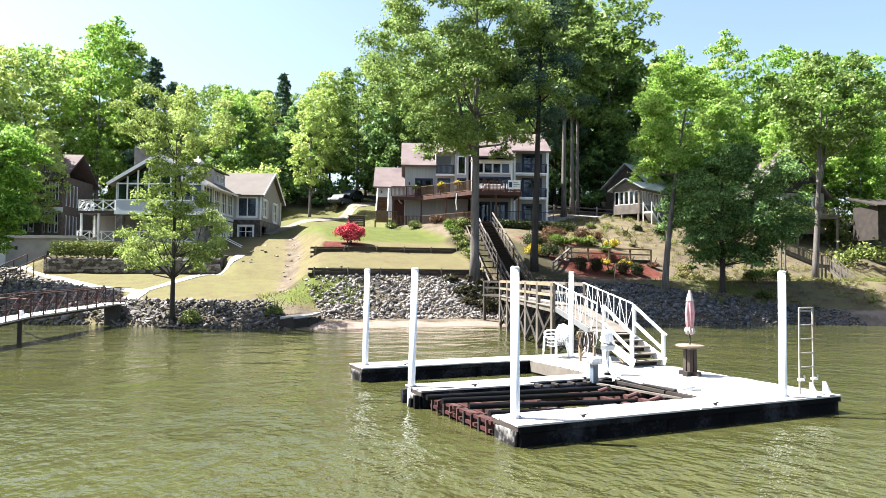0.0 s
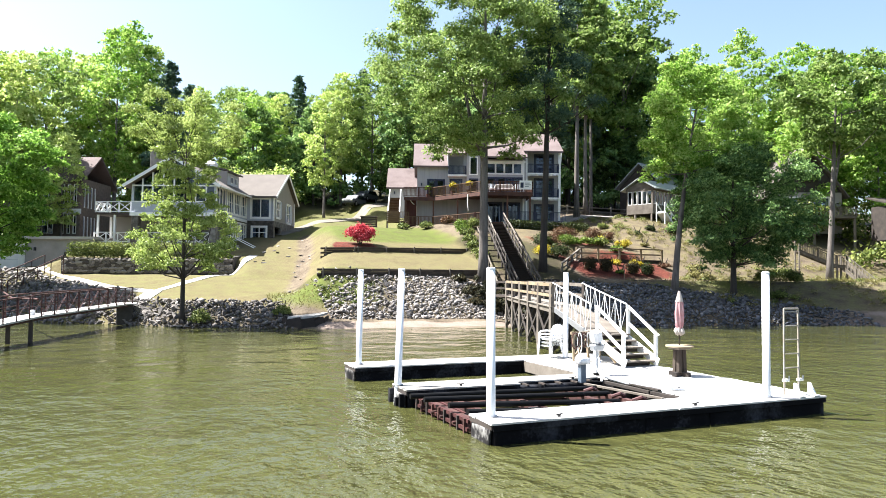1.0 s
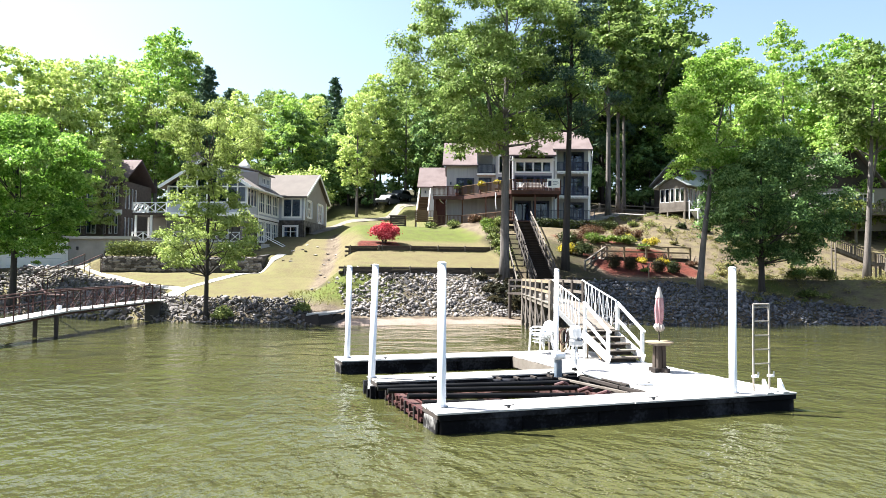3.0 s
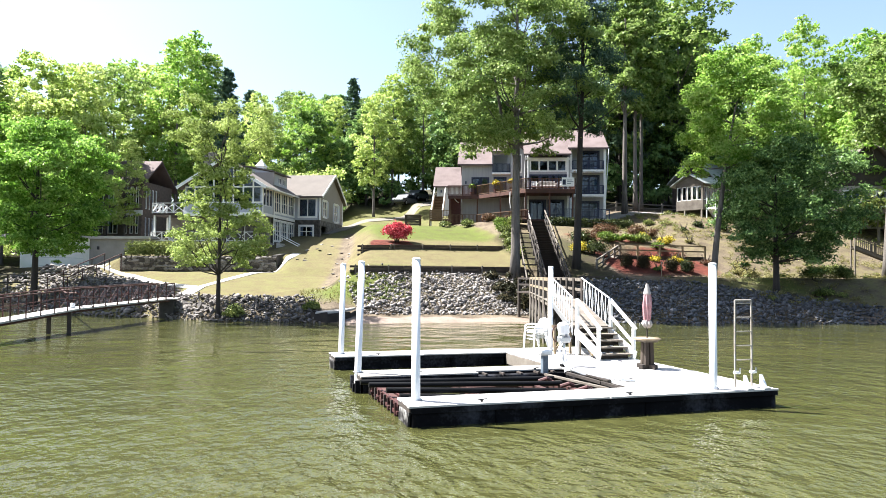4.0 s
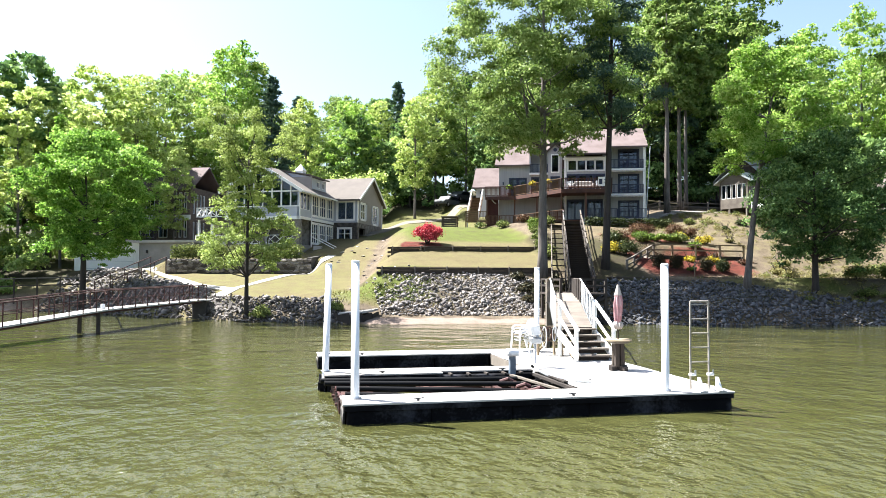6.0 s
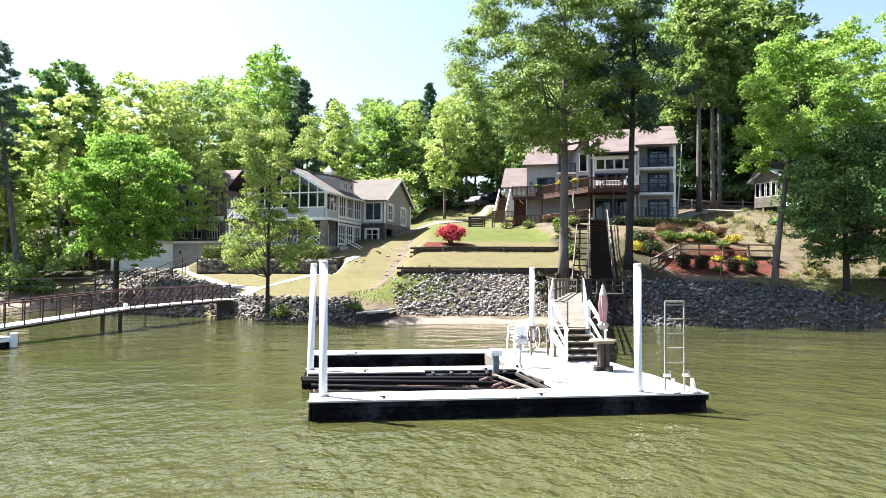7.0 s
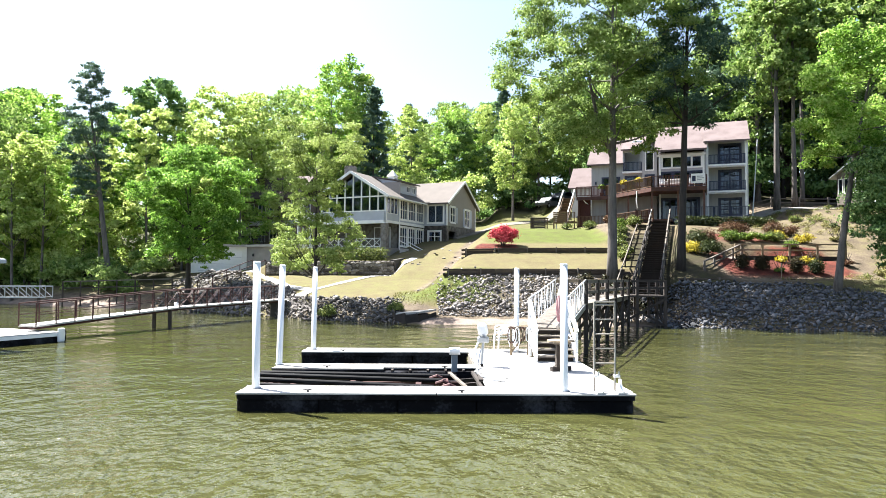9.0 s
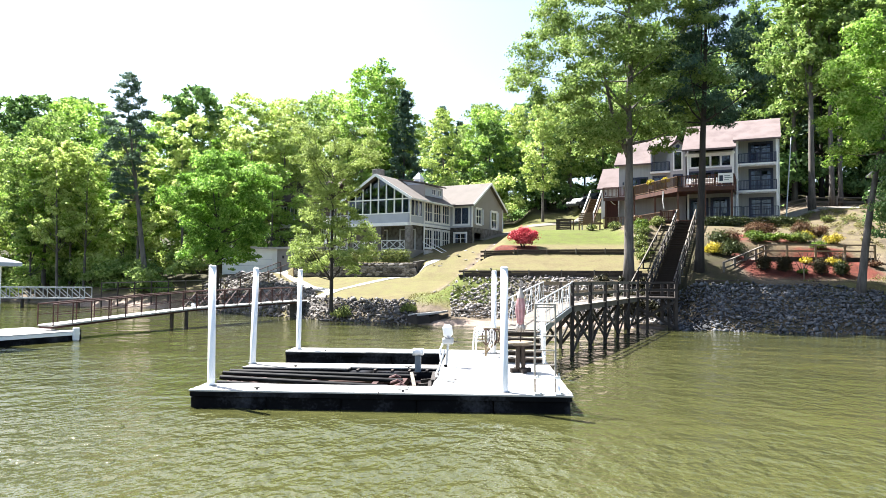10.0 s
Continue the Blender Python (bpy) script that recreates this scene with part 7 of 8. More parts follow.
def terrace_house():
    """A brown house behind trees, partly seen, with a dark terrace rail."""
    h = place("brick_house", (-19, 66, 5), "tall brown house with pale red roof half hidden by trees", "house")
    f = Face((-18.9, 69.0, 0), (0.93, -0.36, 0))
    openings = [(0.6 + 1.6 * k, 1.7 + 1.6 * k, z, z + 1.7) for k in range(3) for z in (7.0, 10.0)] + [(5.6 + 0.6 * k, 5.95 + 0.6 * k, z, z + 2.0) for k in range(3) for z in (7.0, 10.0)]
    part("wall", f.wall(7.297, 4.5, 12.6, openings), BROWN_WALL, h)
    for o in openings:
        f.window(h, *o, cols=2 if o[1] - o[0] > 0.6 else 1, frame=WHITE, w=0.08)
    part("wall", f.slab(fresh(), 0, 7.297, 4.5, 12.6, -7.0, -6.803), BROWN_WALL, h)
    part("wall", f.slab(fresh(), 0, 0.2, 4.5, 12.6, -6.8, -0.2), BROWN_WALL, h)
    end = Face(f.at(7.5, 0), -f.n)
    slits = [(0.7 + 0.75 * k, 1.05 + 0.75 * k, z, z + 2.2) for k in range(4) for z in (6.6, 9.7)]
    part("wall", end.wall(6.8, 4.5, 12.6, slits), BROWN_WALL, h)
    for o in slits:
        end.window(h, *o, frame=WHITE, w=0.07)
    part("band", f.slab(fresh(), -0.1, 7.6, 9.0, 9.5, 0.003, 0.1), WHITE, h)
    part("roof", gable_roof(fresh(), (-18.9, 69.0), f.u, 7.5, 7.0, 12.5, 2.6, 0.5, 0.4), ROOF_PINK, h)
    t = part("terrace", f.slab(fresh(), -1.0, 6.5, 6.1, 6.4, 0.1, 5.0), WOOD_DARK, h, "dark wooden terrace")
    rail_set(h, WOOD_DARK, "", f.at(-1.0, 6.4, 4.9), f.at(6.5, 6.4, 4.9), 1.0)


terrace_house()


# ---- houses and stairs on the right-hand slope ----
def porch_house():
    h = place("porch_house", (47, 52, 9), "weathered grey house with screened porch and pale metal roof", "house")
    a = Vector((44.0, 52.0, 0))
    side = Face((44.0, 52.0, 0), (0.36, -0.93, 0))
    front = Face((45.15, 49.05, 0), (0.93, 0.36, 0))
    slots = [(0.1 + 0.61 * k, 0.61 + 0.61 * k, 11.35, 12.85) for k in range(5)]
    part("wall", side.wall(3.17, 10.5, 13.3, slots), WOOD_GREY, h, "grey weathered boarding")
    for s in slots:
        side.window(h, *s, frame=WHITE, pane=PANE, w=0.06, name="screen")
    slots = [(0.15 + 0.75 * k, 0.8 + 0.75 * k, 11.35, 12.85) for k in range(9)]
    part("wall", front.wall(7.0, 10.5, 13.3, slots), WOOD_GREY, h, "grey weathered boarding")
    for s in slots:
        front.window(h, *s, frame=WHITE, pane=PANE, w=0.06, name="screen")
    far = front.at(7.0, 0)
    part("floor_slab", poly(fresh(), [(a.x, a.y, 10.3), (45.15, 49.05, 10.3), (far.x, far.y, 10.3), (far.x - 1.15, far.y + 2.95, 10.3)], (0, 0, 0.2)), WOOD_GREY, h)
    part("back_wall", bar(fresh(), (44.2, 52.2, 12.0), (far.x - 1.15, far.y + 3.2, 12.0), 0.2, 3.6), WOOD_DARK, h)
    part("gable_wall", poly(fresh(), [side.at(0, 13.3), side.at(3.17, 13.3), side.at(1.6, 13.95)], -side.n * 0.2), WOOD_GREY, h, "grey weathered gable")
    part("roof", poly(fresh(), [side.at(3.75, 12.95, 0.4), front.at(8.0, 12.95, 0.6), front.at(8.0, 14.2, -1.57), side.at(1.6, 14.2, 0.4)], (0, 0, 0.12)), ROOF_METAL, h, "pale green metal roof")
    part("roof", poly(fresh(), [side.at(-0.6, 12.9, 0.4), side.at(1.6, 14.2, 0.4), front.at(8.0, 14.2, -1.57), front.at(8.0, 12.9, -3.77)], (0, 0, 0.12)), ROOF_METAL, h, "pale green metal roof")
    # taller block behind the porch
    part("wall", front.slab(fresh(), 8.2, 14.0, 10.5, 14.6, -9.0, -3.3), WOOD_DARK, h, "dark weathered main block")
    for o0, z0, o1, z1 in ((-2.8, 14.4, -6.15, 17.4), (-9.5, 14.4, -6.15, 17.4)):
        part("roof", poly(fresh(), [front.at(7.7, z0, o0), front.at(14.5, z0, o0), front.at(14.5, z1, o1), front.at(7.7, z1, o1)], (0, 0, 0.14)), ROOF_METAL, h, "pale green metal roof")
    for s in (8.2, 13.8):
        part("gable_wall", poly(fresh(), [front.at(s, 14.6, -3.3), front.at(s, 14.6, -9.0), front.at(s, 17.2, -6.15)], front.u * 0.2), WOOD_DARK, h)
    for p in (side.at(1.0, 0, -0.1), side.at(3.0, 0, -0.1), front.at(3.0, 0, -0.1), front.at(6.8, 0, -0.1)):
        part("post", box(fresh(), (p.x - 0.08, p.y - 0.08, ground_z(p.x, p.y) - 0.3), (p.x + 0.08, p.y + 0.08, 10.3)), WOOD_GREY, h)
    st = part("porch_stairs", bar(fresh(), front.at(0.3, 10.4, 0.9), front.at(4.2, 7.6, 0.9), 1.0, 0.25), WHITE, h, "white painted stairs")
    for o in (0.4, 1.4):
        part("handrail", bar(fresh(), front.at(0.1, 11.4, o), front.at(4.2, 8.5, o), 0.08, 0.14), WHITE, st)
        for s in (0.1, 1.5, 2.9, 4.2):
            z = 10.45 - 0.69 * s
            part("post", bar(fresh(), front.at(s, z - 1.6, o), front.at(s, z + 1.0, o), 0.08, 0.08, (1, 0, 0)), WHITE, st)


porch_house()


def steep_roof_house():
    h = place("steep_roofed_house", (66, 47, 10), "brown house with steep grey-brown roof half hidden by trees", "house")
    f = Face((60.0, 46.5, 0), (0.9, -0.43, 0))
    part("wall", f.wall(8.0, 8.5, 13.2, [(1.2, 3.0, 11.0, 12.6), (4.6, 6.6, 11.0, 12.6)]), SIDING_TAUPE, h)
    f.window(h, 1.2, 3.0, 11.0, 12.6, cols=2, frame=WHITE, trim=WHITE)
    f.window(h, 4.6, 6.6, 11.0, 12.6, cols=2, frame=WHITE, trim=WHITE)
    part("gable_wall", poly(fresh(), [f.at(0, 13.2), f.at(8, 13.2), f.at(4, 18.2)], -f.n * 0.2), WOOD_DARK, h)
    for s, e in ((-0.6, 4.0), (8.6, 4.0)):
        part("roof", poly(fresh(), [f.at(s, 12.5, 0.6), f.at(e, 18.4, 0.6), f.at(e, 18.4, -8), f.at(s, 12.5, -8)], (0, 0, 0.2)), ROOF_TAN, h, "grey-brown steep roof")
    part("back_wall", f.slab(fresh(), 0, 8, 8.5, 13.2, -8, -7.8), SIDING_TAUPE, h)
    dk = part("deck", f.slab(fresh(), -1.0, 8.0, 10.0, 10.25, 0.05, 3.0), WOOD_GREY, h, "grey wooden deck")
    rail_set(h, WOOD_GREY, "", f.at(-1.0, 10.25, 2.9), f.at(8.0, 10.25, 2.9), 1.0)
    for s in (-0.9, 3.5, 7.9):
        p = f.at(s, 0, 2.8)
        part("post", box(fresh(), (p.x - 0.1, p.y - 0.1, 4), (p.x + 0.1, p.y + 0.1, 10.0)), WOOD_GREY, dk)


steep_roof_house()


def shed():
    s = place("wooden_shed", (63, 36, 8), "brown boarded shed on the slope", "shed")
    f = Face((66.0, 36.0, 0), (0.93, -0.36, 0))
    # dark wood throughout: the shade on the shed is put into its colour
    part("wall", f.wall(6, 7.5, 11.2), WOOD_DARK, s)
    part("wall", f.slab(fresh(), 0, 0.2, 7.5, 11.2, -4, -0.2), WOOD_DARK, s)
    part("roof", poly(fresh(), [f.at(-0.4, 11.0, 0.4), f.at(6.4, 11.0, 0.4), f.at(6.4, 12.2, -4.4), f.at(-0.4, 12.2, -4.4)], (0, 0, 0.15)), WOOD_DARK, s)
    for k in range(9):
        part("batten", f.slab(fresh(), 0.3 + 0.65 * k, 0.36 + 0.65 * k, 7.5, 11.1, 0.003, 0.03), WOOD_DARK, s)


shed()


def slope_stairs():
    s = place("slope_stairs", (49, 31, 3.5), "grey wooden stairs with railings down the slope", "stairs")
    pts = [Vector((48.3, 33.4, 5.75)), Vector((50.9, 31.7, 4.4)), Vector((51.6, 31.3, 4.38)), Vector((52.0, 28.7, 2.15))]
    for a, b in zip(pts, pts[1:]):
        d = (b - a).normalized()
        side = Vector((d.y, -d.x, 0)).normalized()
        n = max(3, int((b - a).length / 0.3))
        for k in range(n):
            q = a.lerp(b, (k + 0.5) / n)
            part("tread", bar(fresh(), q - side * 0.5, q + side * 0.5, 0.26, 0.05), WOOD_GREY, s)
        for e in (-0.55, 0.55):
            part("stringer", bar(fresh(), a + side * e, b + side * e, 0.05, 0.28), WOOD_GREY, s)
            rail_set(s, WOOD_GREY, "", a + side * e, b + side * e, 0.95, gap=0.16)
            for q in (a, b):
                c = q + side * e
                part("post", bar(fresh(), (c.x, c.y, ground_z(c.x, c.y) - 0.3), c, 0.1, 0.1, (1, 0, 0)), WOOD_GREY, s)


slope_stairs()


# ---- red walkway and the dock beyond it ----
def red_walkway():
    w = place("red_walkway", (-11, 24, 0), "narrow pier walkway with rusty red pipe railings", "pier")
    pts = [Vector((-7.0, 35.2, 1.25)), Vector((-10.6, 24.6, 1.12)), Vector((-13.6, 15.6, 0.68))]
    for i, (a, b) in enumerate(zip(pts, pts[1:])):
        u = (b - a).normalized()
        side = Vector((u.y, -u.x, 0)).normalized()
        part("walkway", bar(fresh(), a, b, 1.0, 0.08), BOARD, w, "pale plank walkway")
        part("beam", bar(fresh(), a - Vector((0, 0, 0.1)), b - Vector((0, 0, 0.1)), 0.8, 0.1), RUST, w)
        for e in (-0.5, 0.5):
            part("rail", tube(fresh(), [a + side * e + Vector((0, 0, 1.0)), b + side * e + Vector((0, 0, 1.0))], 0.03, 8), RUST, w, "rusty red pipe rail")
            part("rail", tube(fresh(), [a + side * e + Vector((0, 0, 0.5)), b + side * e + Vector((0, 0, 0.5))], 0.018, 6), RUST, w)
            n = 9
            for k in range(n + 1):
                q = a.lerp(b, k / n) + side * e
                part("post", tube(fresh(), [q, q + Vector((0, 0, 1.0))], 0.03, 6), RUST, w)
                if i == 0 and k < n:
                    r = a.lerp(b, (k + 1) / n) + side * e
                    part("brace", tube(fresh(), [q, r + Vector((0, 0, 1.0))], 0.014, 5), RUST_RED, w)
                    part("brace", tube(fresh(), [q + Vector((0, 0, 1.0)), r], 0.014, 5), RUST_RED, w)
    for x, y in ((-11.3, 23.8), (-10.45, 23.85)):
        part("support_post", box(fresh(), (x - 0.08, y - 0.08, -2.5), (x + 0.08, y + 0.08, 1.1)), WOOD_DARK, w)
    part("winch", box(fresh(), (-10.65, 24.95, 1.16), (-10.45, 25.15, 1.4), 0.03), PVC, w, "small white winch")
    part("ramp_cable", tube(fresh(), [(-10.3, 24.7, 1.9), (-13.0, 36.0, 1.6), (-15.5, 44.0, 2.4)], 0.05, 6), RUST, w, "rusty cable pipe")
    b = place("concrete_landing", (-7.0, 35.6, 0), "dark concrete landing block at the shore", "landing")
    part("block", box(fresh(), (-7.4, 34.7, -0.8), (-6.5, 36.4, 1.2), 0.04), MORTAR, b)
    part("cap", box(fresh(), (-7.6, 34.6, 1.2), (-6.3, 36.5, 1.28), 0.02), CONCRETE, b, "pale cap slab")
    # stepped pipe rails on the rock mound
    r = place("mound_handrail", (-14.5, 46, 2), "dark pipe handrails down the rock mound", "handrail")
    for o in (0.0, 1.3):
        a, c = Vector((-15.8 + o, 44.2, 1.6)), Vector((-13.2 + o, 52.0, 3.6))
        part("rail", tube(fresh(), [a + Vector((0, 0, 0.9)), c + Vector((0, 0, 0.9))], 0.04, 6), RUST, r)
        for k in range(5):
            q = a.lerp(c, k / 4)
            part("post", tube(fresh(), [(q.x, q.y, ground_z(q.x, q.y) - 0.2), q + Vector((0, 0, 0.9))], 0.035, 6), RUST, r)


red_walkway()


def side_dock():
    """Local axes: x along its long edge from the shoreward corner, y away from the water between the docks."""
    rz = math.degrees(math.atan2(-0.91, -0.41))
    d = thing("side_dock", (-12.0, 15.75, 0), "white-edged floating dock with a covered slip", "dock", rz=rz)
    part("float", box(fresh(), (0.05, -3.95, -0.3), (12, -0.05, 0.26)), FLOAT, d)
    part("fascia", box(fresh(), (0, -4.0, 0.26), (12.05, 0, 0.40)), PVC, d, "white edge boards")
    part("deck", box(fresh(), (0.03, -3.97, 0.40), (12, -0.03, 0.45)), BOARD, d)
    part("bumper", box(fresh(), (0.1, -0.02, 0.0), (0.4, 0.14, 0.62), 0.04), PVC, d, "white corner bumper")
    part("bumper", box(fresh(), (-0.16, -0.5, 0.0), (-0.003, -0.1, 0.5), 0.04), RUBBER, d, "black rubber bumper")
    c = thing("boat_canopy", (-12.28, 15.12, 0.45), "white-posted dock canopy with grey roof", "canopy", rz=rz)
    for x, y in ((2.9, -0.4), (2.9, -3.6), (8.5, -0.4), (8.5, -3.6)):
        part("post", box(fresh(), (x - 0.09, y - 0.09, 0), (x + 0.09, y + 0.09, 2.95)), PVC, c)
        part("brace", bar(fresh(), (x, y, 2.2), (x + 0.7, y, 2.9), 0.08, 0.1), PVC, c)
    part("roof", box(fresh(), (2.3, -4.3, 2.95), (9.2, 0.3, 3.1)), SIDING_GREY, c, "grey canopy edge")
    bm = fresh()
    top = [bm.verts.new((4.6, -2.0, 4.0)), bm.verts.new((7.0, -2.0, 4.0))]
    low = [bm.verts.new(p) for p in ((2.3, -4.3, 3.11), (9.2, -4.3, 3.11), (9.2, 0.3, 3.11), (2.3, 0.3, 3.11))]
    for f in ((low[0], low[1], top[1], top[0]), (low[1], low[2], top[1]), (low[2], low[3], top[0], top[1]), (low[3], low[0], top[0]), low[::-1]):
        bm.faces.new(f)
    part("roof_slope", bm, SIDING_GREY, c)


side_dock()


def far_gangway():
    g = place("far_gangway", (-36, 47, 1), "pale blue trussed gangway across the cove", "gangway")
    a, b = Vector((-30.2, 47.6, 0.9)), Vector((-48, 45.5, 0.9))
    for e in (-0.6, 0.6):
        for h in (0.0, 1.0):
            part("chord", bar(fresh(), a + Vector((0, e, h)), b + Vector((0, e, h)), 0.1, 0.1), GALV, g)
        for k in range(16):
            p, q = a.lerp(b, k / 16), a.lerp(b, (k + 1) / 16)
            part("strut", bar(fresh(), p + Vector((0, e, 0)), p + Vector((0, e, 1.0)), 0.06, 0.06, (1, 0, 0)), GALV, g)
            part("brace", bar(fresh(), p + Vector((0, e, 0)), q + Vector((0, e, 1.0)), 0.05, 0.05), GALV, g)
    part("walkway", bar(fresh(), a, b, 1.1, 0.06), WOOD_GREY, g)
    for x in (-30.6, -36, -42):
        part("pile", box(fresh(), (x - 0.1, 46.6, -2), (x + 0.1, 46.8, 0.9)), WOOD_DARK, g)
    r = place("shore_rail", (-24, 50, 1.5), "long dark wooden rail along the wooded shore", "fence")
    a, b = Vector((-30.0, 49.5, 1.5)), Vector((-17.5, 47.5, 1.9))
    for h in (0.2, 0.8):
        part("rail", bar(fresh(), a + Vector((0, 0, h)), b + Vector((0, 0, h)), 0.06, 0.1), WOOD_GREY if h > 0.5 else WOOD_DARK, r)
    for k in range(8):
        q = a.lerp(b, k / 7)
        part("post", box(fresh(), (q.x - 0.05, q.y - 0.05, ground_z(q.x, q.y) - 0.3), (q.x + 0.05, q.y + 0.05, q.z + 0.85)), WOOD_DARK, r)


far_gangway()


# ---- terraces, garden and path ----
def timber_wall(name, label, a, b, height, courses, seed):
    """A low retaining wall of stacked timbers."""
    w = place(name, a, label, "retaining wall")
    rng = np.random.default_rng(seed)
    a, b = Vector(a), Vector(b)
    u = (b - a).normalized()
    run, ch = (b - a).length, height / courses
    me = part_mesh(box(fresh(), (-1.19, -0.1, -ch / 2 + 0.006), (1.19, 0.1, ch / 2 - 0.006), 0.012))
    me.materials.append(TIMBER)
    for row in range(courses):
        s = -1.2 if row % 2 else 0.0
        while s < run - 0.6:
            c = a + u * min(max(s + 1.2, 0.9), run - 0.9) + Vector((0, rng.uniform(-0.015, 0.015), ch * (row + 0.5)))
            ob = mesh_part("timber", me, None, w)
            ob.matrix_basis = Matrix.Translation(c) @ Matrix.Rotation(math.atan2(u.y, u.x) + rng.normal(0, 0.004), 4, "Z") @ Matrix.Rotation(-math.asin(u.z), 4, "Y")
            s += 2.4
    for k in range(int(run / 2.4) + 1):
        c = a + u * min(k * 2.4 + 0.1, run)
        n = Vector((u.y, -u.x, 0))
        part("stake", bar(fresh(), c + n * 0.14 - Vector((0, 0, 0.4)), c + n * 0.14 + Vector((0, 0, height + 0.06)), 0.09, 0.09, (1, 0, 0)), WOOD_GREY, w)
    return w


timber_wall("timber_retaining_wall", "dark stacked timber wall above the rocks", (5.3, 35.9, 2.6), (18.6, 35.95, 2.65), 1.0, 6, 21)
timber_wall("timber_retaining_wall", "low dark timber wall between two lawns", (9.6, 42.1, 4.7), (19.6, 42.15, 4.8), 0.72, 4, 22)
timber_wall("timber_retaining_wall", "brown timber wall below the azalea bed", (6.9, 41.75, 3.95), (9.7, 42.05, 4.05), 1.35, 8, 23)
timber_wall("timber_retaining_wall", "low timber edging below the flower garden", (21.6, 32.55, 2.72), (33.2, 32.3, 2.72), 0.3, 2, 24)

shrub("azalea_bush", "round azalea bush covered in red flowers", (10.2, 43.2, ground_z(10.2, 43.2) - 0.08), [((0, 0, 0.95), 0.95, 0.8), ((-0.6, 0, 0.85), 0.7, 0.9), ((0.65, 0, 0.9), 0.7, 0.9), ((0.1, 0.1, 1.4), 0.6, 0.75), ((0.9, 0.1, 1.2), 0.45, 0.8), ((0.1, -0.2, 0.5), 0.8, 0.8), ((-0.7, 0.1, 1.2), 0.42, 0.8)], RED_FLOWER, 9000, 0.06, 51, stems=9)


def garden():
    rng = np.random.default_rng(61)
    k = 0
    for x, y, r, leaf, kind in (
            (24.3, 37.6, 0.8, YELLOW_LEAF, "yellow"), (25.1, 37.0, 1.15, HEDGE_DARK, "dark green"), (26.1, 40.0, 0.9, RUST_LEAF, "rust-red"), (29.2, 42.8, 0.9, RUST_LEAF, "rust-red"), (30.3, 43.2, 0.75, RUST_LEAF, "rust-red"),
            (33.2, 43.6, 0.8, RUST_LEAF, "rust-red"), (34.6, 43.0, 0.7, RUST_LEAF, "rust-red"), (32.2, 40.6, 0.65, HEDGE, "dark green"),
            (26.7, 34.6, 0.74, BOX_RED, "clipped dark red"), (28.0, 34.3, 0.76, BOX_RED, "clipped dark red"), (30.3, 33.9, 0.76, BOX_RED, "clipped dark red"), (31.6, 33.7, 0.74, HEDGE_DARK, "clipped dark green"), (29.1, 33.9, 0.34, LIME_LEAF, "low green"),
            (30.3, 36.2, 0.52, YELLOW_LEAF, "yellow"), (31.9, 35.7, 0.52, YELLOW_LEAF, "yellow"), (32.5, 35.6, 0.4, YELLOW_LEAF, "yellow"), (33.0, 41.8, 0.5, YELLOW_LEAF, "yellow"), 
            (25.6, 39.6, 0.9, HEDGE_DARK, "dark green"), (33.6, 37.8, 0.6, RUST_LEAF, "rust-red"), (34.6, 35.2, 0.5, RUST_LEAF, "rust-red"), (28.6, 40.8, 0.7, LIME_LEAF, "lime green"), (32.6, 39.0, 0.6, LIME_LEAF, "lime green"), (34.2, 40.2, 0.6, YELLOW_LEAF, "yellow"), (20.6, 45.6, 0.85, LIME_LEAF, "lime green"), (21.2, 46.8, 0.8, LIME_LEAF, "lime green"), (20.4, 44.2, 0.75, HEDGE, "green"), (20.0, 42.9, 0.7, HEDGE, "green"), (19.8, 41.5, 0.75, HEDGE, "green"), (19.6, 40.2, 0.7, HEDGE, "green"), (19.3, 39.0, 0.65, HEDGE, "green"),
            (22.6, 47.9, 0.9, HEDGE, "green"), (17.5, 53.3, 0.6, HEDGE, "dark green"), (19.6, 52.0, 0.7, HEDGE, "dark green"), (21.2, 50.6, 0.8, RUST_LEAF, "dull"), (22.6, 49.4, 0.8, RUST_LEAF, "dull"), (39.0, 44.0, 0.4, HEDGE_DARK, "dull green"), (37.0, 40.5, 0.35, DRY_LEAF, "dry"), (41.5, 45.0, 0.6, HEDGE_DARK, "dull green"), (37.5, 47.5, 0.6, HEDGE, "green"), (43.5, 44.0, 0.8, HEDGE_DARK, "dull green"), (36.2, 33.4, 0.6, DRY_LEAF, "dry"), (37.4, 34.4, 0.7, DRY_LEAF, "dry"), (35.8, 31.5, 0.6, DRY_LEAF, "dry"), (39.5, 29.0, 1.0, HEDGE, "olive green"), (41.5, 28.0, 0.9, HEDGE, "olive green"), (38.0, 26.6, 0.7, HEDGE, "olive green"), (43.5, 31.0, 1.1, HEDGE, "olive green"), (-2.9, 31.9, 0.7, HEDGE, "olive green"), (1.9, 31.0, 0.6, HEDGE, "olive green")):
        r *= 1.3 if 23 < x < 36 and y > 39 else 1.0
        blobs = [((rng.normal(0, 0.25) * r, rng.normal(0, 0.25) * r, r * rng.uniform(0.2, 0.6)), r * rng.uniform(0.6, 0.8), 0.85) for _ in range(6)]
        if "clipped" in kind:
            blobs = [((0, 0, r * 0.75), r * 0.78, 1.0), ((0, 0, r * 0.3), r * 0.7, 0.9), ((0, 0, r * 0.55), r * 0.5, 1.0)]
        shrub("garden_shrub", f"rounded {kind} shrub on the planted slope", on_land(x, y, -0.03), blobs, leaf, int((5200 if "clipped" in kind else 2300) * r), 0.045 if "clipped" in kind else 0.062, 600 + k, group="garden shrubs", stems=4)
        k += 1
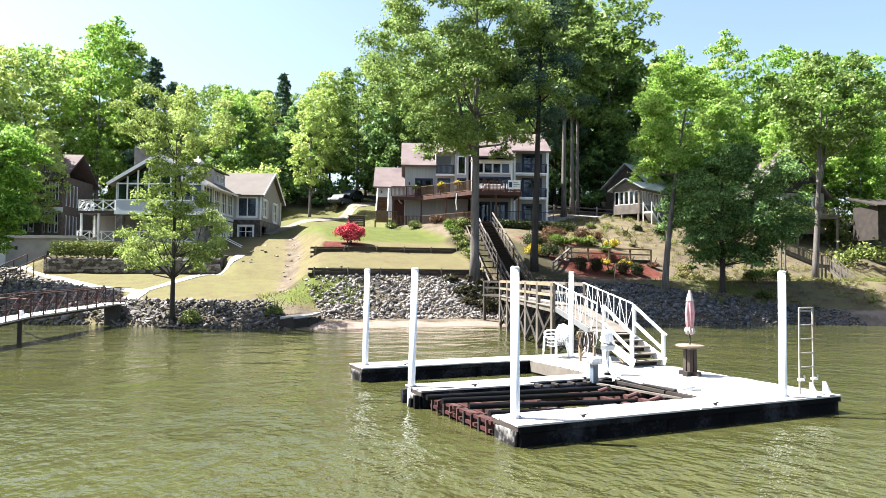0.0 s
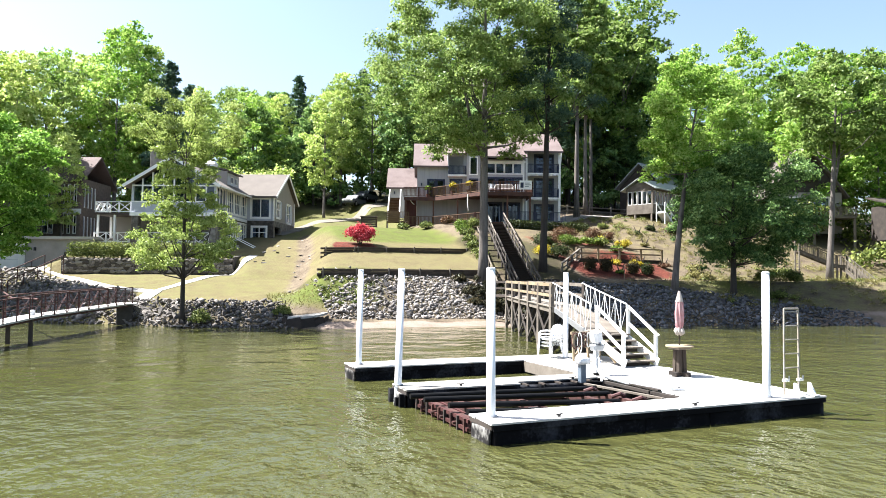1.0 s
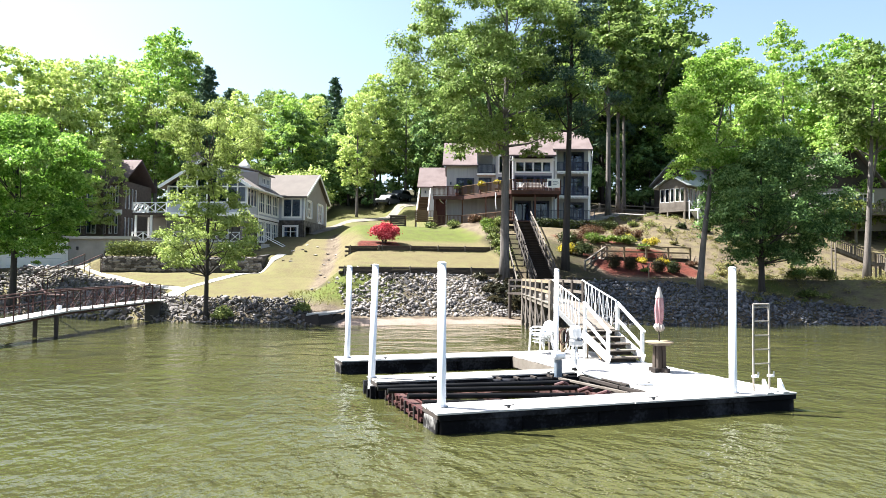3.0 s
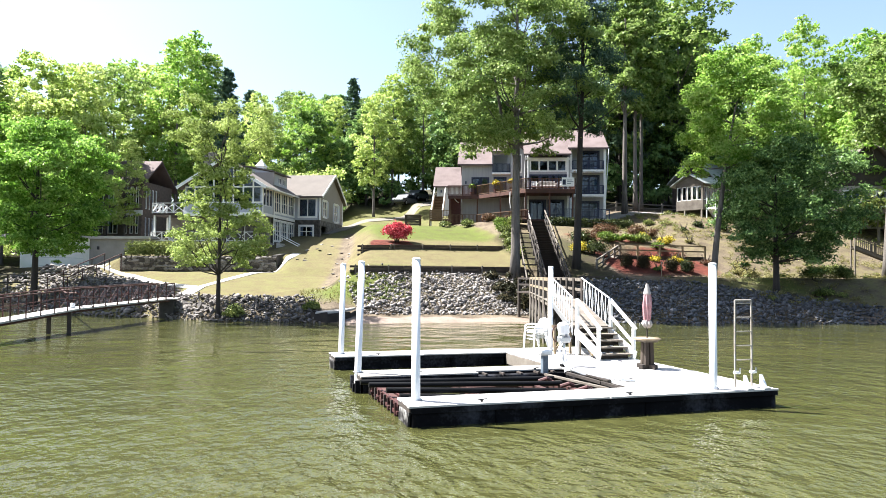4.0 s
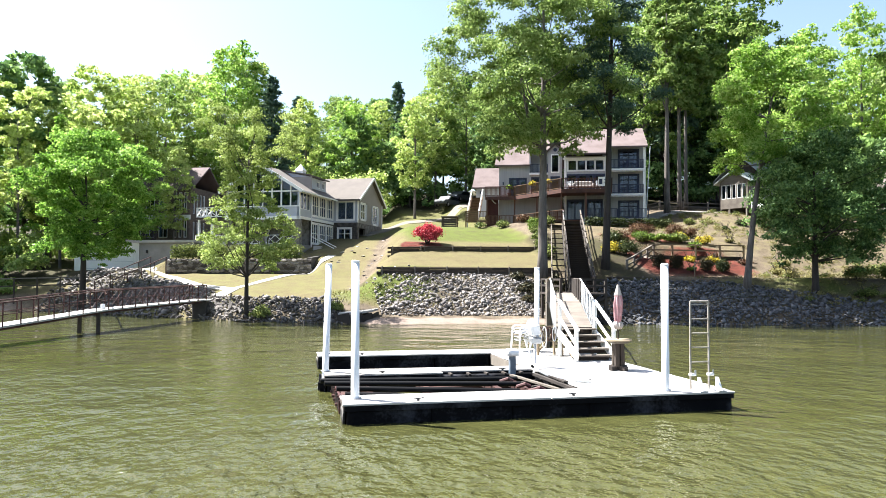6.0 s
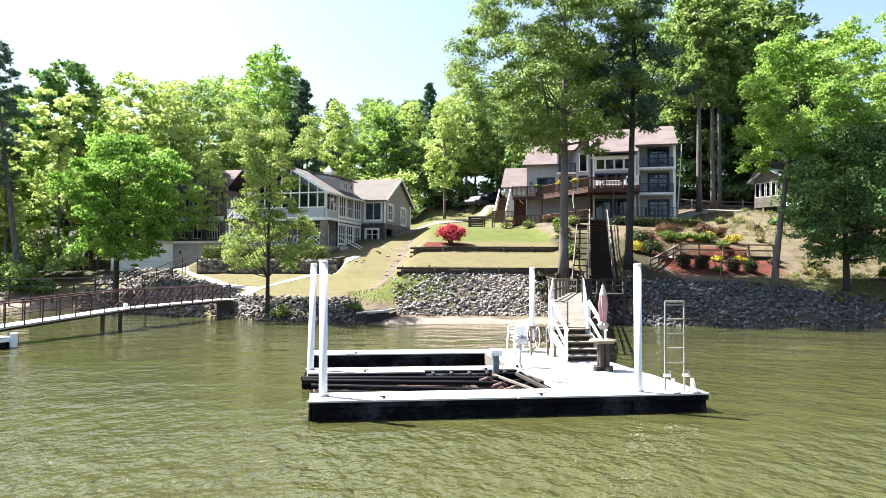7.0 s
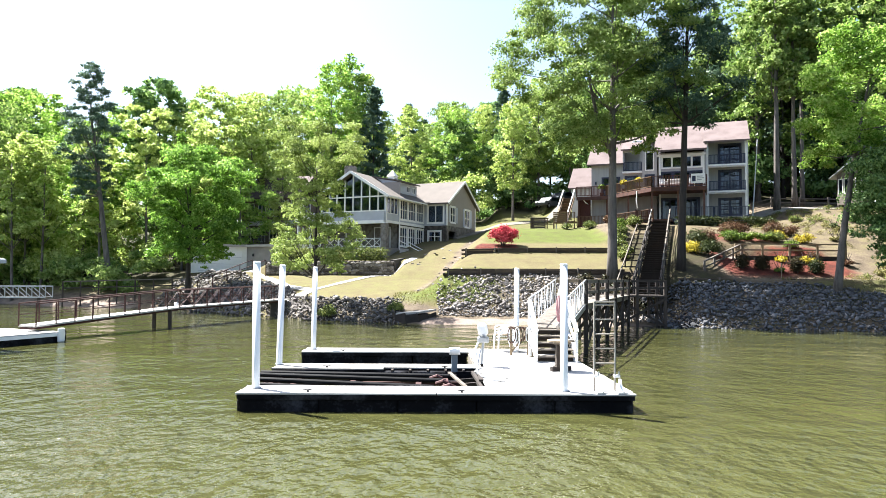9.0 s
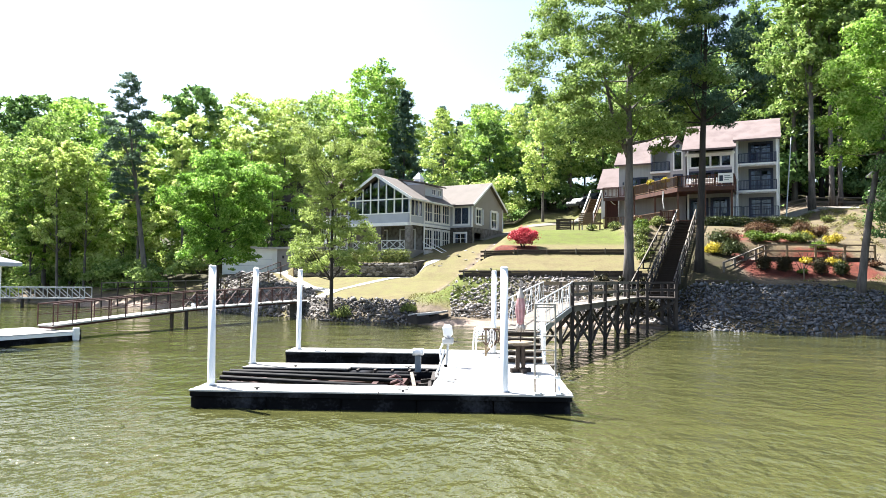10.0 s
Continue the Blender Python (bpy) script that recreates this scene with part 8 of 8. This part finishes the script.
    # lime groundcover patch
    blobs = [((rng.uniform(-1.8, 1.8), rng.uniform(-1.0, 1.0), rng.uniform(0.05, 0.35)), rng.uniform(0.35, 0.6), 0.7) for _ in range(22)]
    shrub("groundcover_bed", "lime-green spreading groundcover on the slope", on_land(30.8, 41.4), blobs, LIME_LEAF, 3200, 0.08, 660, "groundcover")
    hedge("clipped_hedge", "long clipped dark hedge before the patio", (27.2, 48.4, ground_z(27.2, 48.4)), (35.0, 47.2, ground_z(35, 47.2)), 1.1, 0.95, HEDGE_DARK, 44, 900, 0.075)


garden()


def boardwalk():
    """Ramp and boardwalk with plank railing through the flower garden."""
    w = place("garden_boardwalk", (29, 38, 4.4), "weathered wooden ramp and boardwalk with plank railing", "boardwalk")
    pts = [Vector((23.4, 34.6, 3.3)), Vector((27.9, 38.6, 4.75)), Vector((35.3, 36.6, 4.65))]
    for a, b, mat in ((pts[0], pts[1], WOOD_GREY), (pts[1], pts[2], WOOD_TAN)):
        u = (b - a).normalized()
        side = Vector((u.y, -u.x, 0)).normalized()
        n = int((b - a).length / 0.16)
        me = part_mesh(box(fresh(), (-0.073, -0.55, -0.02), (0.073, 0.55, 0.02)))
        me.materials.append(mat)
        for k in range(n):
            ob = mesh_part("plank", me, None, w)
            ob.matrix_basis = Matrix.Translation(a.lerp(b, (k + 0.5) / n)) @ Matrix.Rotation(math.atan2(u.y, u.x), 4, "Z") @ Matrix.Rotation(-math.asin(u.z), 4, "Y")
        # thick rim in dark wood: shade under the rail put into its colour
        part("rim_board", bar(fresh(), a + side * 0.56 - Vector((0, 0, 0.16)), b + side * 0.56 - Vector((0, 0, 0.16)), 0.06, 0.42), WOOD_DARK, w, "rim board darkened as the shade under the boardwalk rail")
        part("top_rail", bar(fresh(), a + side * 0.56 + Vector((0, 0, 0.95)), b + side * 0.56 + Vector((0, 0, 0.95)), 0.16, 0.09), mat, w)
        part("mid_rail", bar(fresh(), a + side * 0.53 + Vector((0, 0, 0.5)), b + side * 0.53 + Vector((0, 0, 0.5)), 0.04, 0.12), mat, w)
        m = 4
        for k in range(m + 1):
            q = a.lerp(b, k / m) + side * 0.56
            part("post", bar(fresh(), (q.x, q.y, min(q.z - 0.3, ground_z(q.x, q.y) - 0.2)), q + Vector((0, 0, 0.98)), 0.13, 0.13, (1, 0, 0)), mat, w)


boardwalk()


def strip(name, label, pts, width, mat, lift=0.01):
    """A paved strip laid over the ground along a line of points."""
    fine = []
    for a, b in zip(pts, pts[1:]):
        n = max(2, int(math.dist(a, b) / 0.4))
        fine += [(a[0] + (b[0] - a[0]) * k / n, a[1] + (b[1] - a[1]) * k / n) for k in range(n)]
    fine.append(pts[-1])
    bm = fresh()
    rows = []
    for i, p in enumerate(fine):
        q0, q1 = fine[max(0, i - 1)], fine[min(len(fine) - 1, i + 1)]
        d = Vector((q1[0] - q0[0], q1[1] - q0[1])).normalized()
        nrm = Vector((-d.y, d.x)) * width / 2
        row = []
        for s, dz in ((-1.0, -0.2), (-1.0, lift), (0.0, lift), (1.0, lift), (1.0, -0.2)):
            x, y = p[0] + nrm.x * s, p[1] + nrm.y * s
            row.append(bm.verts.new((x, y, ground_z(x, y) + dz + (0.03 if dz > 0 else 0))))
        rows.append(row)
    for r0, r1 in zip(rows, rows[1:]):
        for k in range(4):
            bm.faces.new((r0[k], r1[k], r1[k + 1], r0[k + 1]))
    bmesh.ops.recalc_face_normals(bm, faces=bm.faces)
    return tagged(part(name, bm, mat), label, "path", kind="structure")


strip("path_to_house", "narrow pale concrete path across the lawn", [(2.6, 49.0), (1.2, 47.0), (-1.5, 44.6), (-3.7, 41.5), (-5.3, 39.9)], 0.75, CONCRETE)
strip("path_to_garage", "narrow pale concrete path along the rocks", [(-5.3, 39.9), (-8.2, 44.0), (-11.2, 50.6), (-13.0, 53.5), (-14.6, 56.0)], 0.8, CONCRETE)
strip("path_to_pier", "pale concrete path down to the pier", [(-5.3, 39.9), (-6.0, 37.6), (-6.8, 35.6)], 1.1, CONCRETE)
strip("driveway", "gravel driveway behind the lawn, shade put into its colour", [(6.0, 60.0), (11.0, 66.0), (19.0, 74.0), (26.0, 82.0)], 2.2, DRIVE_SHADED, 0.02)
strip("driveway_upper", "pale concrete driveway on the hill", [(36.0, 57.0), (42.0, 56.0), (50.0, 58.5)], 4.0, PALE_GRAVEL, 0.02)


def parked_car(x, y, turn, paint, words):
    c = thing("parked_car", on_land(x, y, 0.05), words, "car", "parked cars", rz=turn)
    bm = fresh()
    prof = [(-2.2, 0.35), (-2.25, 0.75), (-2.1, 0.95), (-1.2, 1.0), (-0.5, 1.55), (1.5, 1.62), (2.1, 1.2), (2.25, 0.95), (2.25, 0.4)]
    poly(bm, [(x, -0.85, z) for x, z in prof], (0, 1.7, 0))
    bmesh.ops.bevel(bm, geom=bm.edges[:], offset=0.06, segments=2, affect="EDGES")
    part("body", bm, paint, c)
    for y in (-0.862, 0.842):
        part("side_window", poly(fresh(), [(-1.05, y, 1.02), (-0.5, y, 1.45), (1.4, y, 1.5), (1.85, y, 1.08)], (0, 0.02, 0)), PANE, c)
    for x in (-1.35, 1.4):
        for y in (-0.8, 0.8):
            w = part("wheel", tube(fresh(), [(x, y - 0.11, 0.33), (x, y + 0.11, 0.33)], 0.33, 18), RUBBER, c)
            part("rim", tube(fresh(), [(x, y - 0.125, 0.33), (x, y + 0.125, 0.33)], 0.2, 14), GALV, w)
    for y in (-0.6, 0.6):
        part("headlight", box(fresh(), (-2.27, y - 0.15, 0.65), (-2.2, y + 0.15, 0.8)), PVC, c)


parked_car(20.2, 79.9, 50, CAR_SILVER_SHADED, "silver parked estate car, shade of the woods put into its paint")
parked_car(22.6, 82.4, 48, CAR_PAINT, "grey-blue parked car beside another one")


def split_fence():
    f = place("split_rail_fence", (46, 61, 12), "grey split-rail fence at the top of the slope", "fence")
    pts = [(38.5, 60.5), (41.5, 60.2), (44.5, 60.0), (47.5, 59.6), (50.0, 58.6)]
    for x, y in pts:
        z = ground_z(x, y)
        part("post", box(fresh(), (x - 0.08, y - 0.08, z - 0.2), (x + 0.08, y + 0.08, z + 1.15)), WOOD_GREY, f)
    for a, b in zip(pts, pts[1:]):
        for h in (0.5, 0.95):
            part("rail", bar(fresh(), (*a, ground_z(*a) + h), (*b, ground_z(*b) + h), 0.08, 0.12), WOOD_GREY, f)


split_fence()


def bulkhead():
    """Curved low bulkhead at the end of the beach."""
    b = place("curved_bulkhead", (3.2, 29.6, 0), "low curved dark timber bulkhead at the beach", "bulkhead")
    pts = [Vector((1.5, 30.6, 0)), Vector((1.9, 29.7, 0)), Vector((2.6, 29.1, 0)), Vector((3.4, 29.0, 0)), Vector((4.0, 29.5, 0)), Vector((4.5, 30.5, 0))]
    for p, q in zip(pts, pts[1:]):
        part("board", bar(fresh(), p + Vector((0, 0, -0.05)), q + Vector((0, 0, 0.12)), 0.12, 1.1), WOOD_DARK, b)
    bm = fresh()
    poly(bm, [(p.x, p.y, 0.6 + 0.1 * (p.x - 3)) for p in pts], (0, 0, 0.12))
    part("fill", bm, CONCRETE, b, "pale sandy top")


bulkhead()


# ---- loose stones on the worn track ----
def track_stones():
    rng = np.random.default_rng(83)
    shapes = [rock_mesh(rng, 14) for _ in range(5)]
    for k in range(34):
        y = rng.uniform(33.5, 56)
        edge = float(np.interp(y, [28, 36, 46, 60, 80], [4.0, 5.6, 8.6, 11.5, 14]))
        y = rng.uniform(46, 53) if k % 2 else y
        x = edge - 2.2 + rng.normal(0, 0.5) - (2.0 if k % 2 else 0)
        ob = mesh_part("flat_stone", shapes[k % 5], None)
        r = rng.uniform(0.12, 0.3)
        ob.matrix_basis = Matrix.LocRotScale((x, y, ground_z(x, y) + 0.02), Euler((rng.normal(0, 0.1), rng.normal(0, 0.1), rng.uniform(0, 6))), (r, r * 0.7, r * 0.26))
        tagged(ob, "flat pale stone lying on the worn track", "stone", "track stones")


track_stones()


# ---- riprap ----
def riprap(name, label, xr, dr, spacing, size, seed, single, keep=None, stone=None):
    """A bank of broken stone; those in the stretch named by single are stones of their own."""
    rng = np.random.default_rng(seed)
    root = place(name, ((xr[0] + xr[1]) / 2, float(shore((xr[0] + xr[1]) / 2)), 0), label, "rocks")
    shapes = [rock_mesh(rng, 9, stone) for _ in range(12)]
    arrays = []
    for me in shapes:
        v = np.empty(len(me.vertices) * 3)
        me.vertices.foreach_get("co", v)
        arrays.append((v.reshape(-1, 3), np.array([p.vertices[:] for p in me.polygons])))
    verts, faces, base, count = [], [], 0, 0
    nx, nd = int((xr[1] - xr[0]) / spacing), int((dr[1] - dr[0]) / spacing)
    for i in range(nx):
        for j in range(nd):
            x = xr[0] + (i + rng.uniform(0, 1)) * spacing
            d = dr[0] + (j + rng.uniform(0, 1)) * spacing
            y = float(shore(x)) + d
            if keep and not keep(x, y, d, rng):
                continue
            r = size * rng.choice([0.5, 0.8, 1.1, 1.6], p=[0.35, 0.35, 0.22, 0.08]) * rng.uniform(0.85, 1.15)
            z = ground_z(x, y) + r * rng.uniform(0.15, 0.75)
            m = Matrix.LocRotScale((x, y, z), Euler((rng.normal(0, 0.5), rng.normal(0, 0.5), rng.uniform(0, 6.28))), (r * rng.uniform(1.0, 1.35), r * rng.uniform(0.6, 0.9), r * rng.uniform(0.45, 0.75)))
            k = rng.integers(12)
            if single[0] < x < single[1] and count < 300:
                ob = mesh_part("rock", shapes[k], None, root)
                ob.matrix_basis = m
                count += 1
            else:
                v, f = arrays[k]
                mm = np.array(m)
                verts.append(v @ mm[:3, :3].T + mm[:3, 3])
                faces.append(f + base)
                base += len(v)
    if verts:
        ob = mesh_part("broken_stone", mesh_from("broken_stone", np.concatenate(verts), np.concatenate(faces)), stone or ROCK, root)
        ob["kind"] = "stuff"


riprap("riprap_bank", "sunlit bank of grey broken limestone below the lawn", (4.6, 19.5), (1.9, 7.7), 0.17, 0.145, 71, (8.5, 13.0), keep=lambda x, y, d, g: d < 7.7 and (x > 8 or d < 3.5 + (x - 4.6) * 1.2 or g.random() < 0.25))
# this bank takes the darkened stone in place of the shade over it
riprap("riprap_bank", "bank of broken limestone below the garden, tree shade put into its colour", (18.6, 41.5), (-0.3, 6.4), 0.165, 0.14, 72, (19.0, 23.5), keep=lambda x, y, d, g: d < 6.4 - max(0, x - 29) * 0.40, stone=ROCK_SHADED)
riprap("riprap_bank", "bank of grey broken limestone below the young tree", (-6.6, 2.2), (-0.2, 3.7), 0.185, 0.16, 73, (-6.6, 2.2))
riprap("riprap_bank", "mound of pale broken limestone beside the path", (-20.5, -6.4), (-0.2, 10.8), 0.22, 0.185, 74, (-9.0, -6.4), keep=lambda x, y, d, g: d < 10.2 and y < min(43.0 + (-8.2 - x) * 2.05, 54.6 + 0.5 * (x + 16)) and not (x < -17.5 and g.random() < 0.35))


# ---- grass tufts on the bank ----
def tufts():
    rng = np.random.default_rng(81)
    n = 1500
    x = np.concatenate([rng.uniform(1.5, 8.5, 900), rng.uniform(27, 40, 600)])
    y = np.concatenate([rng.uniform(31.5, 36, 900), rng.uniform(27, 32.5, 600)])
    z = land(x, y)
    h = rng.uniform(0.06, 0.2, n)
    a = rng.uniform(0, 6.28, n)
    p = np.stack([x, y, z - 0.03], 1)
    off = np.stack([np.cos(a), np.sin(a), 0 * a], 1) * 0.035
    tip = p + np.stack([rng.normal(0, 0.1, n), rng.normal(0, 0.1, n), h], 1)
    quad = np.stack([p - off, p + off, tip + off * 0.3, tip - off * 0.3], 1)
    me = mesh_from("grass", quad.reshape(-1, 3), np.arange(n * 4).reshape(-1, 4))
    ob = mesh_part("grass", me, DRY_LEAF)
    tagged(ob, "thin green grass tufts on the bank", "grass", kind="stuff")


tufts()


# ---- dry brush on the slope ----
def slope_brush(name, label, leaf, seed, n, count, size, reach):
    """Low growth strewn over the dry slope, uncounted."""
    rng = np.random.default_rng(seed)
    blobs = []
    while len(blobs) < n:
        x, y = rng.uniform(33, 62), rng.uniform(21, 54)
        if y < float(shore(x)) + 2.0 or (x < 37 and 33 < y < 43) or noise.noise((x * 0.3, y * 0.3, seed)) < -0.1:
            continue
        r = rng.uniform(0.12, reach)
        blobs.append((Vector((x, y, ground_z(x, y) + r * 0.3)), r, 0.8))
    ob = mesh_part(name, leaf_mesh(name, blobs, count, size, rng), leaf)
    tagged(ob, label, "brush", kind="stuff")


slope_brush("dry_brush", "dry tan grass clumps and twigs on the slope", DRY_LEAF, 901, 1500, 52000, 0.045, 0.42)
slope_brush("green_brush", "low green weeds scattered over the dry slope", HEDGE, 902, 200, 15000, 0.05, 0.5)


def bank_growth():
    """Dead twigs beside the pier stairs and weeds between the stones."""
    rng = np.random.default_rng(905)
    blobs = []
    for _ in range(26):
        x, y = rng.uniform(14.8, 18.4), rng.uniform(30.2, 35.2)
        blobs.append((Vector((x, y, ground_z(x, y) + rng.uniform(0.1, 0.5))), rng.uniform(0.3, 0.65), 0.9))
    tagged(mesh_part("dead_brush", leaf_mesh("dead_brush", blobs, 4200, 0.16, rng, needle=True), NEEDLE_BROWN), "tangle of dead brown twigs on the stony bank", "brush", kind="stuff")
    blobs = []
    for _ in range(60):
        x, y = rng.uniform(4.6, 9.0), rng.uniform(32.0, 35.5)
        if x > 8 and rng.random() < 0.6:
            continue
        blobs.append((Vector((x, y, ground_z(x, y) + 0.08)), rng.uniform(0.12, 0.32), 0.7))
    tagged(mesh_part("bank_weeds", leaf_mesh("bank_weeds", blobs, 2200, 0.045, rng), HEDGE), "low green weeds between the stones of the bank", "weeds", kind="stuff")


bank_growth()


def poles():
    p = thing("white_pole", on_land(37.9, 57.0), "tall leaning white pole beside the lake house", "pole")
    part("shaft", tube(fresh(), [(0, 0, -0.3), (0.25, 0, 3.0), (0.62, 0, 8.2)], [0.07, 0.06, 0.045], 10), PVC, p)
    part("cap", tube(fresh(), [(0.62, 0, 8.2), (0.63, 0, 8.3)], [0.06, 0.05], 10), GALV, p)
    g = thing("garden_stake", on_land(28.75, 33.0), "thin pale stake at the garden edging", "stake")
    part("shaft", tube(fresh(), [(0, 0, -0.2), (0, 0, 1.0)], 0.035, 8), WOOD_TAN, g)
    part("cap", tube(fresh(), [(0, 0, 1.0), (0, 0, 1.04)], 0.045, 8), GALV, g)


poles()
